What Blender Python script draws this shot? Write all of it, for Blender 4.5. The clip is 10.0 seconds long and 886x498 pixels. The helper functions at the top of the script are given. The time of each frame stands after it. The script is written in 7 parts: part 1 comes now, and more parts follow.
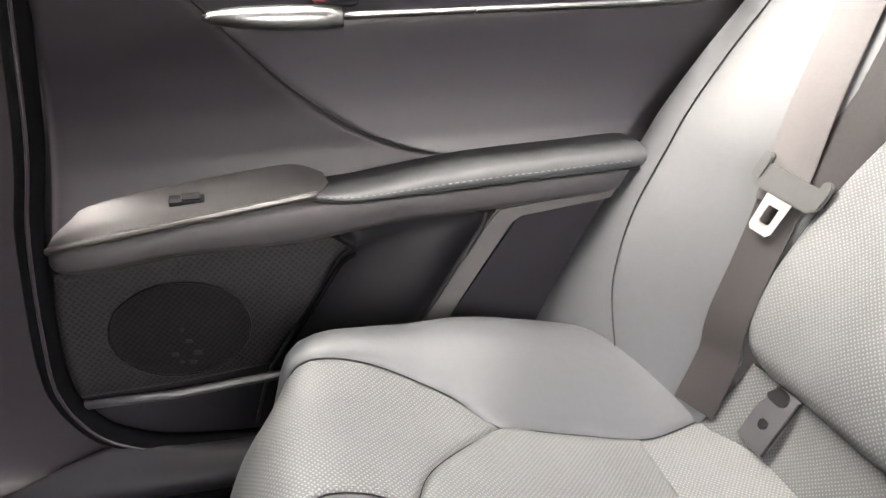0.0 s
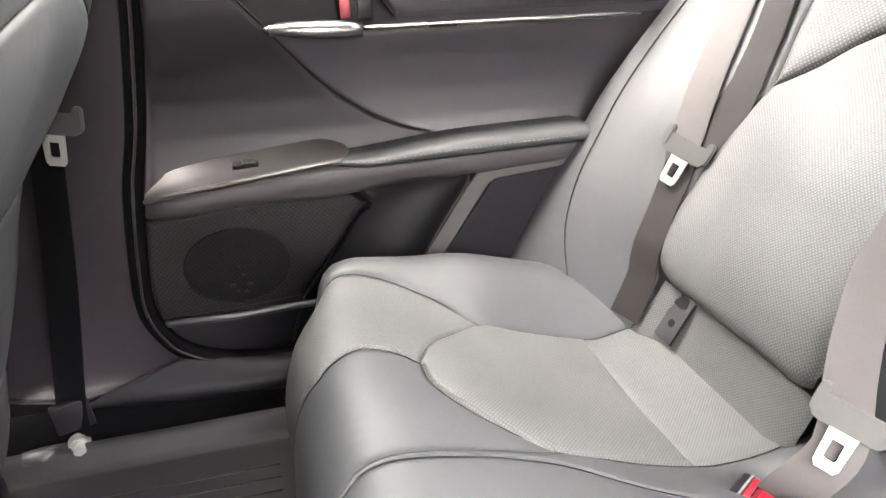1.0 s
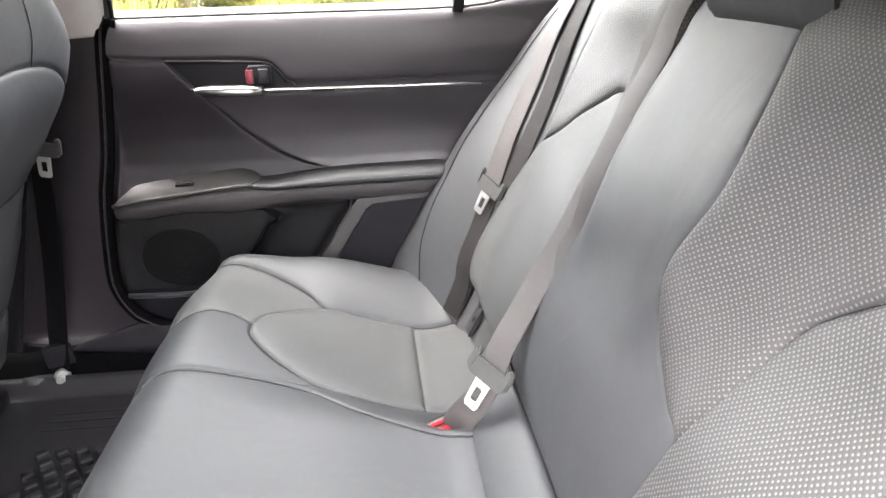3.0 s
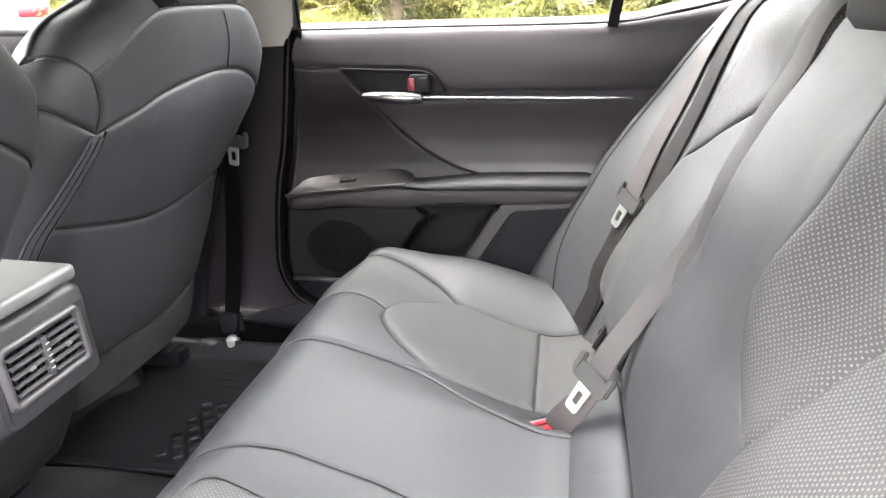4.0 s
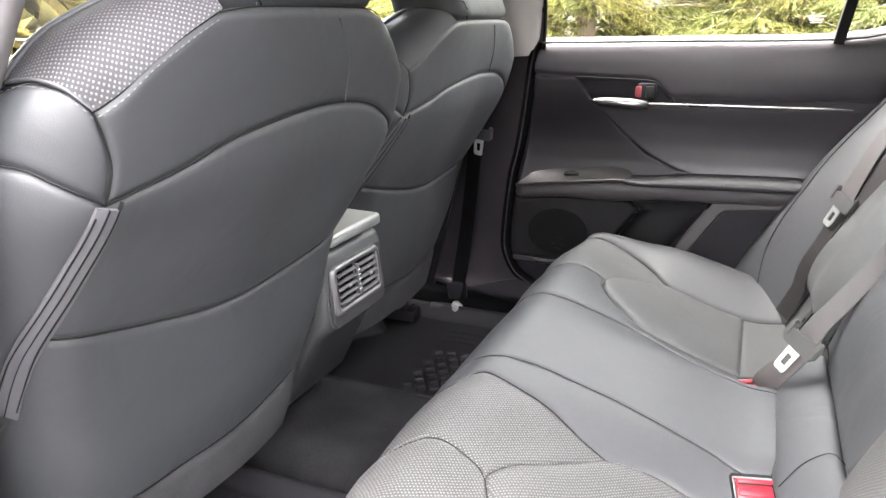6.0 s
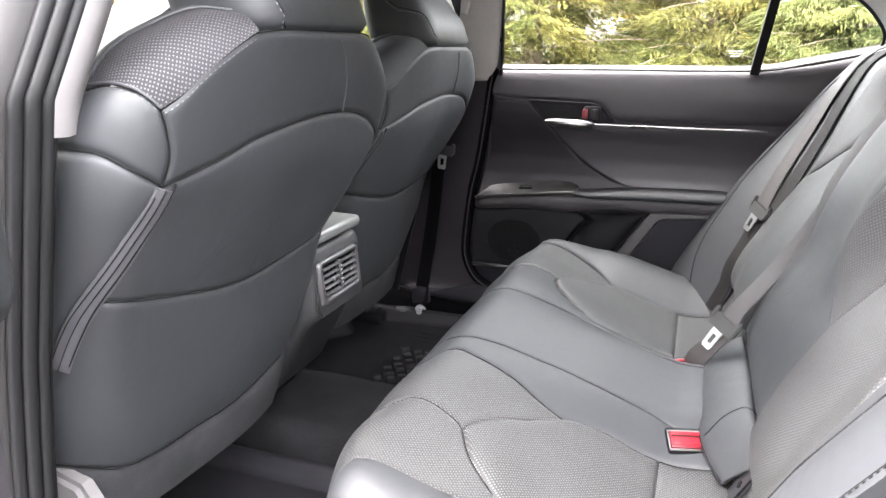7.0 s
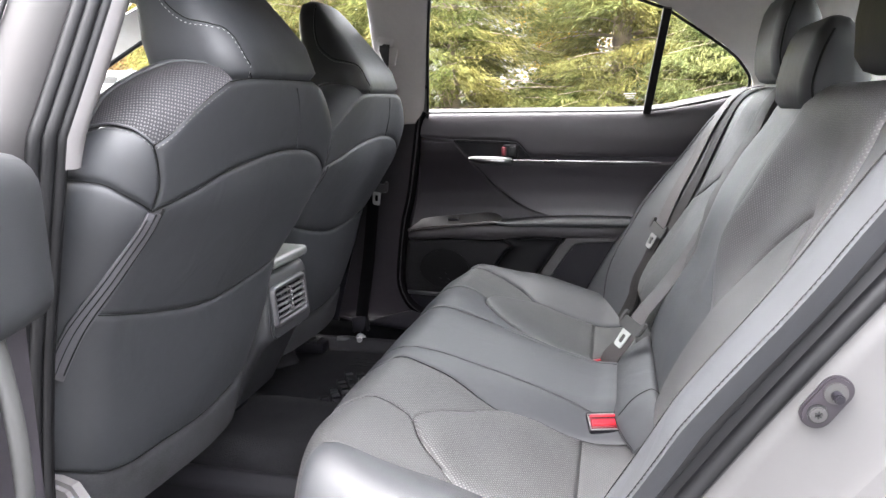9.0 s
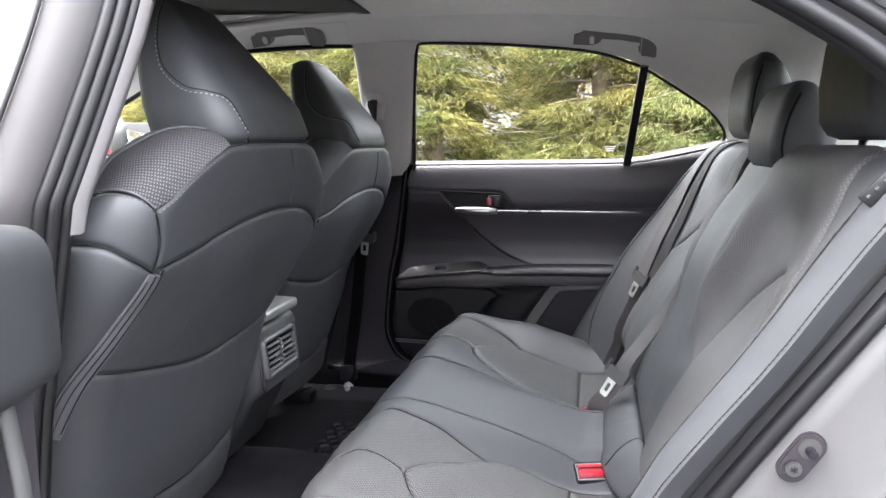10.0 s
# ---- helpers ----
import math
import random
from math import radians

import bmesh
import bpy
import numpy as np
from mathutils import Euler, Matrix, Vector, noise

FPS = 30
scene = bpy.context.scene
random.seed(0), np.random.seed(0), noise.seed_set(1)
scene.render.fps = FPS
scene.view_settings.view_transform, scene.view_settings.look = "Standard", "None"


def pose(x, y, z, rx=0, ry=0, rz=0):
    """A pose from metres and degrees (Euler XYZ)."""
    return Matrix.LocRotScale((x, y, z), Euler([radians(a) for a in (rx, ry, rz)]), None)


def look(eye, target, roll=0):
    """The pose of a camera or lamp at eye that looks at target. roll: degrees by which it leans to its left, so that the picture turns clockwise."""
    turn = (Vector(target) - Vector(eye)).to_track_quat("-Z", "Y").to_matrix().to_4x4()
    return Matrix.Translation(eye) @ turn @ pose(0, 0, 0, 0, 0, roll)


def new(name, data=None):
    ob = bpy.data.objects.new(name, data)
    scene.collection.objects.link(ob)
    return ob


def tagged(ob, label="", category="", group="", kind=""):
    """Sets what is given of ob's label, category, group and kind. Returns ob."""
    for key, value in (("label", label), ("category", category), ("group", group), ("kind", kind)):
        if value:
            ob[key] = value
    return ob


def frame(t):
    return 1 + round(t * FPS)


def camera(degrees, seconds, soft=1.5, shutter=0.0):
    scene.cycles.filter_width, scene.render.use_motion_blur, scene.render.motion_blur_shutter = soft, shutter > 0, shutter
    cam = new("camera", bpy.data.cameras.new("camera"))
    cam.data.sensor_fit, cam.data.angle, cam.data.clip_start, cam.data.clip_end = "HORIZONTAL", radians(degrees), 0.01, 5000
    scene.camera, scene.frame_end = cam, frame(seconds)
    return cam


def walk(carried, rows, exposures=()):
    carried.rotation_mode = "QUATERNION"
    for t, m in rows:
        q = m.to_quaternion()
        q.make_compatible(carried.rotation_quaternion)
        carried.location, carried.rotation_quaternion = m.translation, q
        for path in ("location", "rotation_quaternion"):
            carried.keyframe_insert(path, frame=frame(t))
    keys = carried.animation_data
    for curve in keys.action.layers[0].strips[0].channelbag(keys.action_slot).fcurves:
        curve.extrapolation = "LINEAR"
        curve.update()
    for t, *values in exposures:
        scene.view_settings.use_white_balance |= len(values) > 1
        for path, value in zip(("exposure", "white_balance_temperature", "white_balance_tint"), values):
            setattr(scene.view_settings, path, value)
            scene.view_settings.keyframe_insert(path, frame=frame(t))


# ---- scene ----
from mathutils.bvhtree import BVHTree

cam = camera(64.2, 10.0)
PATH = [
    (0, (-0.091, -0.758, 0.727), (0.352, 0.978, -0.161), -0.9),
    (0.5, (-0.131, -0.898, 0.729), (0.319, 0.85, -0.133), -1.3),
    (1, (-0.165, -1.03, 0.77), (0.304, 0.711, -0.097), -1.2),
    (1.5, (-0.152, -1.159, 0.823), (0.325, 0.574, -0.053), -0.9),
    (2, (-0.081, -1.273, 0.864), (0.399, 0.47, 0.009), -0.5),
    (2.2, (-0.046, -1.32, 0.88), (0.422, 0.427, 0.028), -0.4),
    (3.3, (0.292, -1.465, 0.836), (0.301, 0.402, 0.12), -1.7),
    (3.5, (0.308, -1.473, 0.834), (0.223, 0.396, 0.128), -1.6),
    (4, (0.314, -1.497, 0.831), (-0.033, 0.35, 0.149), -1.8),
    (4.5, (0.288, -1.532, 0.824), (-0.287, 0.266, 0.163), -1.8),
    (5, (0.281, -1.581, 0.823), (-0.446, 0.166, 0.175), -1.9),
    (5.5, (0.264, -1.673, 0.819), (-0.532, 0.049, 0.185), -1.6),
    (5.7, (0.26, -1.718, 0.825), (-0.542, 0.003, 0.195), -1.5),
    (6.8, (0.276, -1.934, 0.817), (-0.414, -0.141, 0.261), -0.1),
    (7, (0.282, -1.964, 0.818), (-0.378, -0.157, 0.274), 0.1),
    (7.5, (0.282, -2.033, 0.82), (-0.313, -0.195, 0.302), 0.1),
    (8, (0.28, -2.08, 0.814), (-0.259, -0.218, 0.321), -0.1),
    (8.5, (0.291, -2.105, 0.81), (-0.207, -0.224, 0.348), -0.5),
    (9, (0.309, -2.14, 0.809), (-0.16, -0.241, 0.392), -0.8),
    (9.5, (0.313, -2.169, 0.824), (-0.135, -0.254, 0.46), -0.9),
    (10, (0.308, -2.174, 0.84), (-0.12, -0.244, 0.537), -0.9),
]
walk(cam, [(t, look(eye, target, roll)) for t, eye, target, roll in PATH],
     exposures=[(t, e, k, 13) for t, e, k in ((0.0, 7.28, 7250), (1.0, 7.26, 7250), (2.0, 7.14, 7050), (3.5, 6.70, 6850), (5.0, 6.69, 6950), (7.0, 6.18, 6700), (8.0, 5.95, 6550), (9.0, 5.75, 6550), (10.0, 5.60, 6400))])

# ---- daylight: a bright overcast sky ----
world = bpy.data.worlds.new("overcast_sky")
scene.world = world
world.use_nodes = True
wn = world.node_tree
sky = wn.nodes.new("ShaderNodeTexSky")
sky.sky_type = "NISHITA"
sky.sun_disc = False
sky.sun_elevation = radians(66)
sky.sun_rotation = radians(245)
sky.dust_density = 1.5
sky.air_density = 1.0
SKY_GREY = wn.nodes.new("ShaderNodeHueSaturation")
SKY_GREY.inputs["Saturation"].default_value = 0.16
wn.links.new(sky.outputs[0], SKY_GREY.inputs["Color"])
wn.links.new(SKY_GREY.outputs[0], wn.nodes["Background"].inputs[0])
wn.nodes["Background"].inputs[1].default_value = 0.15
sun = new("sun", bpy.data.lights.new("sun", "SUN"))
sun.data.energy = 0.42
sun.data.angle = radians(80)
sun.data.color = (1.0, 0.96, 0.9)
sun.matrix_world = look((-1.1, -0.5, 3.1), (0, 0, 0))

YC = -0.72  # the car's middle


# ---- materials ----
def links(m):
    m.use_nodes = True
    nt = m.node_tree
    return nt, nt.nodes["Principled BSDF"]


def node(nt, kind, **values):
    n = nt.nodes.new(kind)
    for k, v in values.items():
        n.inputs[k].default_value = v
    return n


def coords(nt, uv=False):
    return nt.nodes.new("ShaderNodeTexCoord").outputs["UV" if uv else "Object"]


def tint(nt, vec, base, spread, scale, detail=4.0):
    """A base colour that wanders a little at a coarse and a fine scale."""
    a = node(nt, "ShaderNodeTexNoise", Scale=scale, Detail=detail)
    b = node(nt, "ShaderNodeTexNoise", Scale=scale * 14, Detail=2.0)
    nt.links.new(vec, a.inputs["Vector"])
    nt.links.new(vec, b.inputs["Vector"])
    mix = nt.nodes.new("ShaderNodeMath")
    mix.operation = "MULTIPLY_ADD"
    nt.links.new(b.outputs[0], mix.inputs[0])
    mix.inputs[1].default_value = 0.4
    nt.links.new(a.outputs[0], mix.inputs[2])
    ramp = nt.nodes.new("ShaderNodeValToRGB")
    lo, hi = ramp.color_ramp.elements
    lo.position, hi.position = 0.45, 0.95
    lo.color = (*[c * (1 - spread) for c in base], 1)
    hi.color = (*[min(1, c * (1 + spread)) for c in base], 1)
    nt.links.new(mix.outputs[0], ramp.inputs[0])
    return ramp.outputs[0], a.outputs[0]


def surface(name, base, rough=0.5, metal=0.0, spread=0.2, scale=6.0, grain=500.0, bump=0.15, depth=0.0006, kind="noise", spec=0.5, coat=0.0, rough_spread=0.12, wrinkle=0.0):
    m = bpy.data.materials.new(name)
    nt, p = links(m)
    vec = coords(nt)
    col, coarse = tint(nt, vec, base, spread, scale)
    nt.links.new(col, p.inputs["Base Color"])
    rr = nt.nodes.new("ShaderNodeMapRange")
    rr.inputs["To Min"].default_value = max(0.02, rough - rough_spread)
    rr.inputs["To Max"].default_value = min(1.0, rough + rough_spread)
    nt.links.new(coarse, rr.inputs[0])
    nt.links.new(rr.outputs[0], p.inputs["Roughness"])
    p.inputs["Metallic"].default_value = metal
    p.inputs["Specular IOR Level"].default_value = spec
    p.inputs["Coat Weight"].default_value = coat
    if bump:
        if kind == "cells":
            tex = node(nt, "ShaderNodeTexVoronoi", Scale=grain)
            tex.feature = "SMOOTH_F1"
        else:
            tex = node(nt, "ShaderNodeTexNoise", Scale=grain, Detail=3.0)
        nt.links.new(vec, tex.inputs["Vector"])
        b = node(nt, "ShaderNodeBump", Strength=bump, Distance=depth)
        nt.links.new(tex.outputs[0], b.inputs["Height"])
        nt.links.new(b.outputs[0], p.inputs["Normal"])
        if wrinkle:
            w = node(nt, "ShaderNodeTexNoise", Scale=9.0, Detail=2.5, Distortion=1.2)
            nt.links.new(vec, w.inputs["Vector"])
            b2 = node(nt, "ShaderNodeBump", Strength=0.5, Distance=wrinkle)
            nt.links.new(w.outputs[0], b2.inputs["Height"])
            nt.links.new(b2.outputs[0], b.inputs["Normal"])
    return m


def dotted(name, base, dot, pitch=0.006, size=0.3, rough=0.5, turn=45.0, relief=0.0007, spec=0.28):
    """Woven cover with rows of pale dots, laid in metres over its own cloth."""
    m = bpy.data.materials.new(name)
    nt, p = links(m)
    uv = coords(nt, True)
    mp = nt.nodes.new("ShaderNodeMapping")
    mp.inputs["Rotation"].default_value[2] = radians(turn)
    mp.inputs["Scale"].default_value = (1 / pitch, 1 / pitch, 1)
    nt.links.new(uv, mp.inputs["Vector"])
    vo = node(nt, "ShaderNodeTexVoronoi", Scale=1.0, Randomness=0.16)
    vo.voronoi_dimensions = "2D"
    nt.links.new(mp.outputs[0], vo.inputs["Vector"])
    st = nt.nodes.new("ShaderNodeMapRange")
    st.interpolation_type = "SMOOTHSTEP"
    st.inputs["From Min"].default_value, st.inputs["From Max"].default_value = size * 1.25, size * 0.7
    nt.links.new(vo.outputs["Distance"], st.inputs[0])
    col, _ = tint(nt, coords(nt), base, 0.2, 9.0)
    mx = nt.nodes.new("ShaderNodeMixRGB")
    nt.links.new(st.outputs[0], mx.inputs[0])
    nt.links.new(col, mx.inputs[1])
    mx.inputs[2].default_value = (*dot, 1)
    nt.links.new(mx.outputs[0], p.inputs["Base Color"])
    p.inputs["Roughness"].default_value = rough
    p.inputs["Specular IOR Level"].default_value = spec
    b = node(nt, "ShaderNodeBump", Strength=0.6, Distance=relief)
    nt.links.new(vo.outputs["Distance"], b.inputs["Height"])
    nt.links.new(b.outputs[0], p.inputs["Normal"])
    return m


LEATHER = surface("black_leatherette", (0.0136, 0.0144, 0.0164), 0.60, spread=0.16, grain=900, bump=0.25, depth=0.0004, kind="cells", rough_spread=0.07, spec=0.43, wrinkle=0.0028)
WEAVE = dotted("dotted_weave", (0.0200, 0.0203, 0.0210), (0.070, 0.068, 0.067), 0.0043, 0.25, 0.6)
WEAVE_FINE = dotted("dotted_weave_fine", (0.0245, 0.0255, 0.0262), (0.058, 0.058, 0.056), 0.0034, 0.25, 0.62, relief=0.0004)
WEAVE_PURPLE = dotted("dotted_weave_back", (0.0198, 0.0192, 0.0200), (0.066, 0.063, 0.063), 0.0043, 0.22, 0.6)
WEAVE_SHOULDER = dotted("dotted_weave_shoulder", (0.0125, 0.0120, 0.0138), (0.050, 0.047, 0.048), 0.0046, 0.24, 0.7, spec=0.15)
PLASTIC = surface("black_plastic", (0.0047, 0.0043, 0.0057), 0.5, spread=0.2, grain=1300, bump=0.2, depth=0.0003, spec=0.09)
SOFT_TRIM = surface("soft_door_trim", (0.0178, 0.0158, 0.0186), 0.46, spread=0.12, grain=800, bump=0.25, depth=0.0003, kind="cells", spec=0.3)
PILLAR_BLACK = surface("black_pillar_plastic", (0.0088, 0.0074, 0.0092), 0.5, spread=0.2, grain=1300, bump=0.2, depth=0.0003, spec=0.16)
DARK_CLOTH = surface("dark_felt", (0.015, 0.015, 0.0165), 0.95, spread=0.35, scale=20, grain=700, bump=0.6, depth=0.001, spec=0.2)
CARPET = surface("charcoal_carpet", (0.0092, 0.0090, 0.0098), 0.95, spread=0.55, scale=12, grain=420, bump=0.9, depth=0.003, spec=0.05)
RUBBER_MAT = surface("black_rubber", (0.0068, 0.0065, 0.0077), 0.55, spread=0.3, scale=9, grain=300, bump=0.2, depth=0.0005, spec=0.14)
SEAL = surface("seal_rubber", (0.0045, 0.0045, 0.005), 0.5, spread=0.2, grain=200, bump=0.1, spec=0.16)
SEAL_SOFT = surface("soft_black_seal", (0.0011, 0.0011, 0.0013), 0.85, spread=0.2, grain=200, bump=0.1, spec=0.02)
GLOSS_BLACK = surface("smooth_black_plastic", (0.0042, 0.0041, 0.0048), 0.34, spread=0.15, grain=900, bump=0.08, depth=0.0002, spec=0.28)
WEBBING = surface("belt_webbing", (0.0245, 0.0214, 0.0216), 0.7, spread=0.15, scale=20, grain=900, bump=0.5, depth=0.0005, spec=0.3)
WEBBING_DARK = surface("front_belt_webbing", (0.0016, 0.0016, 0.0019), 0.85, spread=0.15, scale=20, grain=900, bump=0.5, depth=0.0005, spec=0.03)
BELT_PLASTIC = surface("grey_plastic", (0.029, 0.029, 0.0285), 0.6, spread=0.1, grain=600, bump=0.1, spec=0.15)
CHROME = surface("satin_chrome", (0.155, 0.155, 0.153), 0.28, metal=1.0, spread=0.05, bump=0.0, rough_spread=0.05)
STEEL = surface("zinc_steel", (0.27, 0.27, 0.265), 0.34, metal=0.7, spread=0.08, bump=0.05)
RED = surface("red_plastic", (0.24, 0.004, 0.010), 0.4, spread=0.1, bump=0.0, spec=0.35)
THREAD = surface("grey_thread", (0.055, 0.055, 0.055), 0.7, spread=0.1, bump=0.0)
THREAD_PALE = surface("pale_thread", (0.32, 0.32, 0.31), 0.7, spread=0.1, bump=0.0)
TRIM_LIP = surface("bronze_lip_highlight", (0.022, 0.020, 0.0195), 0.34, metal=0.3, spread=0.12, grain=300, bump=0.05)
ZIP = surface("woven_zip", (0.028, 0.027, 0.031), 0.8, spread=0.2, scale=60, grain=1200, bump=0.5, depth=0.0006)
CONSOLE_FACE = surface("console_face_plastic", (0.015, 0.015, 0.0163), 0.45, spread=0.1, grain=900, bump=0.15, depth=0.0003, spec=0.4)
PAD = surface("armrest_leatherette", (0.0135, 0.0142, 0.0155), 0.58, spread=0.12, grain=900, bump=0.25, depth=0.0004, kind="cells", spec=0.25)
DARK_RED = surface("dark_red_tab", (0.085, 0.005, 0.009), 0.4, spread=0.1, bump=0.0, spec=0.3)
WEBBING_SHADE = surface("shaded_belt_webbing", (0.0072, 0.0061, 0.0062), 0.75, spread=0.15, scale=20, grain=900, bump=0.5, depth=0.0005, spec=0.15)
SEAM = surface("seam_shadow_thread", (0.004, 0.004, 0.004), 0.8, spread=0.1, bump=0.0, spec=0.1)
TRIM_BRONZE = surface("bronze_grey_trim", (0.0120, 0.0108, 0.0110), 0.55, metal=0.2, spread=0.12, grain=300, bump=0.05)
GREY_TRIM = surface("warm_grey_pocket_trim", (0.0135, 0.0120, 0.0132), 0.6, spread=0.12, grain=900, bump=0.2, depth=0.0003, spec=0.25)
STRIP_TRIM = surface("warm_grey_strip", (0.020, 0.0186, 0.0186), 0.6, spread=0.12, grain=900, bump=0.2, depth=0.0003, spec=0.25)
PILLAR = surface("light_grey_pillar_trim", (0.32, 0.305, 0.297), 0.75, spread=0.06, grain=900, bump=0.2, depth=0.0004)
LINER = surface("grey_headliner_cloth", (0.43, 0.42, 0.405), 0.95, spread=0.06, scale=3, grain=900, bump=0.35, depth=0.0006, spec=0.2)
# silver paint darkened: the open door's shade put into its colour
JAMB = surface("silver_jamb_in_shade", (0.0155, 0.0147, 0.0149), 0.6, spread=0.05, grain=900, bump=0.08, depth=0.0002, spec=0.15)
PAINT = surface("silver_car_paint", (0.035, 0.0343, 0.0346), 0.5, metal=0.2, spread=0.04, grain=3000, bump=0.02, spec=0.2, coat=0.0, rough_spread=0.05)
VENT_TRIM = surface("satin_vent_plastic", (0.030, 0.029, 0.031), 0.38, spread=0.1, grain=900, bump=0.1, depth=0.0002, spec=0.5)
# pillar trim grey darkened against outdoor light; also the seat side cover
TRIM_PALE = surface("pale_grey_near_trim_darkened", (0.095, 0.089, 0.090), 0.7, spread=0.06, grain=900, bump=0.2, depth=0.0004)
# lid grey raised for windscreen glare; also vent tabs and buckle edges
GREY_LID = surface("console_lid", (0.085, 0.087, 0.085), 0.4, spread=0.1, grain=700, bump=0.2, depth=0.0003)


def glass(name, colour, gloss=0.02, most=0.9):
    m = bpy.data.materials.new(name)
    m.use_nodes = True
    nt = m.node_tree
    nt.nodes.remove(nt.nodes["Principled BSDF"])
    tr = nt.nodes.new("ShaderNodeBsdfTransparent")
    tr.inputs[0].default_value = (*colour, 1)
    gl = nt.nodes.new("ShaderNodeBsdfGlossy")
    gl.inputs["Roughness"].default_value = gloss
    lw = nt.nodes.new("ShaderNodeLayerWeight")
    lw.inputs[0].default_value = 0.5
    rise = nt.nodes.new("ShaderNodeMath")
    rise.operation = "POWER"
    rise.inputs[1].default_value = 5.0
    nt.links.new(lw.outputs["Facing"], rise.inputs[0])
    fr = nt.nodes.new("ShaderNodeMapRange")
    fr.inputs["To Min"].default_value, fr.inputs["To Max"].default_value = 0.035, most
    nt.links.new(rise.outputs[0], fr.inputs[0])
    mx = nt.nodes.new("ShaderNodeMixShader")
    nt.links.new(fr.outputs[0], mx.inputs[0])
    nt.links.new(tr.outputs[0], mx.inputs[1])
    nt.links.new(gl.outputs[0], mx.inputs[2])
    nt.links.new(mx.outputs[0], nt.nodes["Material Output"].inputs[0])
    return m


GLASS = glass("tinted_glass", (0.93, 0.95, 0.92))
# near-side glass darkened beyond its tint to hold down the sky's glare
GLASS_DOOR = glass("glass_darkened_for_glare", (0.06, 0.072, 0.068), 0.02, 0.42)


# ---- building helpers ----
def thing(name, label="", category="", at=(0, 0, 0), group="", kind=""):
    ob = new(name)
    ob.empty_display_size = 0.05
    ob.matrix_basis = Matrix.Translation(at)
    return tagged(ob, label, category, group, kind)


def link(name, me, parent, label):
    ob = new(name, me)
    if parent is not None:
        ob.parent = parent
        if parent.type == "EMPTY":
            ob.matrix_parent_inverse = parent.matrix_basis.inverted()
    if label:
        ob["label"] = label
    return ob


def part(name, bm, material, parent=None, label="", smooth=True):
    me = bpy.data.meshes.new(name)
    bmesh.ops.recalc_face_normals(bm, faces=bm.faces)
    bm.to_mesh(me)
    bm.free()
    me.materials.append(material)
    if smooth:
        me.shade_smooth()
        me.set_sharp_from_angle(angle=radians(28))
    return link(name, me, parent, label)


def raw(name, verts, faces, material, parent=None, label="", smooth=True, uvs=None):
    me = bpy.data.meshes.new(name)
    me.from_pydata([tuple(map(float, v)) for v in verts], [], faces)
    if uvs is not None:
        layer = me.uv_layers.new(name="UVMap")
        idx = np.empty(len(me.loops), dtype=np.int32)
        me.loops.foreach_get("vertex_index", idx)
        layer.data.foreach_set("uv", np.asarray(uvs, dtype=np.float32)[idx].ravel())
    me.materials.append(material)
    me.update()
    if smooth:
        me.shade_smooth()
    return link(name, me, parent, label)


def sharp(ob, degrees=35):
    """Keeps corners crisp on a smooth mesh."""
    ob.data.set_sharp_from_angle(angle=radians(degrees))
    return ob


def spl(points, n):
    """n points evenly along a smooth curve through the given ones."""
    p = np.asarray(points, float)
    if len(p) == 2:
        t = np.linspace(0, 1, n)[:, None]
        return p[0] + (p[1] - p[0]) * t
    q = np.vstack([2 * p[0] - p[1], p, 2 * p[-1] - p[-2]])
    out = []
    for i in range(1, len(q) - 2):
        t = np.linspace(0, 1, 16, endpoint=False)[:, None]
        a, b, c, d = q[i - 1], q[i], q[i + 1], q[i + 2]
        out.append(0.5 * (2 * b + (c - a) * t + (2 * a - 5 * b + 4 * c - d) * t**2 + (3 * b - a - 3 * c + d) * t**3))
    out = np.vstack([*out, p[-1:]])
    s = np.r_[0, np.cumsum(np.linalg.norm(np.diff(out, axis=0), axis=1))]
    w = np.linspace(0, s[-1], n)
    return np.stack([np.interp(w, s, out[:, k]) for k in range(p.shape[1])], 1)


def step(a, b, x):
    t = np.clip((np.asarray(x, float) - a) / (b - a), 0, 1)
    return t * t * (3 - 2 * t)


def grid_faces(nu, nv, flip=False):
    f = []
    for i in range(nu - 1):
        for j in range(nv - 1):
            q = (i * nv + j, i * nv + j + 1, (i + 1) * nv + j + 1, (i + 1) * nv + j)
            f.append(q[::-1] if flip else q)
    return f


def warp(n, tight=0.88):
    """Shares from 0 to 1 that crowd towards both ends."""
    t = np.linspace(0, 1, n)
    return t - tight * np.sin(2 * np.pi * t) / (2 * np.pi)


def at_share(p, w):
    x = np.linspace(0, 1, len(p))
    return np.stack([np.interp(w, x, p[:, k]) for k in range(p.shape[1])], 1)


def coons(A, B, C0, C1, nu, nv):
    """A grid spanned by two long edges (A, B) and two short ones (C0 at their start, C1 at their end)."""
    ws, wt = warp(nu), warp(nv)
    a, b = at_share(spl(A, 300), ws), at_share(spl(B, 300), ws)
    c0 = at_share(spl(C0 if C0 is not None else [a[0], b[0]], 300), wt)
    c1 = at_share(spl(C1 if C1 is not None else [a[-1], b[-1]], 300), wt)
    s, t = ws[:, None, None], wt[None, :, None]
    g = (1 - t) * a[:, None] + t * b[:, None] + (1 - s) * c0[None] + s * c1[None]
    return g - ((1 - s) * (1 - t) * a[0] + (1 - s) * t * b[0] + s * (1 - t) * a[-1] + s * t * b[-1])


def normals_of(f, u, y, e=0.002):
    du, dy = f(u + e, y) - f(u - e, y), f(u, y + e) - f(u, y - e)
    n = np.cross(du, dy)
    return n / np.maximum(np.linalg.norm(n, axis=-1, keepdims=True), 1e-9)


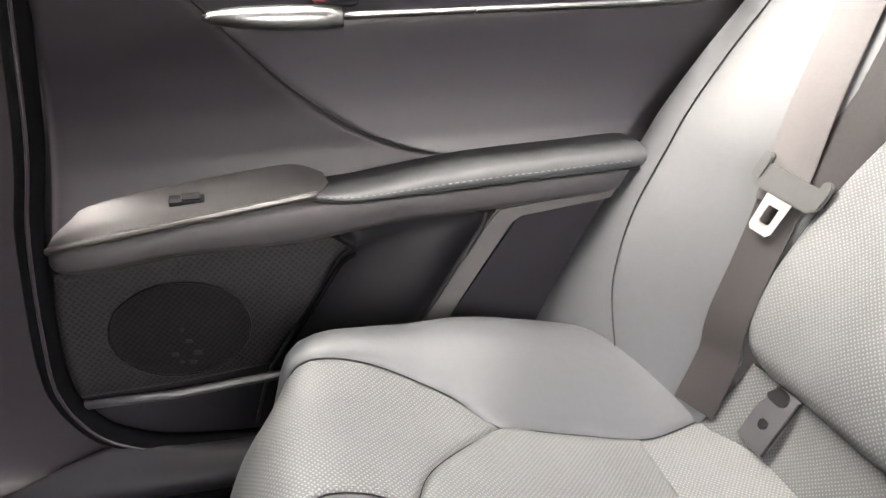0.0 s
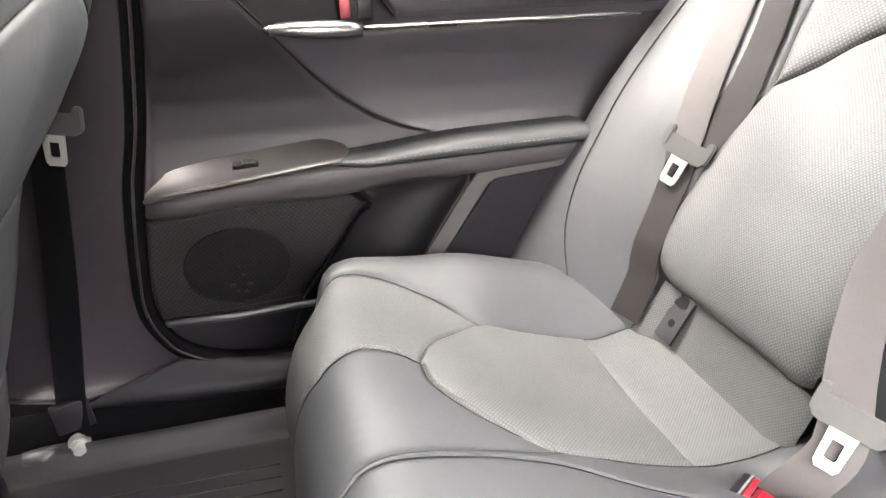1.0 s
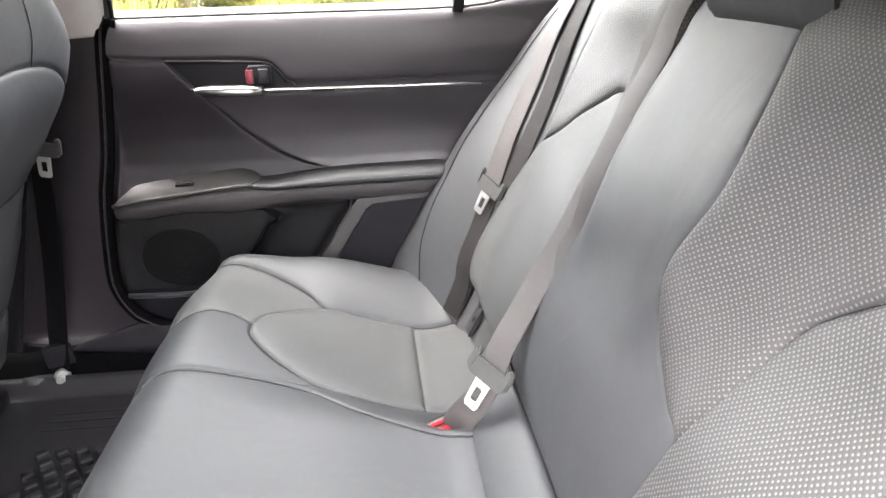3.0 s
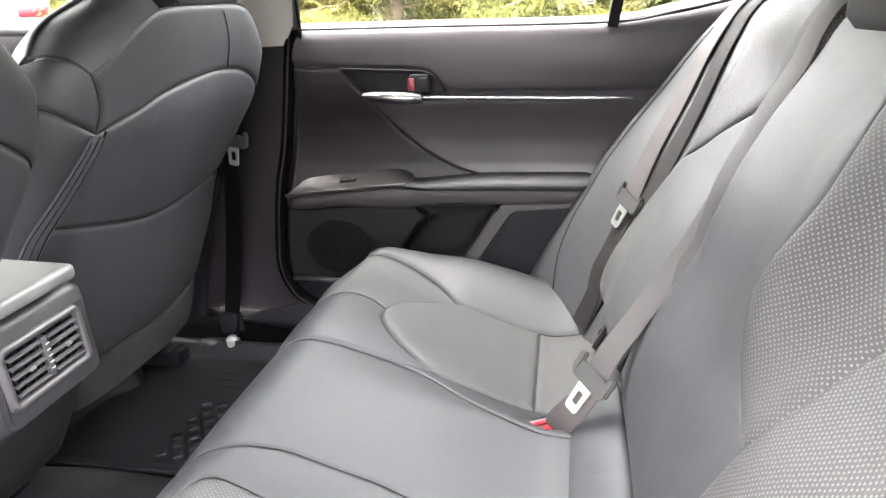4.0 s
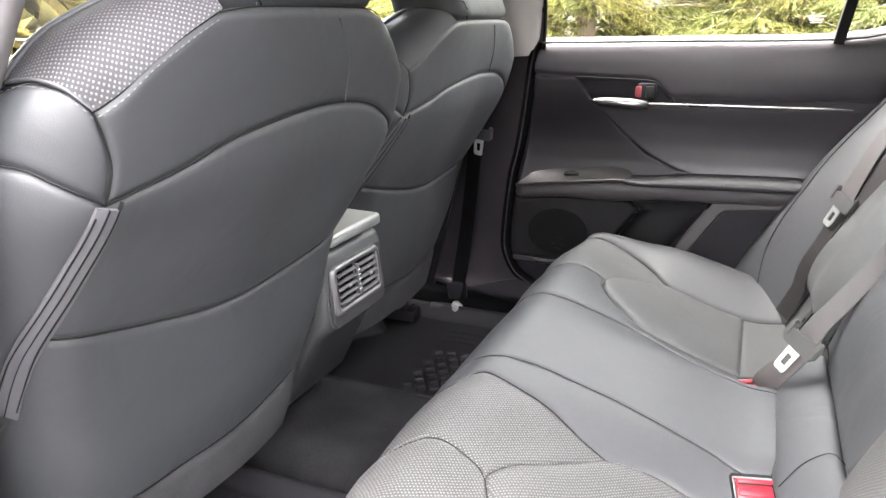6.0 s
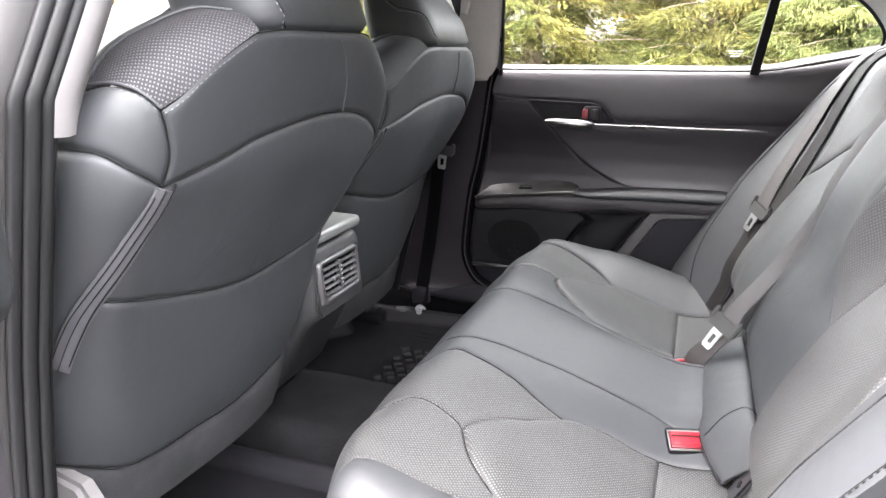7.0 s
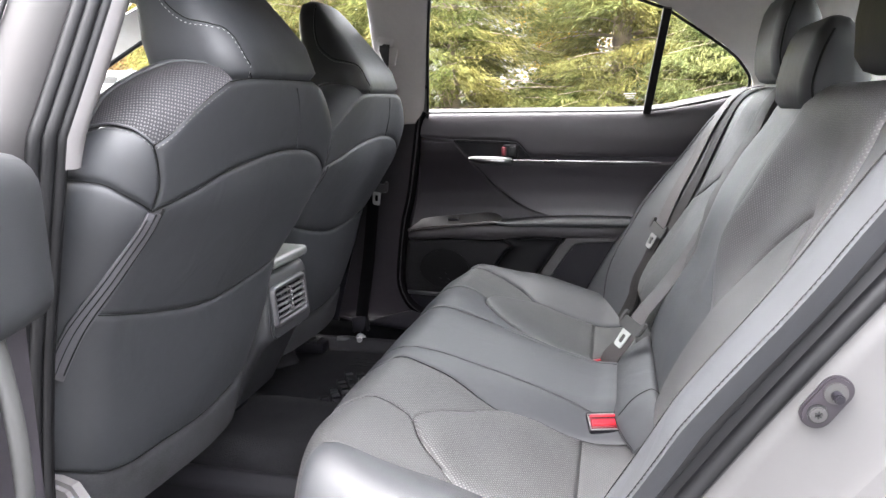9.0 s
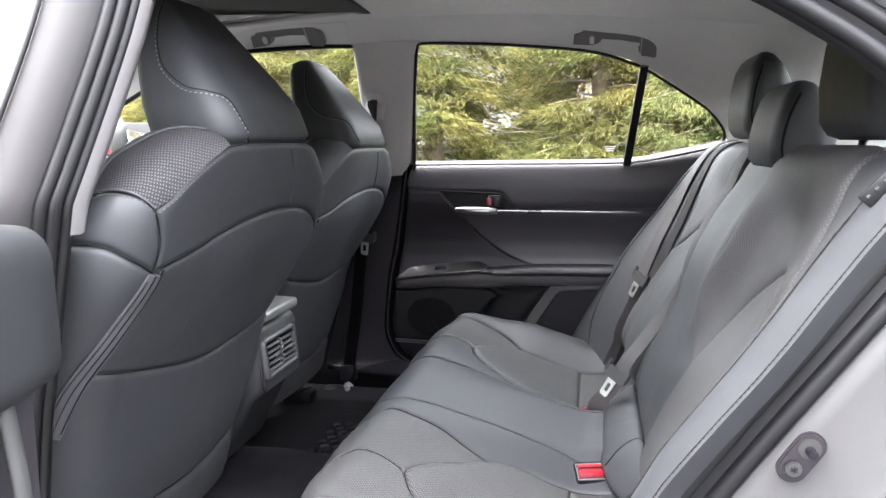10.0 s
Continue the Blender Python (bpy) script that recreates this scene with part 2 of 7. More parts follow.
def panel(name, f, A, B, C0=None, C1=None, mat=None, parent=None, label="", nu=40, nv=24, groove=0.0026, width=0.0045, puff=0.0, side=1, edges=(1, 1, 1, 1), pillow=0.0, roll=0.03):
    """An upholstered panel on the surface f(u, y), sunk along its seams and a little puffed between them; pillow: how far it stands proud, with a round roll at its seams."""
    g = coons(A, B, C0, C1, nu, nv)
    u, y = g[..., 0], g[..., 1]
    p, n = f(u, y), normals_of(f, u, y) * side
    row = np.concatenate([np.zeros((nu, 1)), np.cumsum(np.linalg.norm(np.diff(p, axis=1), axis=2), axis=1)], 1)
    col = np.concatenate([np.zeros((1, nv)), np.cumsum(np.linalg.norm(np.diff(p, axis=0), axis=2), axis=0)], 0)
    far = 9.0 * np.ones_like(row)
    d = np.minimum.reduce([row if edges[0] else far, row[:, -1:] - row if edges[1] else far, col if edges[2] else far, col[-1:] - col if edges[3] else far])
    t = warp(nv)[None, :]
    s = warp(nu)[:, None]
    off = -groove * np.exp(-((d / width) ** 2)) + puff * 16 * t * (1 - t) * s * (1 - s)
    off = off + pillow * np.sqrt(np.maximum(0.0, 1 - (1 - np.clip(d / roll, 0, 1)) ** 2))
    v = (p + n * off[..., None]).reshape(-1, 3)
    return raw(name, v, grid_faces(nu, nv, side < 0), mat, parent, label, uvs=np.stack([u, y], -1).reshape(-1, 2))


def lie(f, curve, n=60, lift=0.0, side=1):
    """A curve in the cloth's own measure, laid on the surface."""
    c = spl(curve, n)
    return f(c[:, 0], c[:, 1]) + normals_of(f, c[:, 0], c[:, 1]) * side * lift


def tube(name, pts, r, mat, parent=None, label="", sides=6, closed=False, squash=1.0):
    """A round bar along points; r may be a list."""
    p = np.asarray(pts, float)
    n = len(p)
    rad = np.broadcast_to(np.asarray(r, float), (n,))
    tan = np.gradient(p, axis=0) if not closed else np.roll(p, -1, 0) - np.roll(p, 1, 0)
    tan /= np.maximum(np.linalg.norm(tan, axis=1, keepdims=True), 1e-9)
    ref = np.array([0.13, 0.21, 0.97]) if abs(tan[:, 2]).mean() < 0.85 else np.array([0.97, 0.2, 0.1])
    a = np.cross(tan, ref)
    a /= np.linalg.norm(a, axis=1, keepdims=True)
    b = np.cross(tan, a)
    ang = np.linspace(0, 2 * np.pi, sides, endpoint=False)
    v = (p[:, None] + rad[:, None, None] * (np.cos(ang)[None, :, None] * a[:, None] + squash * np.sin(ang)[None, :, None] * b[:, None])).reshape(-1, 3)
    f = []
    for i in range(n if closed else n - 1):
        k = (i + 1) % n
        for j in range(sides):
            m = (j + 1) % sides
            f.append((i * sides + j, i * sides + m, k * sides + m, k * sides + j))
    if not closed:
        f += [tuple(range(sides))[::-1], tuple((n - 1) * sides + j for j in range(sides))]
    return raw(name, v, f, mat, parent, label)


def stitches(name, pts, mat, parent, length=0.005, gap=0.004, r=0.0007, label=""):
    """A row of short raised stitches along points."""
    p = np.asarray(pts, float)
    s = np.r_[0, np.cumsum(np.linalg.norm(np.diff(p, axis=0), axis=1))]
    verts, faces = [], []
    at = 0.0
    while at + length < s[-1]:
        e = [np.array([np.interp(w, s, p[:, k]) for k in range(3)]) for w in (at, at + length / 2, at + length)]
        t = e[2] - e[0]
        t /= np.linalg.norm(t) + 1e-9
        a = np.cross(t, (0.3, 0.5, 0.81))
        a /= np.linalg.norm(a) + 1e-9
        b = np.cross(t, a)
        base = len(verts)
        for q, k in zip(e, (0.4, 1.0, 0.4)):
            for w in range(4):
                verts.append(q + r * k * (math.cos(w * math.pi / 2) * a + math.sin(w * math.pi / 2) * b))
        for i in range(2):
            for w in range(4):
                faces.append((base + 4 * i + w, base + 4 * i + (w + 1) % 4, base + 4 * i + 4 + (w + 1) % 4, base + 4 * i + 4 + w))
        at += length + gap
    return raw(name, verts, faces, mat, parent, label)


def band(name, pts, across, width, thick, mat, parent=None, label="", n=60):
    """A flat strap along points; across: its side direction at each point."""
    p, c = spl(pts, n), spl(across, n)
    c /= np.linalg.norm(c, axis=1, keepdims=True)
    t = np.gradient(p, axis=0)
    t /= np.linalg.norm(t, axis=1, keepdims=True)
    c -= t * (c * t).sum(1, keepdims=True)
    c /= np.linalg.norm(c, axis=1, keepdims=True)
    nrm = np.cross(t, c)
    prof = [(-0.5, -0.5), (-0.5, 0.5), (-0.47, 0.8), (0.47, 0.8), (0.5, 0.5), (0.5, -0.5), (0.47, -0.8), (-0.47, -0.8)]
    v = np.concatenate([(p + c * width * a + nrm * thick * b)[:, None] for a, b in prof], 1).reshape(-1, 3)
    k = len(prof)
    f = [(i * k + j, i * k + (j + 1) % k, (i + 1) * k + (j + 1) % k, (i + 1) * k + j) for i in range(n - 1) for j in range(k)]
    f += [tuple(range(k))[::-1], tuple((n - 1) * k + j for j in range(k))]
    return sharp(raw(name, v, f, mat, parent, label), 50)


def box(size, at=(0, 0, 0), turn=(0, 0, 0), bevel=0.0, seg=2):
    bm = bmesh.new()
    bmesh.ops.create_cube(bm, size=1.0)
    bmesh.ops.scale(bm, vec=size, verts=bm.verts)
    if bevel:
        bmesh.ops.bevel(bm, geom=bm.edges[:], offset=bevel, segments=seg, profile=0.5, affect="EDGES")
    bmesh.ops.transform(bm, matrix=pose(*at, *turn), verts=bm.verts)
    return bm


def disc(r, h, at, turn=(0, 0, 0), seg=24, bevel=0.0, r2=None):
    bm = bmesh.new()
    bmesh.ops.create_cone(bm, cap_ends=True, segments=seg, radius1=r, radius2=r if r2 is None else r2, depth=h)
    if bevel:
        bmesh.ops.bevel(bm, geom=[e for e in bm.edges if len(e.link_faces) == 2 and e.calc_face_angle() > 0.7], offset=bevel, segments=2, affect="EDGES")
    bmesh.ops.transform(bm, matrix=pose(*at, *turn), verts=bm.verts)
    return bm


def slab(outline, thick, m, bevel=0.0, seg=2):
    """A plate of the given outline (in its own x, y), thick along its z, moved by m."""
    bm = bmesh.new()
    low = [bm.verts.new((x, y, -thick / 2)) for x, y in outline]
    top = [bm.verts.new((x, y, thick / 2)) for x, y in outline]
    bm.faces.new(low[::-1])
    bm.faces.new(top)
    n = len(low)
    for i in range(n):
        bm.faces.new((low[i], low[(i + 1) % n], top[(i + 1) % n], top[i]))
    if bevel:
        rim = [e for e in bm.edges if any(len(f.verts) > 4 or n == 4 and abs(f.normal.z) > 0.9 for f in e.link_faces)]
        bm.normal_update()
        rim = [e for e in bm.edges if abs(e.verts[0].co.z - e.verts[1].co.z) < 1e-6]
        bmesh.ops.bevel(bm, geom=rim, offset=bevel, segments=seg, affect="EDGES")
    bmesh.ops.transform(bm, matrix=m, verts=bm.verts)
    return bm


def rings(name, sections, mat, parent=None, label="", cap=True):
    """A skin through closed sections of equal count."""
    n, k = len(sections), len(sections[0])
    v = np.concatenate([np.asarray(s, float) for s in sections])
    f = [(i * k + j, i * k + (j + 1) % k, (i + 1) * k + (j + 1) % k, (i + 1) * k + j) for i in range(n - 1) for j in range(k)]
    if cap:
        f += [tuple(range(k))[::-1], tuple((n - 1) * k + j for j in range(k))]
    ob = raw(name, v, f, mat, parent, label)
    bm = bmesh.new()
    bm.from_mesh(ob.data)
    bmesh.ops.recalc_face_normals(bm, faces=bm.faces)
    bm.to_mesh(ob.data)
    bm.free()
    return ob


def round_rect(hx, hy, r, n=5):
    """A rounded rectangle about the origin."""
    out = []
    for cx, cy, a0 in ((hx - r, hy - r, 0), (-hx + r, hy - r, 90), (-hx + r, -hy + r, 180), (hx - r, -hy + r, 270)):
        for i in range(n):
            a = radians(a0 + 90 * i / (n - 1))
            out.append((cx + r * math.cos(a), cy + r * math.sin(a)))
    return out


XZ = Matrix(((1, 0, 0, 0), (0, 0, -1, 0), (0, 1, 0, 0), (0, 0, 0, 1)))  # a plate's x, y become the world's x, z; its top faces -y


def wall_plate(outline, thick, y, bevel=0.0, seg=2):
    """A plate standing along the car, its face at y towards the cabin."""
    return slab(outline, thick, Matrix.Translation((0, y + thick / 2, 0)) @ XZ, bevel, seg)


def mirrored(points):
    """The same points on the other side of the car."""
    return [(x, 2 * YC - y, z) for x, y, z in points]


def sheet(name, A, B, C0=None, C1=None, mat=None, parent=None, label="", nu=40, nv=16, thick=0.006, crown=None):
    """A trim sheet spanned by four edges in space, with thickness."""
    g = coons(A, B, C0, C1, nu, nv)
    if crown is not None:
        t, s = np.linspace(0, 1, nv)[None, :], np.linspace(0, 1, nu)[:, None]
        g = g + np.asarray(crown) * (4 * t * (1 - t) * (0.4 + 0.6 * 4 * s * (1 - s)))[..., None]
    ob = raw(name, g.reshape(-1, 3), grid_faces(nu, nv), mat, parent, label)
    m = ob.modifiers.new("thickness", "SOLIDIFY")
    m.thickness, m.offset = thick, 0.0
    return ob


# ---- floor, tunnel, shell ----
def floor_height(x, y):
    w = np.abs(y - YC)
    tunnel = 0.085 * (1 - step(0.10, 0.20, w))
    rise = 0.30 * step(-0.10, 0.02, x) * 0.35
    return -0.030 + tunnel + rise + 0.004 * np.sin(x * 23) * np.sin(y * 19)


gx, gy = np.meshgrid(np.linspace(-2.0, 0.5, 70), np.linspace(-1.42, -0.02, 60), indexing="ij")
floor_ob = raw("floor", np.stack([gx, gy, floor_height(gx, gy)], -1).reshape(-1, 3), grid_faces(70, 60), CARPET)
floor_ob.modifiers.new("thickness", "SOLIDIFY").thickness = 0.02
tagged(floor_ob, "charcoal carpet over the car floor and tunnel", "floor", kind="structure")

# upper side rail and C-pillar trim, both sides
RAIL_LOW = [(-0.40, -0.146, 1.122), (-0.20, -0.146, 1.122), (-0.026, -0.141, 1.114), (0.132, -0.135, 1.100), (0.293, -0.127, 1.080), (0.42, -0.110, 1.038), (0.517, -0.085, 0.977), (0.60, -0.062, 0.920), (0.655, -0.033, 0.850), (0.655, -0.022, 0.80)]
RAIL_TOP = [(-0.40, -0.27, 1.168), (-0.2, -0.27, 1.172), (0.0, -0.27, 1.170), (0.2, -0.27, 1.160), (0.4, -0.26, 1.142), (0.6, -0.25, 1.125), (0.75, -0.25, 1.10), (0.9, -0.24, 1.06), (1.05, -0.21, 0.97), (1.12, -0.16, 0.79)]
tagged(sheet("trim_rail_far", RAIL_LOW, RAIL_TOP, mat=LINER, nu=70, nv=14), "grey cloth roof rail and rear pillar trim", "pillar trim", kind="structure")
tagged(sheet("trim_rail_near", mirrored(RAIL_LOW), mirrored(RAIL_TOP), mat=LINER, nu=70, nv=14), "grey cloth roof rail and rear pillar trim", "pillar trim", kind="structure")
FRONT_LOW = [(-0.38, -0.146, 1.122), (-0.6, -0.146, 1.125), (-0.85, -0.15, 1.11), (-1.05, -0.14, 1.04), (-1.35, -0.09, 0.905), (-1.62, -0.03, 0.79)]
FRONT_TOP = [(-0.38, -0.27, 1.168), (-0.6, -0.27, 1.165), (-0.85, -0.26, 1.145), (-1.05, -0.22, 1.10), (-1.38, -0.15, 0.99), (-1.82, -0.09, 0.80)]
for nm, fn in (("far", list), ("near", mirrored)):
    tagged(sheet("trim_front_rail_" + nm, fn(FRONT_LOW), fn(FRONT_TOP), mat=LINER, nu=50, nv=10), "grey cloth front rail and windscreen pillar trim", "pillar trim", kind="structure")

# headliner round the sunroof
ceiling = thing("ceiling", "grey cloth headliner with a sunroof opening", "ceiling", (0, YC, 1.17), kind="structure")
rear_top = [p for p in RAIL_TOP if -0.3 < p[0] < 0.8]
ROOF_R = [(-0.30, -0.27, 1.171)] + rear_top + [(0.9, -0.24, 1.06)]
sheet("liner_rear", ROOF_R, mirrored(ROOF_R), [(-0.30, -0.27, 1.171), (-0.30, YC, 1.192), (-0.30, -1.17, 1.171)], [(0.9, -0.24, 1.06), (0.95, -0.45, 1.066), (0.97, YC, 1.07), (0.95, -0.99, 1.066), (0.9, -1.20, 1.06)], LINER, ceiling, nu=30, nv=40)
for nm, fn in (("far", list), ("near", mirrored)):
    a = [(-0.30, -0.27, 1.171), (-0.6, -0.27, 1.165), (-0.95, -0.25, 1.13)]
    b = [(-0.30, -0.36, 1.178), (-0.6, -0.36, 1.174), (-0.95, -0.36, 1.142)]
    sheet("liner_side", fn(a), fn(b), mat=LINER, parent=ceiling, nu=16, nv=5)
fa = [(-0.95, -0.25, 1.13), (-0.96, YC, 1.155), (-0.95, -1.19, 1.13)]
fb = [(-1.08, -0.21, 1.095), (-1.14, YC, 1.12), (-1.08, -1.23, 1.095)]
sheet("liner_front", fa, fb, mat=LINER, parent=ceiling, nu=30, nv=6)
rim = [(-0.30, -0.36, 1.178), (-0.30, YC, 1.190), (-0.30, -1.08, 1.178), (-0.95, -1.08, 1.142), (-0.955, YC, 1.155), (-0.95, -0.36, 1.142)]
sunroof = thing("sunroof", "closed sunroof with a dark blind and a pale rim", "sunroof", (-0.62, YC, 1.19))
tube("rim", np.vstack([spl([a, b], 12)[:-1] for a, b in zip(rim, rim[1:] + rim[:1])]), 0.007, PILLAR, sunroof, "pale plastic rim", closed=True)
part("blind", box((0.70, 0.76, 0.012), (-0.63, YC, 1.192), (0, 2.6, 0), 0.003), DARK_CLOTH, sunroof, "dark sliding blind")
for i in range(5):
    part("rib", box((0.012, 0.70, 0.008), (-0.345 - 0.028 * i, YC, 1.183), (0, 0, 0), 0.002), SEAL, sunroof)

# outer roof, rear shelf and bulkheads, added to close the cabin against light leaks
ROOF_O = [(-1.10, -0.20, 1.12), (-0.7, -0.15, 1.17), (-0.2, -0.14, 1.19), (0.2, -0.14, 1.18), (0.5, -0.15, 1.145), (0.75, -0.19, 1.118), (0.98, -0.23, 1.07)]
roof = sheet("roof", ROOF_O, mirrored(ROOF_O), mat=PAINT, nu=24, nv=24, thick=0.01, crown=(0, 0, 0.05))
tagged(roof, "silver painted steel roof", "roof", kind="structure")
tagged(part("parcel_shelf", box((0.62, 1.36, 0.02), (0.97, YC, 0.795), (0, -1, 0), 0.006), DARK_CLOTH), "dark felt parcel shelf behind the rear seat", "shelf", kind="structure")
tagged(part("wall_back", box((0.04, 1.5, 0.9), (0.95, YC, 0.34), (0, 0, 0), 0.01), PLASTIC), "unseen dark bulkhead added behind the rear seat against light leaks", "wall", kind="structure")
tagged(part("wall_front", box((0.5, 1.5, 0.78), (-1.85, YC, 0.34), (0, 0, 0), 0.06, 4), PLASTIC), "dark dashboard and bulkhead under the windscreen", "dashboard", kind="structure")
rw = thing("window_rear", "sloping rear window of tinted glass", "window", (0.98, YC, 0.8), kind="structure")
ra = [(0.93, -0.25, 1.06), (1.0, -0.23, 1.0), (1.07, -0.20, 0.93), (1.16, -0.16, 0.80)]
pane = sheet("pane", ra, mirrored(ra), mat=GLASS, parent=rw, nu=10, nv=12, thick=0.004, crown=(0.05, 0, 0.03))
pane.visible_shadow = False
ws = thing("windscreen", "raked windscreen of clear glass", "window", (-1.45, YC, 0.9), kind="structure")
wa = [(-1.09, -0.23, 1.10), (-1.42, -0.15, 0.97), (-1.82, -0.09, 0.79)]
pane = sheet("pane", wa, mirrored(wa), mat=GLASS, parent=ws, nu=10, nv=12, thick=0.004, crown=(-0.06, 0, 0.02))
pane.visible_shadow = False


# ---- rear bench ----
def profile(points, first):
    """Turns a drawn side profile into u -> (x, z), where u runs along the cloth and equals the given coordinate at the start."""
    c = spl(points, 400)
    s = np.r_[0, np.cumsum(np.linalg.norm(np.diff(c, axis=0), axis=1))]
    return c, s + first


CUSH, CUSH_S = profile([(-0.08, 0.312), (-0.103, 0.313), (-0.128, 0.304), (-0.150, 0.282), (-0.164, 0.248), (-0.171, 0.20), (-0.166, 0.12), (-0.15, 0.04), (-0.14, -0.02)], 0.08)
TOPX = np.array([-0.08, -0.05, 0.0, 0.1, 0.2, 0.27, 0.30, 0.34, 0.38, 0.44])
TOPZ = np.array([0.312, 0.3015, 0.2815, 0.245, 0.209, 0.187, 0.182, 0.184, 0.192, 0.21])
TOP = spl(np.stack([TOPX, TOPZ], 1), 300)


def cushion(u, y):
    u, y = np.broadcast_arrays(np.asarray(u, float), np.asarray(y, float))
    front = u < -0.08
    x = np.where(front, np.interp(-u, CUSH_S, CUSH[:, 0]), u)
    z = np.where(front, np.interp(-u, CUSH_S, CUSH[:, 1]), np.interp(u, TOP[:, 0], TOP[:, 1]))
    w = np.abs(y - YC)
    z = z + 0.15 * np.clip(u + 0.05, 0, 0.36) * (1 - step(0.10, 0.24, w))
    side = step(-0.16, -0.06, u)
    z = z + 0.034 * step(0.48, 0.63, w) * side * (1 - 0.3 * step(0.25, 0.42, u)) + 0.014 * step(0.48, 0.60, w) * step(0.02, 0.16, u)
    edge = np.interp(u, [-0.45, -0.14, -0.10, -0.05, 0.0, 0.08, 0.2, 0.4], [0.53, 0.575, 0.612, 0.638, 0.660, 0.690, 0.712, 0.718])
    out = np.clip(1 - (edge - w) / 0.10, 0, 1.2)
    z = z - 0.065 * out**2.4 * step(-0.3, -0.1, u)
    x = x + 0.035 * np.where(front, step(0.42, 0.60, w), 0) * step(-0.08, -0.16, u)
    dish = 0.010 * np.exp(-((w - 0.36) / 0.10) ** 2) * step(0.02, 0.12, u) * (1 - step(0.22, 0.32, u))
    hollow = 0.036 * np.exp(-(((u - 0.318) / 0.045) ** 2) - ((y + 0.570) / 0.032) ** 2)
    z = z - hollow - dish + 0.0015 * np.sin(9 * y + 21 * u) * np.sin(17 * u - 5 * y)
    return np.stack([x, y, z], -1)


EDGE_U = [-0.38, -0.16, -0.14, -0.10, -0.05, 0.0, 0.08, 0.2, 0.4]
EDGE_W = [0.535, 0.570, 0.578, 0.617, 0.643, 0.666, 0.696, 0.717, 0.723]
EDGE_R = [(u, YC + w) for u, w in zip(EDGE_U, EDGE_W)]
EDGE_L = [(u, YC - w) for u, w in zip(EDGE_U, EDGE_W)]
bench = thing("rear_bench", "black leatherette rear bench with dotted woven inserts", "car seat", (0.15, YC, 0.0))

R_A = [(-0.38, -0.20), (-0.16, -0.185), (-0.115, -0.172), (-0.05, -0.164), (0, -0.168), (0.056, -0.191), (0.102, -0.226)]
R_A2 = [(0.102, -0.226), (0.15, -0.224), (0.2, -0.223), (0.267, -0.225), (0.33, -0.216), (0.41, -0.205)]
R_B = [(-0.38, -0.385), (-0.16, -0.37), (-0.126, -0.358), (-0.079, -0.337), (-0.039, -0.336), (-0.012, -0.350)]
R_D = [(-0.38, -0.564), (-0.16, -0.550), (-0.12, -0.532), (-0.076, -0.521), (-0.025, -0.511), (0.035, -0.503), (0.104, -0.495)]
R_D2 = [(0.104, -0.495), (0.183, -0.503), (0.27, -0.508), (0.33, -0.511), (0.41, -0.515)]
R_N1 = [(0.102, -0.226), (0.052, -0.262), (0.010, -0.303), (-0.012, -0.350)]
R_N2 = [(-0.012, -0.350), (-0.009, -0.39), (0.017, -0.429), (0.057, -0.463), (0.104, -0.495)]
M1 = [(-0.38, -0.568), (-0.16, -0.554), (-0.12, -0.537), (-0.076, -0.528), (-0.025, -0.519), (0.035, -0.513), (0.101, -0.522), (0.166, -0.567), (0.224, -0.600), (0.267, -0.620), (0.33, -0.640)]
M2 = [(-0.38, -0.900), (-0.16, -0.860), (-0.126, -0.838), (-0.095, -0.823), (-0.066, -0.807), (-0.027, -0.797), (0.039, -0.803), (0.091, -0.808), (0.145, -0.823), (0.196, -0.836), (0.242, -0.847), (0.267, -0.857), (0.33, -0.880)]
L_D = [(-0.38, -0.96), (-0.16, -0.945), (-0.112, -0.925), (-0.101, -0.895), (-0.076, -0.875), (0.004, -0.887), (0.073, -0.919), (0.112, -0.933)]
L_D2 = [(0.112, -0.933), (0.173, -0.921), (0.231, -0.926), (0.267, -0.926), (0.33, -0.925), (0.41, -0.925)]
L_B = [(-0.38, -1.13), (-0.16, -1.115), (-0.11, -1.09), (-0.094, -1.073), (-0.065, -1.064), (-0.023, -1.074), (-0.006, -1.09)]
L_O = [(-0.38, -1.33), (-0.16, -1.315), (-0.112, -1.288), (-0.090, -1.265), (-0.039, -1.248), (0.021, -1.236), (0.098, -1.210)]
L_O2 = [(0.098, -1.210), (0.18, -1.207), (0.267, -1.210), (0.33, -1.213), (0.41, -1.215)]
L_N1 = [(0.112, -0.933), (0.059, -0.990), (0.014, -1.040), (-0.003, -1.070), (-0.006, -1.09)]
L_N2 = [(-0.006, -1.09), (0.020, -1.138), (0.061, -1.178), (0.098, -1.210)]


def cut(curve, u):
    """The curve up to the given u."""
    c = spl(curve, 80)
    return c[c[:, 0] <= u]


def join(*curves):
    return [p for i, c in enumerate(curves) for p in (c if i == 0 else c[1:])]


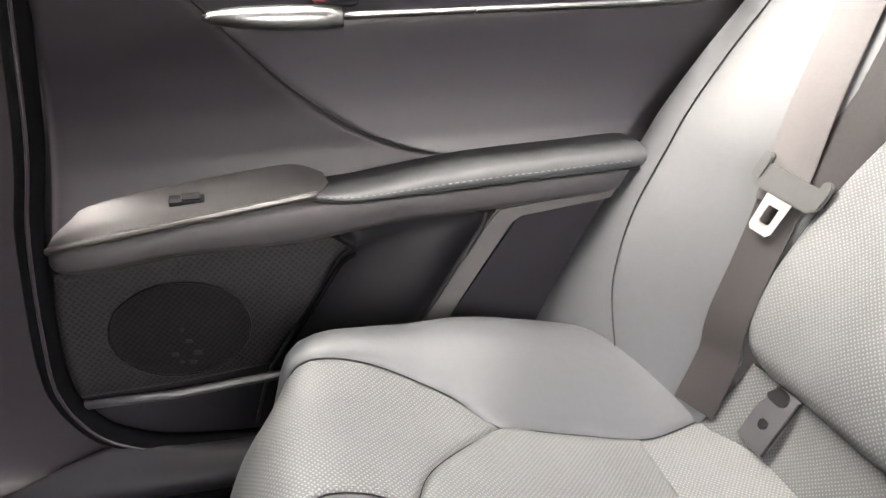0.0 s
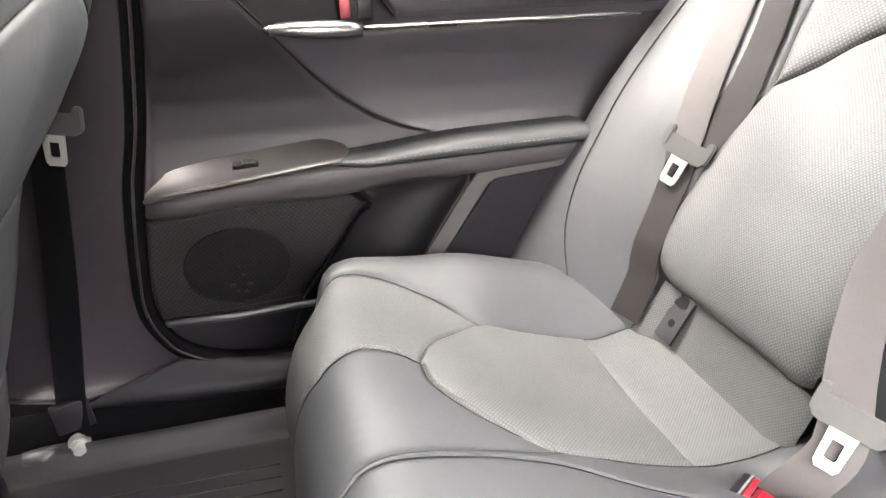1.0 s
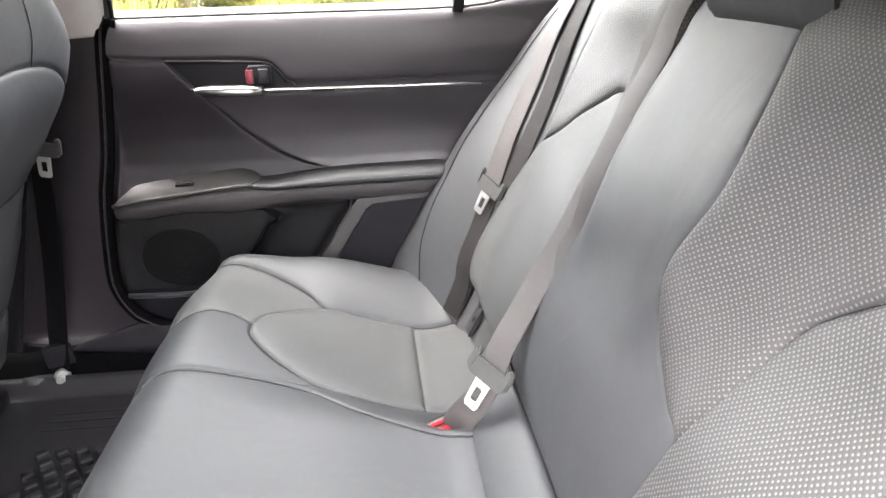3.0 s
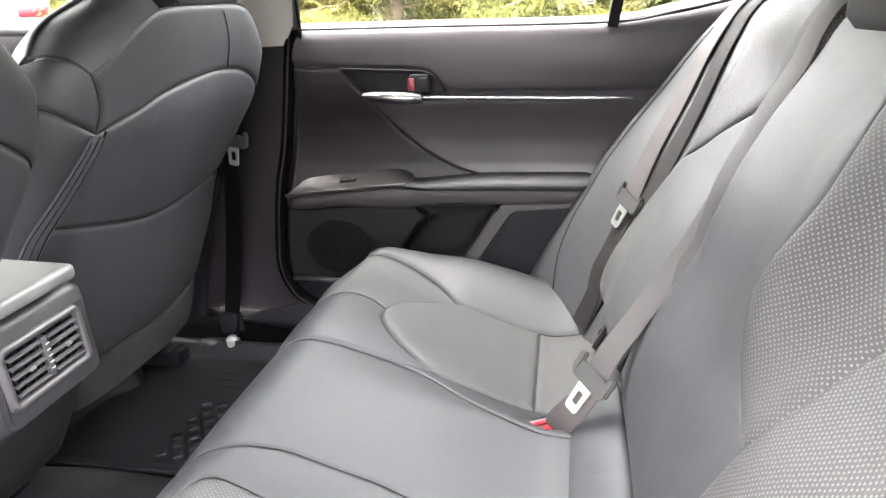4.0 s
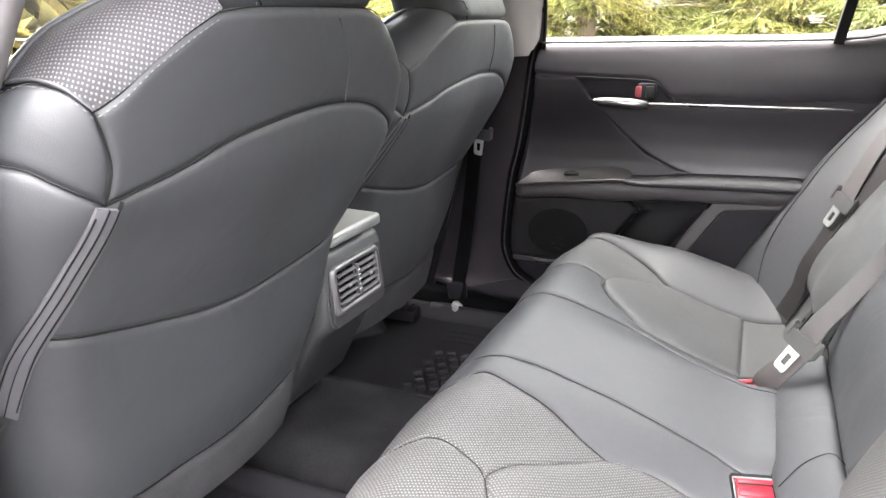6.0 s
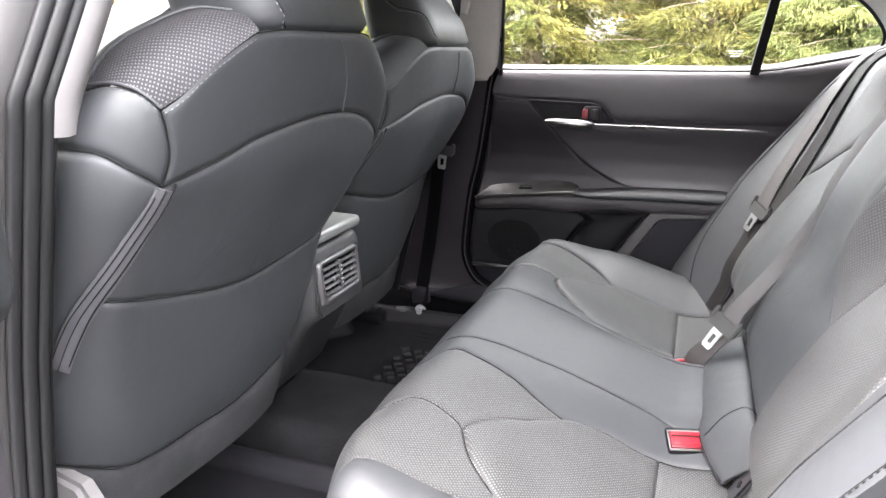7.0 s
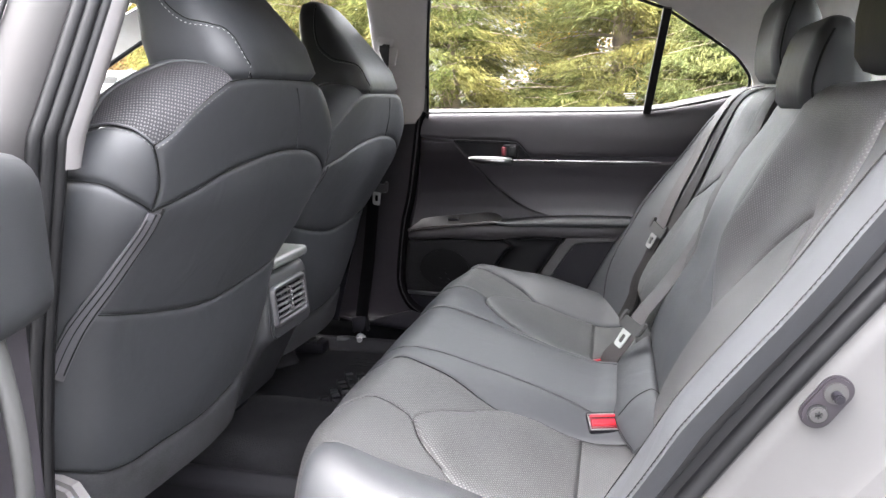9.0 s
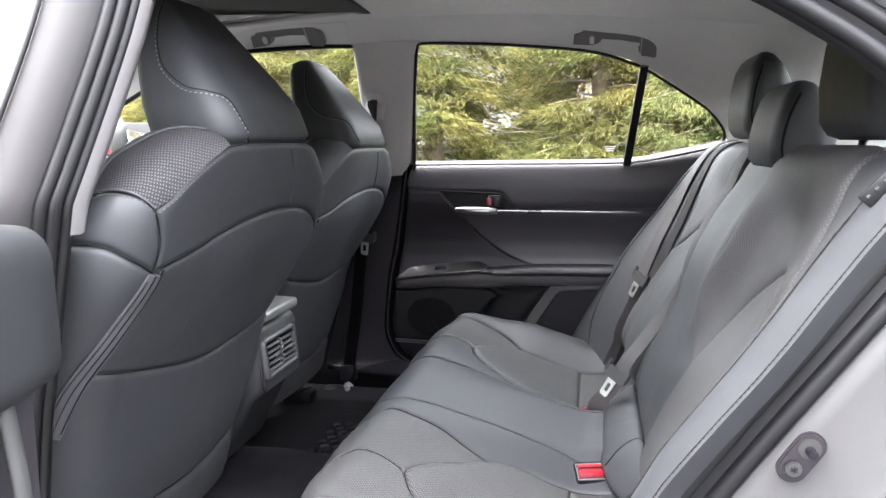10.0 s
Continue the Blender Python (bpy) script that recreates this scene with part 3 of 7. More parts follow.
SEATS = (("right", R_A, R_A2, R_B, R_D, R_D2, R_N1, R_N2, EDGE_R, True), ("left", L_O, L_O2, L_B, L_D, L_D2, L_N2[::-1], L_N1[::-1], EDGE_L, False))
for nm, OA, OA2, BB, DD, DD2, N1, N2, EDGE, right in SEATS:
    weave = WEAVE_FINE if right else WEAVE
    panel("cushion_bolster", cushion, join(OA, OA2), EDGE, mat=LEATHER, parent=bench, nu=90, nv=26, puff=0.004, edges=(1, 0, 0, 1), pillow=0.006, roll=0.05)
    panel("cushion_wing", cushion, OA, BB, None, N1, weave, bench, "dotted woven panel", nu=60, nv=26, puff=0.004, edges=(1, 1, 0, 1))
    panel("cushion_wing", cushion, BB, DD, None, N2, LEATHER if right else WEAVE, bench, "", nu=60, nv=26, puff=0.004, edges=(1, 1, 0, 1))
    far_edge, near_edge = join(N1[::-1], [p for p in OA2 if p[0] < 0.268]), join(N2, [p for p in DD2 if p[0] < 0.271])
    panel("cushion_insert", cushion, far_edge, near_edge, [N1[-1], N1[-1]], None, weave, bench, "dotted woven insert", nu=60, nv=40, puff=0.004, pillow=0.006, roll=0.03)
    a = [far_edge[-1]] + [p for p in OA2 if p[0] > 0.3]
    b = [near_edge[-1]] + [p for p in DD2 if p[0] > 0.3]
    panel("cushion_rear_strip", cushion, a, b, None, None, weave, bench, "dotted woven strip", nu=20, nv=30, puff=0.003)
    M = M1 if right else M2
    MB = join(M, [(0.33, M[-1][1]), (0.41, M[-1][1])])
    panel("cushion_inboard", cushion, join(DD, DD2), MB, mat=LEATHER, parent=bench, nu=90, nv=20, puff=0.002, groove=0.002, width=0.004, edges=(1, 1, 0, 1))
    for c in (OA, OA2, BB, DD, DD2, N1, N2):
        tube("seam", lie(cushion, c, 60, -0.0014), 0.0007, SEAM, bench)
    for c in ((BB,) if right else (BB, OA)):
        q = np.asarray(spl(c, 120))[22:] + (0.0, 0.006 if right else -0.006)
        stitches("stitching", lie(cushion, q, 98, 0.0002, 1), THREAD, bench, 0.0035, 0.0035, 0.0008)
panel("cushion_centre", cushion, M1, M2, mat=LEATHER, parent=bench, nu=80, nv=50, puff=0.003, groove=0.002, width=0.004, edges=(1, 1, 0, 1))
for c in (M1, M2):
    tube("seam", lie(cushion, c, 70, -0.0012), 0.0006, SEAM, bench)
O2 = [(-0.30, -1.335), (-0.15, -1.30), (-0.103, -1.279), (-0.074, -1.303), (-0.041, -1.325), (0.03, -1.36)]
tube("seam", lie(cushion, O2[1:], 40, 0.0005), 0.0009, SEAM, bench)
stitches("stitching", lie(cushion, np.asarray(spl(O2[1:], 60)) + (0.004, 0.003), 60, 0.001), THREAD, bench, 0.0035, 0.0035, 0.0006)
# cushion sides down to the floor
for EDGE in (EDGE_R, EDGE_L):
    e = lie(cushion, EDGE, 60, -0.004)
    low = e.copy()
    low[:, 2] = np.minimum(0.0, e[:, 2] - 0.02)
    low[:, 1] += (YC - low[:, 1]) * 0.03
    raw("cushion_side", np.stack([e, low], 1).reshape(-1, 3), grid_faces(60, 2), LEATHER, bench)

BACK, BACK_S = profile([(0.345, 0.12), (0.375, 0.19), (0.40, 0.25), (0.4405, 0.35), (0.481, 0.45), (0.521, 0.55), (0.562, 0.65), (0.602, 0.75), (0.612, 0.775), (0.630, 0.800), (0.655, 0.815), (0.70, 0.82), (0.80, 0.815)], 0.0)
BACK_U0 = float(np.interp(0.25, BACK[:300, 1], BACK_S[:300]))


def backrest(z, y):
    """z: height on the seat back, running on along the cloth over its top."""
    z, y = np.broadcast_arrays(np.asarray(z, float), np.asarray(y, float))
    s = np.where(z < 0.77, np.interp(z, BACK[:310, 1], BACK_S[:310]), np.interp(0.77, BACK[:310, 1], BACK_S[:310]) + (z - 0.77))
    x, h = np.interp(s, BACK_S, BACK[:, 0]), np.interp(s, BACK_S, BACK[:, 1])
    w = np.abs(y - YC)
    rise = np.interp(z, [0.2, 0.25, 0.36, 0.45, 0.54, 0.63, 0.72, 0.82, 0.9], [0.145, 0.14, 0.125, 0.112, 0.090, 0.066, 0.045, 0.014, 0.0])
    fwd = rise * step(0.42, 0.72, w)
    fwd = fwd + 0.016 * np.exp(-((w - 0.36) / 0.12) ** 2) * step(0.22, 0.32, z) * (1 - step(0.52, 0.7, z))
    fwd = fwd + 0.010 * (1 - step(0.10, 0.22, w)) * step(0.2, 0.4, z) * (1 - step(0.6, 0.78, z))
    fwd = fwd + (0.014 * step(0.262, 0.286, z) * (1 - step(0.32, 0.50, z)) + 0.008 * (1 - step(0.12, 0.22, w)) * step(0.5, 0.62, z) * (1 - step(0.7, 0.8, z))) * (1 - step(0.49, 0.55, w))
    fwd = fwd - 0.030 * np.exp(-(((w - 0.31) / 0.13) ** 2)) * step(0.45, 0.58, z) * (1 - step(0.70, 0.82, z))
    fwd = fwd + 0.014 * np.exp(-(((w - 0.12) / 0.06) ** 2)) * step(0.44, 0.54, z) * (1 - step(0.66, 0.78, z))
    wav = 0.0018 * np.sin(11 * y + 13 * z) * np.sin(19 * z - 7 * y)
    return np.stack([x - (fwd + wav) * 0.93, y, h + (fwd + wav) * 0.375], -1)


SO = [(0.266, -0.262), (0.276, -0.236), (0.30, -0.221), (0.36, -0.213), (0.44, -0.216), (0.50, -0.228), (0.545, -0.240)]
SI = [(0.266, -0.490), (0.276, -0.516), (0.34, -0.522), (0.44, -0.512)]
ARCH_R = [(0.545, -0.240), (0.585, -0.285), (0.620, -0.318), (0.655, -0.364), (0.671, -0.392), (0.660, -0.42), (0.63, -0.447), (0.55, -0.482), (0.44, -0.512)]
ARCH_L = [(0.545, -0.240), (0.595, -0.275), (0.635, -0.322), (0.651, -0.362), (0.636, -0.397), (0.602, -0.440), (0.57, -0.463), (0.50, -0.475), (0.44, -0.485)]
UO = [(0.545, -0.240), (0.65, -0.226), (0.77, -0.235), (0.84, -0.25)]
SI_L = [(0.266, -0.470), (0.276, -0.496), (0.34, -0.497), (0.39, -0.491), (0.44, -0.485)]
UI = [(0.44, -0.485), (0.453, -0.532), (0.485, -0.580), (0.53, -0.606), (0.552, -0.611), (0.611, -0.593), (0.654, -0.591), (0.702, -0.602), (0.757, -0.626), (0.80, -0.638), (0.84, -0.64)]
UI_R = [(0.44, -0.512), (0.495, -0.535), (0.53, -0.546), (0.60, -0.555), (0.70, -0.558), (0.77, -0.56), (0.84, -0.56)]
DOOR_SIDE = [(0.14, -0.005), (0.25, 0.0), (0.5, -0.005), (0.65, -0.018), (0.77, -0.045), (0.84, -0.06)]
NEAR_SIDE = [(0.14, -1.455), (0.25, -1.468), (0.39, -1.478), (0.53, -1.484), (0.64, -1.482), (0.74, -1.474), (0.84, -1.44)]
for right in (True, False):
    def sd(c):
        return [(z, y if right else 2 * YC - y) for z, y in c]

    ARCH = ARCH_R if right else ARCH_L
    UIN, SIN = (UI_R, SI) if right else (UI, SI_L)
    panel("back_insert", backrest, sd(SO), sd(SIN), None, sd(ARCH), WEAVE_FINE if right else WEAVE, bench, "dotted woven lumbar panel", nu=50, nv=44, puff=0.003, pillow=0.009, roll=0.03)
    panel("back_upper", backrest, sd(UO), sd(UIN), sd(ARCH), None, WEAVE_PURPLE, bench, "dotted woven shoulder panel", nu=44, nv=44, puff=0.003, edges=(1, 1, 1, 0), pillow=0.009, roll=0.035)
    panel("back_bolster", backrest, sd(join([(0.14, -0.215), (0.22, -0.222)], SO[1:], UO)), sd(DOOR_SIDE) if right else NEAR_SIDE, mat=LEATHER, parent=bench, nu=70, nv=34, puff=0.005, edges=(1, 0, 0, 0))
    panel("back_lower_flap", backrest, sd([(0.14, -0.215), (0.264, -0.232)]), sd([(0.14, -0.525), (0.264, -0.525)]), mat=WEAVE_FINE if right else WEAVE, parent=bench, label="dotted woven lower strip", nu=12, nv=30, puff=0.002)
    for c in (SO, SIN, ARCH, UO, UIN):
        tube("seam", lie(backrest, sd(c), 50, -0.0016, 1), 0.0006, SEAM, bench)
    tube("seam", lie(backrest, sd([(0.266, -0.236), (0.266, -0.522)]), 40, 0.001, 1), 0.0011, SEAM, bench)
    mid = sd([(0.20, -0.114), (0.235, -0.092), (0.275, -0.073), (0.347, -0.054), (0.43, -0.048), (0.511, -0.046), (0.62, -0.052), (0.78, -0.085)])
    tube("seam", lie(backrest, mid, 60, 0.0045, 1), 0.0010, SEAM, bench)
    side_edge = lie(backrest, sd(DOOR_SIDE) if right else NEAR_SIDE, 60)
    rear_edge = side_edge + (np.array([0.12, -0.03, -0.03]) if right else np.array([0.024, 0.030, -0.016]))
    raw("back_side", np.stack([side_edge, rear_edge], 1).reshape(-1, 3), grid_faces(60, 2), LEATHER, bench)
CI = [join([(0.14, -0.60), (0.20, -0.57), (0.24, -0.54)], a[1:], c) for a, c in ((SI, UI_R), (SI_L, UI))]
panel("back_centre", backrest, CI[0], [(z, 2 * YC - y) for z, y in CI[1]], mat=LEATHER, parent=bench, nu=80, nv=36, puff=0.004, edges=(1, 1, 0, 0))
low = [(0.19, -0.52), (0.225, -0.62), (0.235, YC), (0.225, -0.82), (0.19, -0.92)]
tube("seam", lie(backrest, low, 40, 0.0005, 1), 0.0010, SEAM, bench)
FLAP_LOW = [(0.327, -0.60, 0.222), (0.327, YC, 0.222), (0.328, -0.87, 0.221), (0.339, -0.925, 0.213), (0.360, -0.976, 0.205)]
FLAP_TOP = [(0.394, -0.545, 0.268), (0.398, YC, 0.267), (0.398, -0.87, 0.268), (0.404, -0.935, 0.264), (0.410, -0.990, 0.254)]
sheet("back_flap", FLAP_LOW, FLAP_TOP, mat=LEATHER, parent=bench, nu=44, nv=12, thick=0.010, crown=(-0.007, 0, 0.009))
# dark cord along the flap's crease stands for the shade in it
tube("crease", spl([(x - 0.005, y, z + 0.005) for x, y, z in FLAP_LOW], 50), 0.0016, SEAM, bench)
tube("seam", spl([(0.329, -0.897, 0.236), (0.354, -0.872, 0.260), (0.378, -0.860, 0.274), (0.391, -0.862, 0.278), (0.402, -0.880, 0.276)], 30), 0.0007, SEAM, bench)
# backrest creases get their shade as dark cords too
tube("crease", lie(backrest, [(0.265, -0.50), (0.265, -0.60), (0.266, YC), (0.265, -0.84), (0.265, -0.94)], 60, 0.001, 1), 0.0016, SEAM, bench)
tube("crease", lie(backrest, [(0.299, -0.645), (0.302, -0.68), (0.303, YC), (0.299, -0.795)], 40, -0.0004, 1), 0.0009, SEAM, bench)
# the near side bolster carries a stitched edge and a small tag
edge_l = lie(backrest, [(z, y + 0.013) for z, y in NEAR_SIDE[1:]], 200, 0.001, 1)
tube("seam", edge_l + np.array([0.0, -0.0030, -0.0006]), 0.0007, SEAM, bench)
stitches("stitching", edge_l + np.array([0.0, -0.0062, 0.0007]), SEAM, bench, 0.0036, 0.0024, 0.0008)
tagp = lie(backrest, [(0.758, -1.404), (0.790, -1.394)], 2, 0.004)
c = tagp.mean(0)
part("airbag_tag", box((0.034, 0.004, 0.016), tuple(c + np.array([-0.008, 0.0, 0.0])), (0, -48, 0), 0.001), SEAL, bench, "small black side tag with pale marks")
for i in range(3):
    part("tag_mark", box((0.004, 0.001, 0.0022), tuple(c + np.array([-0.016 + 0.007 * i, -0.003, -0.006 + 0.008 * i])), (0, -48, 0)), BELT_PLASTIC, bench)


def isofix_flap(y):
    ob = thing("anchor_flap", "dark plastic child-seat anchor flap in the seat gap", "anchor cover", (0.37, y, 0.2), "anchor flaps")
    m = pose(0.384, y, 0.231, 0, -62, 0)
    for nm, bm, mt, lb in (("flap", box((0.075, 0.044, 0.005), (0, 0, 0), (0, 0, 0), 0.003, 3), CONSOLE_FACE, "dark grey flap"), ("notch", slab(round_rect(0.009, 0.014, 0.008, 6), 0.002, pose(0.026, 0.004, 0.003)), SEAL, ""), ("mark", slab(round_rect(0.006, 0.006, 0.0058, 6), 0.001, pose(-0.008, 0, 0.003)), PLASTIC, ""), ("flap_edge", box((0.070, 0.003, 0.003), (0, -0.021, 0.003), (0, 0, 0), 0.001), PLASTIC, "")):
        bmesh.ops.transform(bm, matrix=m, verts=bm.verts)
        part(nm, bm, mt, ob, lb)
    return ob


for y in (-0.275, -1.0, -1.165):
    isofix_flap(y)


def head_rest(name, yc, w, z0, h, x0, label, d=0.115, tilt=0.08):
    ob = thing(name, label, "headrest", (x0, yc, z0), "rear headrests")
    secs = []
    for k, f, r, hw in ((0.0, -0.35, 0.5, 0.80), (0.03, -0.62, 0.66, 0.93), (0.12, -0.86, 0.80, 0.99), (0.35, -1.0, 0.92, 1.0), (0.62, -0.97, 0.72, 0.985), (0.84, -0.86, 0.30, 0.93), (0.96, -0.66, -0.08, 0.82), (1.0, -0.50, -0.25, 0.62)):
        z = z0 + h * k
        lean = tilt * h * k
        cx, hx = x0 + lean + d * (f + r) / 4, d * (r - f) / 4
        secs.append([(cx + a, yc + b, z) for a, b in round_rect(max(hx, 0.004), w / 2 * hw, min(max(hx, 0.004), w / 2 * hw) * 0.72, 7)])
    rings("pad", secs, LEATHER, ob)
    for s in (-1, 1):
        pts = [(x0 - d * 0.36 + tilt * h * k + dx, yc + s * (w / 2 * (0.985 - 0.05 * k)), z0 + h * k) for k, dx in ((0.06, 0.012), (0.3, 0.0), (0.6, 0.002), (0.85, 0.012))]
        tube("piping", spl(pts, 24), 0.0022, SEAM, ob)
        tube("post", [(x0 + 0.005, yc + s * 0.06, z0 + 0.02), (x0 - 0.005, yc + s * 0.06, z0 - 0.05)], 0.006, CHROME, ob, sides=10)
    return ob


head_rest("headrest", -0.335, 0.26, 0.832, 0.195, 0.675, "black leatherette outer rear headrest")
head_rest("headrest", YC, 0.25, 0.775, 0.160, 0.650, "low black leatherette middle rear headrest", tilt=0.16)
head_rest("headrest", -1.105, 0.26, 0.832, 0.215, 0.675, "black leatherette outer rear headrest")


# ---- belts ----
def tongue(ob, at, along, across, mat_loop=BELT_PLASTIC, s=1.0):
    """A belt tongue: a rounded plastic head on the webbing with a slotted steel blade."""
    a, c = Vector(along).normalized(), Vector(across).normalized()
    n = a.cross(c).normalized()
    c = n.cross(a).normalized()
    m = Matrix.Translation(at) @ Matrix((c, a, n)).transposed().to_4x4()
    bm = slab([(x * s, y * s) for x, y in round_rect(0.036, 0.014, 0.010, 5)], 0.006 * s, m, 0.0015)
    head = part("tongue_head", bm, mat_loop, ob, "rounded plastic tongue head")
    for sx in (-1, 1):
        part("lug", slab([(sx * 0.033 * s + x * s, 0.008 * s + y * s) for x, y in round_rect(0.006, 0.016, 0.0058, 5)], 0.009 * s, m, 0.002), mat_loop, head)
    bm = bmesh.new()
    outer = [(-0.014, -0.012), (0.014, -0.012), (0.0125, -0.05), (0.009, -0.055), (-0.009, -0.055), (-0.0125, -0.05)]
    inner = [(-0.006, -0.024), (0.006, -0.024), (0.006, -0.042), (0.004, -0.044), (-0.004, -0.044), (-0.006, -0.042)]
    for zz in (-0.0013, 0.0013):
        o = [bm.verts.new(m @ Vector((x * s, y * s, zz))) for x, y in outer]
        q = [bm.verts.new(m @ Vector((x * s, y * s, zz))) for x, y in inner]
        for i in range(6):
            bm.faces.new((o[i], o[(i + 1) % 6], q[(i + 1) % 6], q[i]))
    bm.verts.ensure_lookup_table()
    for base in (0, 6):
        for i in range(6):
            j = (i + 1) % 6
            bm.faces.new([bm.verts[k] for k in (base + i, base + j, base + j + 12, base + i + 12)])
    part("blade", bm, STEEL, head, "slotted steel blade", smooth=False)


def across_back(curve):
    """Directions lying across the seat back, for straps."""
    c = np.asarray(curve, float)
    return [tuple(v) for v in backrest(c[:, 0], c[:, 1] - 0.03) - backrest(c[:, 0], c[:, 1] + 0.03)]


belt = thing("rear_belt", "grey outer rear seat belt lying on the seat back", "seat belt", (0.37, -0.2, 0.2), "rear belts")
line = [tuple(p) for p in lie(backrest, [(0.86, -0.093), (0.78, -0.108), (0.70, -0.123), (0.60, -0.143), (0.50, -0.162), (0.43, -0.176), (0.415, -0.179)], 14, 0.008, 1)]
band("webbing", line, across_back([(0.86, -0.085), (0.70, -0.115), (0.50, -0.155), (0.43, -0.173), (0.415, -0.177)]), 0.048, 0.0016, WEBBING, belt, n=70)
# lap and return strands: the same webbing, darkened where they lie shaded
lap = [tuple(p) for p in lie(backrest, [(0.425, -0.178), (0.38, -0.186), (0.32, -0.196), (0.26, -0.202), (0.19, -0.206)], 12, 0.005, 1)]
band("lap_webbing", lap, across_back([(0.425, -0.178), (0.32, -0.196), (0.19, -0.206)]), 0.048, 0.0016, WEBBING_SHADE, belt, "lap strand below the tongue, shade in its darker colour", n=40)
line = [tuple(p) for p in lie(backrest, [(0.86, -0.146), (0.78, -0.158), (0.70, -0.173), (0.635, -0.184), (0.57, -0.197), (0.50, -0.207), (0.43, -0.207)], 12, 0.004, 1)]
band("return_webbing", line, across_back([(0.86, -0.155), (0.70, -0.180), (0.57, -0.207), (0.43, -0.213)]), 0.056, 0.0014, WEBBING_SHADE, belt, "return strand of the belt, shade in its darker colour", n=50)
tongue(belt, (0.421, -0.190, 0.456), (0.40, -0.08, 0.9), (0.40, -0.78, -0.18))
belt2 = thing("rear_belt", "grey middle rear seat belt, its tongue hanging over the buckle", "seat belt", (0.31, -0.62, 0.22), "rear belts")
line = [tuple(p) for p in lie(backrest, [(0.86, -0.516), (0.82, -0.514)], 3, 0.012, 1)] + [(0.600, -0.505, 0.765), (0.580, -0.505, 0.695), (0.541, -0.509, 0.600), (0.514, -0.508, 0.543), (0.486, -0.509, 0.484), (0.450, -0.515, 0.424), (0.410, -0.545, 0.374), (0.376, -0.578, 0.338), (0.346, -0.612, 0.292), (0.322, -0.612, 0.258), (0.309, -0.602, 0.232), (0.306, -0.594, 0.214)]
band("webbing", line, [(0.15, -0.95, -0.10), (0.15, -0.95, -0.10), (0.2, -0.92, -0.1), (0.45, -0.85, 0.0), (0.6, -0.75, 0.1)], 0.048, 0.0016, WEBBING, belt2, n=80)
line2 = [tuple(p) for p in lie(backrest, [(0.84, -0.532), (0.764, -0.540), (0.70, -0.560), (0.62, -0.566), (0.56, -0.560)], 9, 0.012, 1)] + [tuple(p) for p in lie(backrest, [(0.49, -0.540), (0.42, -0.522), (0.36, -0.520)], 5, 0.002, 1)]
band("return_webbing", line2, [(0.15, -0.95, -0.1)] * 4, 0.044, 0.0016, WEBBING, belt2, n=60)
tongue(belt2, (0.352, -0.612, 0.318), (0.45, 0.12, 0.75), (0.5, -0.78, -0.25))


part("back_filler", box((0.02, 0.30, 0.26), (0.452, -0.53, 0.20), (0, 0, 0), 0.004), LEATHER, bench)


def buckle(at, turn, label):
    ob = thing("belt_buckle", label, "buckle", at, "rear buckles")
    m = Matrix.Translation(at) @ Euler([radians(a) for a in turn]).to_matrix().to_4x4()
    for nm, size, off, mt, bv in (("case", (0.046, 0.058, 0.03), (0.002, 0, 0), PLASTIC, 0.005), ("button", (0.030, 0.050, 0.006), (-0.001, 0, 0.0165), DARK_RED, 0.002), ("slot", (0.003, 0.044, 0.0015), (0.006, 0, 0.0195), SEAL, 0.0004), ("press_bar", (0.012, 0.046, 0.005), (-0.006, 0, 0.0200), RED, 0.0022), ("press_bar", (0.006, 0.046, 0.004), (0.0095, 0, 0.0198), RED, 0.0018)):
        bm = box(size, off, (0, 0, 0), bv)
        bmesh.ops.transform(bm, matrix=m, verts=bm.verts)
        part(nm, bm, mt, ob)
    fr = [(-0.018, -0.027, 0.0165), (0.016, -0.027, 0.0165), (0.016, 0.027, 0.0165), (-0.018, 0.027, 0.0165)]
    tube("frame", np.vstack([spl([m @ Vector(a), m @ Vector(b)], 4)[:-1] for a, b in zip(fr, fr[1:] + fr[:1])]), 0.0014, GREY_LID, ob, "pale edge of the buckle", closed=True)
    return ob


buckle((0.301, -0.882, 0.204), (0, -28, 105), "red press-button belt buckle sunk in the seat cushion")
buckle((0.280, -0.584, 0.198), (0, -20, 120), "red press-button belt buckle beside the middle belt")



# ---- far rear door ----
DZ = [0.0, 0.10, 0.20, 0.30, 0.38, 0.44, 0.47, 0.52, 0.57, 0.60, 0.62, 0.65, 0.69, 0.72, 0.745, 0.760, 0.768, 0.775, 0.80, 0.85]
DY = [0.020, 0.016, 0.012, 0.014, 0.020, 0.036, 0.042, 0.042, 0.030, 0.014, 0.006, -0.002, -0.006, -0.006, -0.003, 0.004, 0.014, 0.028, 0.04, 0.05]


def door_skin(x, z):
    x, z = np.broadcast_arrays(np.asarray(x, float), np.asarray(z, float))
    top = np.interp(x, [-0.4, 0.38, 0.5, 0.64, 0.75], [0.0, 0.002, 0.021, 0.048, 0.065])
    y = np.interp(z - top * step(0.65, 0.77, z), DZ, DY) - 0.012 * step(0.1, 0.6, x) * step(0.6, 0.7, z)
    return np.stack([x, y, z], -1)


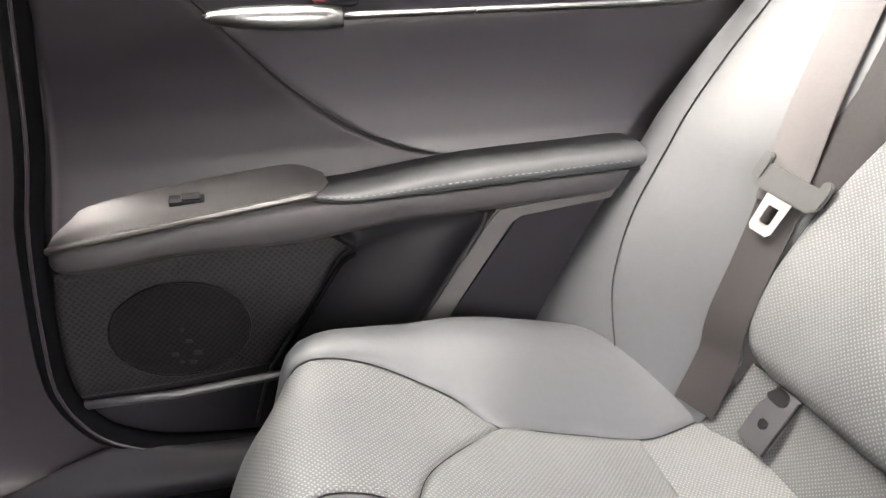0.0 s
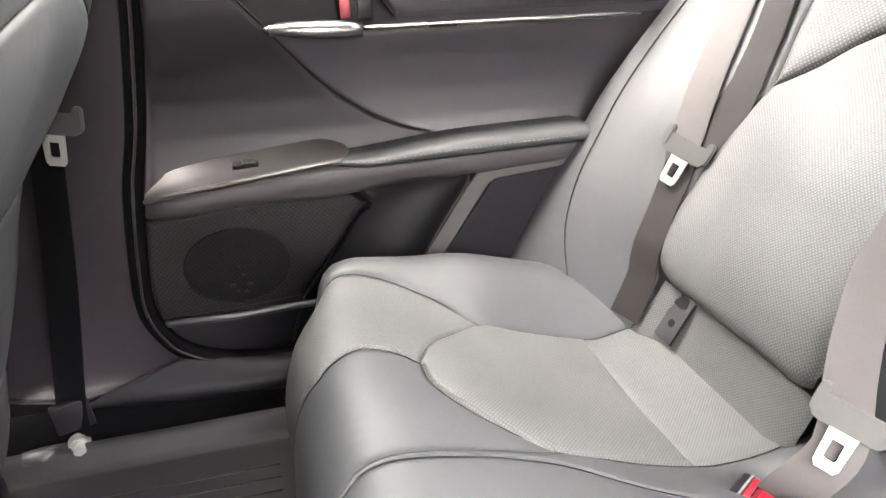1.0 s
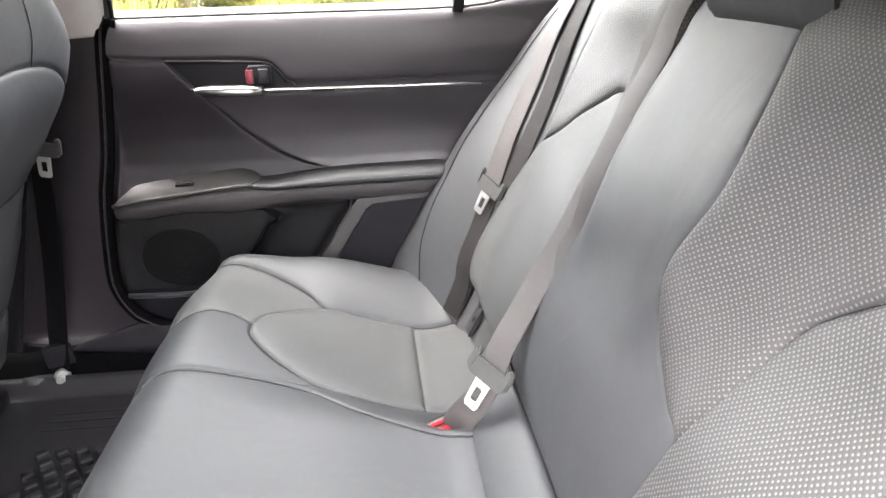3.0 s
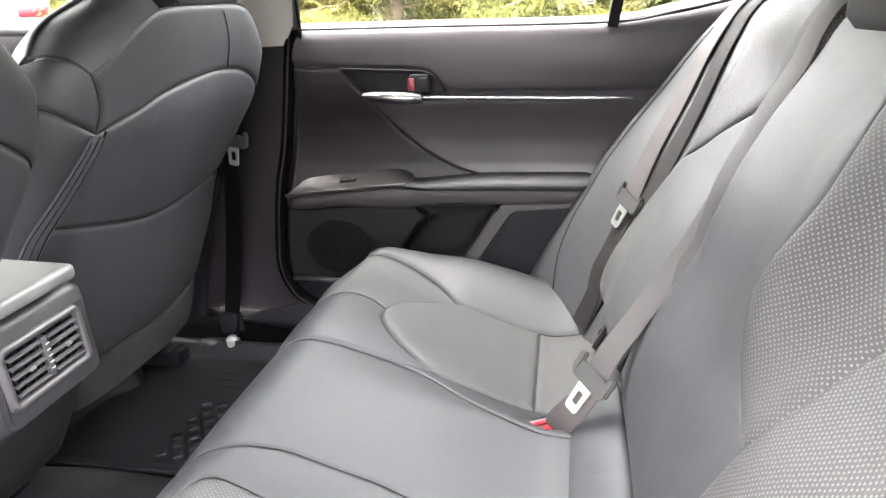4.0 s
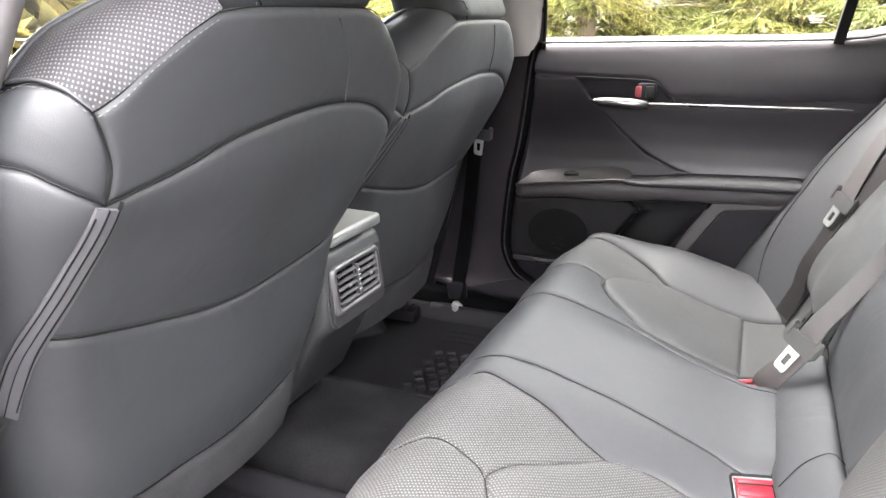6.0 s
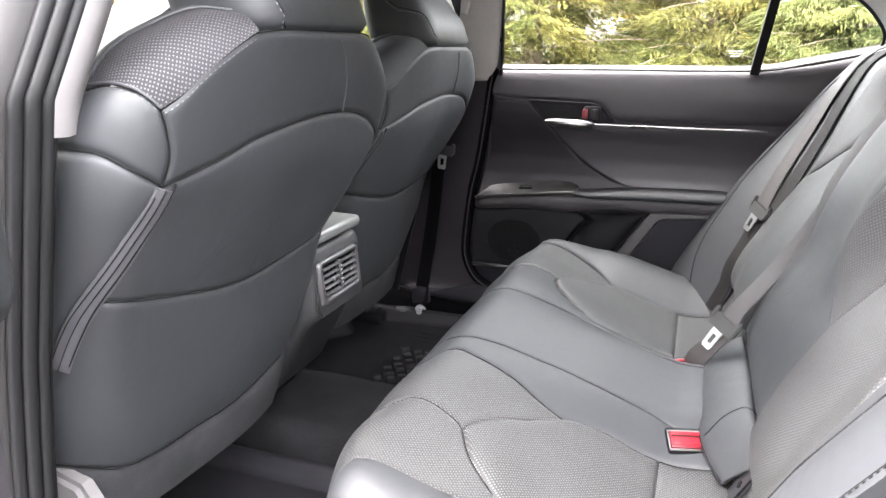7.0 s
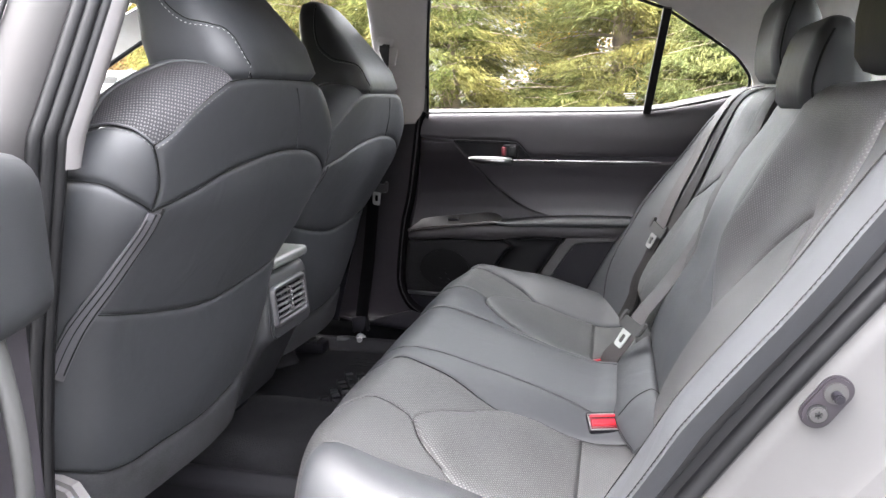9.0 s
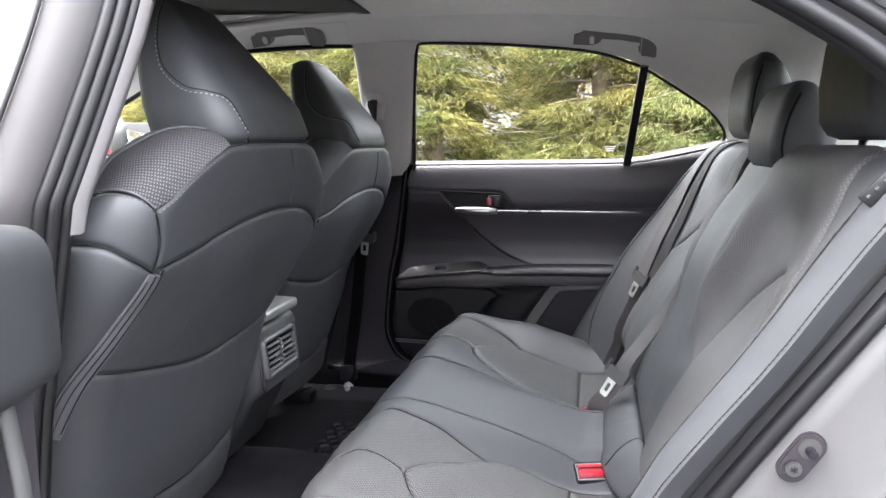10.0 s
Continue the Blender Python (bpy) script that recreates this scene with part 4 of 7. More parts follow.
door = thing("rear_door", "closed black rear door with armrest, speaker and chrome handle", "car door", (0.1, 0.03, 0.1))
TOPL = [(-0.285, 0.778), (0.0, 0.779), (0.38, 0.781), (0.5, 0.800), (0.64, 0.828), (0.72, 0.845)]
MIDL = [(-0.285, 0.692), (-0.18, 0.684), (-0.05, 0.679), (0.0, 0.676), (0.022, 0.668), (0.048, 0.636), (0.07, 0.632), (0.2, 0.632), (0.43, 0.632), (0.70, 0.632)]
panel("upper_trim", door_skin, TOPL, MIDL, mat=SOFT_TRIM, parent=door, label="soft black belt trim", nu=90, nv=26, groove=0.004, width=0.006, side=1, edges=(0, 1, 0, 0))
CREASE = [(-0.18, 0.683), (-0.133, 0.628), (-0.061, 0.542), (0.0, 0.494), (0.045, 0.470), (0.085, 0.456), (0.125, 0.447)]
panel("front_panel", door_skin, [(-0.287, 0.69), (-0.312, 0.52), (-0.336, 0.385)], CREASE, [(-0.287, 0.69), (-0.18, 0.683)], [(-0.336, 0.385), (-0.15, 0.415), (0.0, 0.432), (0.125, 0.447)], PILLAR_BLACK, door, "hard black door panel", nu=50, nv=36, groove=0.005, width=0.006, side=1)
CR2 = [(-0.135, 0.618), (-0.061, 0.540), (0.0, 0.492), (0.045, 0.468), (0.085, 0.454), (0.125, 0.445)]
panel("mid_insert", door_skin, [(-0.135, 0.618), (0.2, 0.619), (0.70, 0.619)], [(0.125, 0.445), (0.3, 0.442), (0.66, 0.442)], CR2, None, SOFT_TRIM, door, "padded leatherette insert", nu=70, nv=30, groove=0.004, width=0.007, side=1)
tube("crease_line", lie(door_skin, CREASE, 60, -0.002), 0.0018, SEAM, door)
part("handle_recess", wall_plate([(-0.19, 0.690), (0.01, 0.682), (0.06, 0.625), (-0.15, 0.618)], 0.006, 0.022), PLASTIC, door)
tube("recess_edge", lie(door_skin, [(-0.18, 0.684), (-0.05, 0.679), (0.0, 0.676), (0.022, 0.668), (0.048, 0.636)], 40, 0.001), 0.003, PLASTIC, door)
# chrome pull and strip
strip = [(0.0, -0.008, 0.622), (0.15, -0.008, 0.621), (0.30, -0.010, 0.620), (0.42, -0.011, 0.620), (0.434, -0.011, 0.6195)]
sp = spl(strip, 50)
tube("chrome_strip", sp, np.r_[np.full(42, 0.0075), np.linspace(0.0075, 0.0015, 8)], CHROME, door, "thin satin chrome strip", sides=10, squash=0.5)
hs = []
for x, w, h in ((-0.138, 0.004, 0.002), (-0.130, 0.012, 0.006), (-0.10, 0.016, 0.010), (-0.06, 0.016, 0.0115), (-0.02, 0.014, 0.0115), (-0.001, 0.012, 0.010)):
    zc = 0.627 - 0.006 * (x + 0.138) / 0.138
    hs.append([(x, -0.006 + a - 0.006 * math.sin((x + 0.138) / 0.138 * math.pi), zc + b) for a, b in round_rect(w, h, min(w, h) * 0.9, 4)])
rings("pull_handle", hs, CHROME, door, "chrome inside door pull")
part("lock_case", box((0.045, 0.020, 0.040), (-0.005, 0.002, 0.650), (0, 0, 0), 0.006, 3), PLASTIC, door)
# tab's red darkened for the shadow it sits in
part("lock_tab", box((0.014, 0.006, 0.026), (-0.023, -0.010, 0.650), (0, 0, 0), 0.002), DARK_RED, door, "red lock tab showing unlocked, shade in its darker red")
part("lock_face", box((0.020, 0.006, 0.028), (0.004, -0.010, 0.650), (0, 0, 12), 0.003), SEAL, door)
# armrest
AX = np.linspace(-0.338, 0.366, 50)
secs = []
for x in AX:
    zt = np.interp(x, [-0.338, -0.3, -0.2, -0.08, 0.36], [0.392, 0.403, 0.416, 0.429, 0.436])
    zb = np.interp(x, [-0.338, -0.2, -0.06, 0.0, 0.05, 0.16, 0.34], [0.362, 0.376, 0.374, 0.382, 0.388, 0.388, 0.392])
    yf = np.interp(x, [-0.338, -0.32, -0.28, 0.3, 0.35, 0.366], [0.012, -0.008, -0.018, -0.020, -0.014, 0.004])
    secs.append([(x, 0.055, zt), (x, yf + 0.018, zt), (x, yf + 0.006, zt - 0.003), (x, yf, zt - 0.011), (x, yf + 0.002, zb + 0.010), (x, yf + 0.010, zb + 0.001), (x, 0.055, zb)])
rings("armrest_body", secs, GREY_TRIM, door, "hard plastic armrest base")
PX = np.r_[np.linspace(-0.088, 0.02, 14), np.linspace(0.03, 0.372, 34)]
secs = []
for x in PX:
    grow = float(step(-0.095, 0.0, x))
    end = math.sqrt(max(0.0, 1 - max(0.0, (x - 0.335) / 0.0375) ** 2))
    zb = np.interp(x, [-0.088, 0.0, 0.36], [0.427, 0.424, 0.430])
    h = (0.010 + 0.015 * float(step(-0.08, 0.17, x))) * (0.35 + 0.65 * end)
    yf = -0.002 - 0.030 * grow * (0.5 + 0.5 * end)
    yb = 0.050
    secs.append([(x, yb, zb), (x, yb, zb + h), (x, yf + 0.030, zb + h), (x, yf + 0.012, zb + h * 0.93), (x, yf + 0.003, zb + h * 0.72), (x, yf, zb + h * 0.45), (x, yf + 0.001, zb + h * 0.2), (x, yf + 0.006, zb)])
pad = rings("armrest_pad", secs, PAD, door, "padded leatherette armrest with stitching")
stitches("stitching", [np.array(s[5]) * 0.5 + np.array(s[6]) * 0.5 + (0, -0.0012, 0.004) for s in secs[4:-4]], THREAD, pad, 0.0045, 0.0035, 0.0007)
tube("pad_joint", [np.array(s[7]) + (0, -0.002, 0) for s in secs], 0.0016, SEAM, pad)
# window switch bezel
bz_f = [(-0.332, -0.004, 0.398), (-0.28, -0.015, 0.409), (-0.2, -0.017, 0.4185), (-0.08, -0.016, 0.4315), (-0.045, -0.014, 0.434)]
bz_b = [(-0.330, 0.026, 0.400), (-0.31, 0.032, 0.416), (-0.285, 0.034, 0.430), (-0.2, 0.036, 0.442), (-0.087, 0.036, 0.454), (-0.056, 0.034, 0.452)]
sheet("switch_bezel", bz_f, bz_b, None, [(-0.045, -0.014, 0.434), (-0.030, 0.002, 0.437), (-0.034, 0.022, 0.445), (-0.056, 0.034, 0.452)], TRIM_BRONZE, door, "bronze-grey switch plate", 30, 8, 0.004)
# rim paler than its plate: the edge highlight is in the colour
tube("bezel_rim", spl(bz_f, 40), 0.0042, TRIM_LIP, door)
sw = part("window_switch", box((0.038, 0.012, 0.008), (-0.185, 0.012, 0.4335), (28, 3, 0), 0.002), PLASTIC, door, "small window switch")
part("switch_paddle", box((0.020, 0.009, 0.005), (-0.180, 0.010, 0.4378), (36, 3, 0), 0.0015), SEAL, sw)
# speaker
GRILLE = dotted("speaker_mesh", (0.0068, 0.0063, 0.0070), (0.0003, 0.0003, 0.0003), 0.0056, 0.36, 0.6, spec=0.07, turn=45.0, relief=0.0009)
GRILLE_DARK = dotted("speaker_mesh_dark", (0.0032, 0.0030, 0.0034), (0.0003, 0.0003, 0.0003), 0.0056, 0.40, 0.6, spec=0.05, turn=45.0, relief=0.0009)
panel("speaker_grille", door_skin, [(-0.340, 0.358), (-0.352, 0.28), (-0.350, 0.192)], [(-0.030, 0.368), (-0.006, 0.350), (-0.024, 0.335), (-0.062, 0.280), (-0.120, 0.200)], [(-0.340, 0.358), (-0.2, 0.372), (-0.07, 0.373), (-0.030, 0.368)], [(-0.350, 0.192), (-0.24, 0.192), (-0.120, 0.200)], GRILLE, door, "perforated speaker grille", nu=30, nv=40, groove=0.004, width=0.005, side=1)
ang = np.linspace(0, 2 * np.pi, 49)
ringp = np.stack([-0.218 + 0.080 * np.cos(ang), np.full(49, 0.0085), 0.272 + 0.064 * np.sin(ang)], 1)
rr = np.linspace(0.05, 1, 8)
g = np.stack([np.stack([-0.218 + 0.079 * r * np.cos(ang), np.full(49, 0.0098 - 0.0008 * (1 - r)), 0.272 + 0.063 * r * np.sin(ang)], 1) for r in rr])
spk = raw("speaker", g.reshape(-1, 3), grid_faces(8, 49), GRILLE_DARK, door, "dark speaker behind the mesh", uvs=g[..., [0, 2]].reshape(-1, 2))
tube("speaker_ring", ringp[:-1], 0.0012, GRILLE, spk, closed=True)
for dx, dz, s in ((0.0, -0.012, 0.007), (-0.018, -0.028, 0.008), (0.008, -0.030, 0.009), (0.0, -0.042, 0.008), (-0.012, -0.040, 0.005)):
    part("speaker_label", box((s * 1.0, 0.0012, s * 0.6), (-0.212 + dx, 0.0078, 0.268 + dz), (0, 8, 0)), PLASTIC, spk)
# lower shelf, pocket and its slanting strip
panel("lower_panel", door_skin, [(-0.352, 0.196), (-0.345, 0.165), (-0.300, 0.128), (-0.20, 0.108)], [(0.02, 0.196), (0.02, 0.15), (0.02, 0.108)], [(-0.352, 0.196), (0.02, 0.196)], [(-0.20, 0.108), (0.02, 0.108)], PLASTIC, door, nu=20, nv=20, groove=0.0, side=1)
tube("shelf_lip", [(-0.345, 0.004, 0.191), (-0.24, -0.002, 0.190), (-0.10, -0.002, 0.194), (0.0, 0.004, 0.205)], 0.006, CONSOLE_FACE, door, sides=8)
edge = [(-0.030, 0.006, 0.374), (-0.004, 0.006, 0.350), (-0.024, 0.006, 0.335), (-0.062, 0.006, 0.280), (-0.120, 0.006, 0.200), (-0.15, 0.006, 0.12)]
side = [(0.155, -0.0105, 0.386), (0.149, -0.0105, 0.366), (0.120, -0.0105, 0.322), (0.086, -0.0105, 0.270), (0.039, -0.0105, 0.20), (-0.02, -0.0105, 0.12)]
sheet("pocket_bowl", edge, side, mat=GLOSS_BLACK, parent=door, label="smooth black hollow of the door pocket", nu=40, nv=24, thick=0.004, crown=(0, 0.050, 0))
tube("grille_edge", spl([(x, 0.003, z) for x, _, z in edge[:5]], 40), 0.0028, SEAL_SOFT, door)
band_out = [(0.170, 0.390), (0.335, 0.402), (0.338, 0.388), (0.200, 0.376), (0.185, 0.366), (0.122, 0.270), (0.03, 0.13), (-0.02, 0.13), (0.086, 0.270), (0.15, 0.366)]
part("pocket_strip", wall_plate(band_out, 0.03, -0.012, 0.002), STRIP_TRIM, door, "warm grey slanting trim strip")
part("pocket_front", wall_plate([(0.196, 0.376), (0.345, 0.390), (0.42, 0.38), (0.42, 0.13), (0.03, 0.13), (0.122, 0.268)], 0.03, -0.004, 0.004), PLASTIC, door, "grey map pocket front")
part("outer_skin", wall_plate([(-0.36, 0.10), (-0.36, 0.30), (-0.28, 0.77), (0.40, 0.775), (0.66, 0.82), (0.75, 0.80), (0.5, 0.30), (0.3, -0.05), (-0.3, -0.05)], 0.015, 0.10, 0.004), PAINT, door)
SEALP = [(-0.262, -0.002, 0.775), (-0.278, 0.004, 0.745), (-0.296, 0.004, 0.62), (-0.313, 0.003, 0.51), (-0.334, 0.002, 0.42), (-0.349, 0.002, 0.30), (-0.352, 0.002, 0.23), (-0.338, 0.002, 0.183), (-0.306, 0.002, 0.143), (-0.235, 0.002, 0.113), (-0.1, 0.0, 0.100), (0.1, 0.0, 0.098), (0.35, 0.0, 0.10)]
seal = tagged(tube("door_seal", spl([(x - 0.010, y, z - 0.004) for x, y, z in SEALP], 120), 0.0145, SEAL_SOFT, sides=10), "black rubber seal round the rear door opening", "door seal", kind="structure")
# lighter tube drawn along the seal as its highlight
tube("seal_highlight", spl([(x - 0.009, y - 0.0135, z - 0.004) for x, y, z in SEALP], 120), 0.0022, PILLAR_BLACK, seal, "thin lighter line for the highlight along the seal")


def win(x, z, off=0.0):
    """A point of the leaning side glass on the far side."""
    return (x, -0.004 - (z - 0.765) * 0.404 + off, z)


window = thing("window_1", "far rear side window, trees behind the tinted glass", "window", (0.05, 0, 0.77), kind="structure")
W1 = [(-0.259, 0.766), (-0.236, 0.95), (-0.214, 1.08), (-0.205, 1.105), (-0.185, 1.115), (-0.026, 1.108), (0.132, 1.094), (0.293, 1.073), (0.412, 1.034), (0.378, 0.766)]
W2 = [(0.396, 0.768), (0.434, 1.022), (0.517, 0.970), (0.597, 0.915), (0.640, 0.868), (0.650, 0.843), (0.646, 0.822), (0.630, 0.812), (0.52, 0.787)]
for o in (W1, W2):
    bm = bmesh.new()
    bm.faces.new([bm.verts.new(win(x, z)) for x, z in o])
    p = part("pane", bm, GLASS, window, smooth=False)
    p.visible_shadow = False
tube("frame_seal", spl([win(x, z, -0.006) for x, z in [(-0.268, 0.755)] + W1[:-1]], 90), 0.0045, SEAL, window, sides=8)
tube("frame_seal", spl([win(x, z, -0.006) for x, z in W2[1:] + W2[:1]], 70), 0.004, SEAL, window, sides=8)
a0, a1 = win(0.387, 0.762, -0.006), win(0.424, 1.034, -0.006)
band("post", [a0, a1], [(1, 0, 0), (1, 0, 0)], 0.022, 0.014, SEAL, window, "black window division post", n=6)
tube("sill_strip", spl([win(x, z, -0.010) for x, z in ((-0.26, 0.766), (0.0, 0.767), (0.38, 0.768), (0.5, 0.785), (0.635, 0.812))], 40), 0.003, BELT_PLASTIC, window, "pale reflective glass wiper strip")
band("front_channel", [win(-0.268, 0.77, -0.004), win(-0.246, 0.95, -0.004), win(-0.222, 1.09, -0.004)], [(1, 0, 0)] * 3, 0.014, 0.006, CHROME, window, "bright glass run channel", n=12)
# small printed mark on the glass
for i in range(3):
    part("glass_mark", box((0.034 - 0.006 * i, 0.001, 0.0025), win(0.338, 0.815 - 0.006 * i, -0.004), (-22, 0, 0)), PILLAR, window)

# unseen backing added so daylight can't show through gaps in the trims
tagged(part("wall_far", box((3.2, 0.02, 0.86), (-0.45, 0.085, 0.32), (0, 0, 0), 0.004), PLASTIC), "unseen dark panel added behind the far door trims against light leaks", "wall", kind="structure")
# ---- far B-pillar ----
pil = thing("pillar_far", "far centre pillar, grey above and black below", "pillar", (-0.45, 0.0, 0.05), kind="structure")
sheet("upper_trim", [(-0.286, 0.006, 0.738), (-0.266, -0.02, 0.80), (-0.24, -0.085, 0.96), (-0.215, -0.14, 1.10), (-0.19, -0.148, 1.125)], [(-0.36, 0.012, 0.734), (-0.385, -0.02, 0.80), (-0.398, -0.085, 0.96), (-0.398, -0.135, 1.09), (-0.41, -0.148, 1.125)], mat=PILLAR, parent=pil, label="light grey upper pillar trim", nu=24, nv=10, thick=0.01, crown=(0, -0.012, 0))
sheet("lower_trim", [(-0.280, 0.003, 0.742), (-0.300, 0.004, 0.62), (-0.336, 0.003, 0.42), (-0.356, 0.003, 0.26), (-0.345, 0.003, 0.18), (-0.30, 0.003, 0.125), (-0.2, 0.0, 0.098)], [(-0.62, 0.03, 0.742), (-0.62, 0.03, 0.6), (-0.62, 0.03, 0.4), (-0.62, 0.028, 0.24), (-0.62, 0.026, 0.10), (-0.57, 0.012, 0.086), (-0.47, -0.012, 0.084)], mat=PILLAR_BLACK, parent=pil, label="black lower pillar trim", nu=44, nv=16, thick=0.012, crown=(0, 0.006, 0))
# darker plastic than the pillar: the cushion's shade in its colour
sheet("sill_trim", [(-0.30, 0.003, 0.125), (-0.2, 0.002, 0.098), (0.0, 0.0, 0.090), (0.35, 0.0, 0.09)], [(-0.47, -0.030, 0.085), (-0.3, -0.040, 0.074), (0.0, -0.045, 0.066), (0.35, -0.045, 0.06)], mat=PLASTIC, parent=pil, label="black sill scuff trim, cushion shade put into its darker plastic", nu=20, nv=10, thick=0.01, crown=(0, -0.01, 0.02))
# seal black on the sill side paints the darkness below the trim
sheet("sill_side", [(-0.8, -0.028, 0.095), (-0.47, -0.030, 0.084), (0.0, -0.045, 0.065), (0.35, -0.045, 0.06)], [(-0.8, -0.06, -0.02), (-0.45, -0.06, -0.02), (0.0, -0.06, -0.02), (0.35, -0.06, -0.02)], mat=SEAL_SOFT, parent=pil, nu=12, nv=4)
anchor = thing("belt_anchor", "grey height adjuster of the front belt on the pillar", "belt anchor", (-0.36, -0.09, 0.98))
tilt = math.degrees(math.atan(0.404))
part("plate", box((0.062, 0.012, 0.115), (-0.352, -0.092, 0.960), (-tilt, 6, 0), 0.005, 3), PILLAR, anchor, "grey adjuster cover")
part("ring_cover", box((0.05, 0.018, 0.036), (-0.355, -0.104, 0.975), (-tilt, 18, 0), 0.008, 4), PILLAR, anchor)
part("button", disc(0.009, 0.016, (-0.338, -0.085, 0.928), (90, 0, 0), 14, 0.002), SEAL, anchor)

fb = thing("front_belt", "black front seat belt hanging down the centre pillar", "seat belt", (-0.498, -0.03, 0.03))
band("webbing", [(-0.356, -0.118, 0.965), (-0.37, -0.11, 0.85), (-0.395, -0.095, 0.68), (-0.418, -0.080, 0.52), (-0.455, -0.050, 0.30), (-0.487, -0.046, 0.11), (-0.489, -0.055, 0.05)], [(0.7, -0.5, 0.25), (0.8, -0.4, 0.2), (0.9, -0.25, 0.15)], 0.047, 0.0016, WEBBING_DARK, fb, n=50)
tongue(fb, (-0.402, -0.094, 0.545), (0.10, -0.07, 0.95), (0.93, -0.2, -0.12), CONSOLE_FACE)
part("sleeve", box((0.054, 0.014, 0.050), (-0.489, -0.050, 0.088), (0, -4, 14), 0.003), PLASTIC, fb, "ribbed black belt sleeve")
part("anchor_bolt", disc(0.016, 0.020, (-0.487, -0.062, 0.042), (90, 0, 14), 20, 0.003), STEEL, fb, "zinc anchor bolt")
part("bolt_head", disc(0.010, 0.012, (-0.485, -0.076, 0.043), (90, 0, 14), 6, 0.001), STEEL, fb, smooth=False)
tube("anchor_lug", [(-0.505, -0.062, 0.038), (-0.535, -0.066, 0.034), (-0.565, -0.070, 0.036)], [0.010, 0.015, 0.012], CONSOLE_FACE, fb, sides=10)


# ---- front seats ----
SX_Z = [0.02, 0.15, 0.28, 0.40, 0.50, 0.60, 0.67, 0.755, 0.845, 0.90]
SX_X = [-0.455, -0.438, -0.416, -0.388, -0.355, -0.306, -0.266, -0.236, -0.204, -0.19]
SW_Z = [0.0, 0.15, 0.28, 0.45, 0.60, 0.70, 0.76, 0.80, 0.835, 0.855, 0.87]
SW_W = [0.225, 0.245, 0.262, 0.280, 0.290, 0.296, 0.286, 0.256, 0.206, 0.158, 0.10]
ZX = spl(np.stack([SX_Z, SX_X], 1), 200)
ZW = spl(np.stack([SW_Z, SW_W], 1), 200)
SEAT_Y = -1.108
IN_Z = [0.0, 0.15, 0.28, 0.40, 0.50, 0.60, 0.68, 0.75, 0.79, 0.815, 0.832, 0.842, 0.87]  # the inboard wing
IN_W = [0.225, 0.245, 0.282, 0.316, 0.313, 0.304, 0.316, 0.300, 0.260, 0.233, 0.213, 0.197, 0.175]


def seat_back(z, s):
    """z: height; s: distance round the shell from its middle, over the corner and on along the side."""
    z, s = np.broadcast_arrays(np.asarray(z, float), np.asarray(s, float))
    xr, hw = np.interp(z, ZX[:, 0], ZX[:, 1]), np.interp(z, ZW[:, 0], ZW[:, 1])
    hw = hw + (np.interp(z, IN_Z, IN_W) - hw) * np.clip(s / 0.1, 0, 1)
    r = np.minimum(0.075, hw * 0.5)
    a, m = hw - r, np.abs(s)
    phi = np.clip((m - a) / r, 0, np.pi / 2)
    along = np.clip(m - a - r * np.pi / 2, 0, None)
    back = r * (1 - np.cos(phi)) + along + (0.018 - 0.015 * step(0.0, 0.1, s) * step(0.5, 0.64, z)) * np.clip(m / hw, 0, 1) ** 2
    w = np.minimum(m, a) + r * np.sin(phi) - 0.10 * along
    wav = 0.002 * np.sin(13 * z + 9 * s) * np.sin(17 * s - 6 * z)
    return np.stack([xr + 0.018 * step(0.10, 0.26, s) * step(0.42, 0.60, z) - back + wav, SEAT_Y + np.sign(s) * w, z - 0.10 * back * step(0.6, 0.85, z)], -1)


def sw(y):
    """A y on the rear of the shell as a distance round it."""
    return y - SEAT_Y


THREAD_SOFT = surface("mid_grey_thread", (0.15, 0.15, 0.148), 0.7, spread=0.1, bump=0.0)


def snap(pts, ob, lift):
    """Lays a curve onto a cover, just proud of it."""
    tree = BVHTree.FromPolygons([v.co for v in ob.data.vertices], [p.vertices for p in ob.data.polygons])
    out = []
    for p in pts:
        c, n, _, _ = tree.find_nearest(Vector(p))
        d = Vector(p) - c
        n = n if n.dot(c - Vector((-0.31, SEAT_Y + 0.045, c.z))) > 0 else -n
        out.append(c + n * lift)
    return np.asarray(out, float)


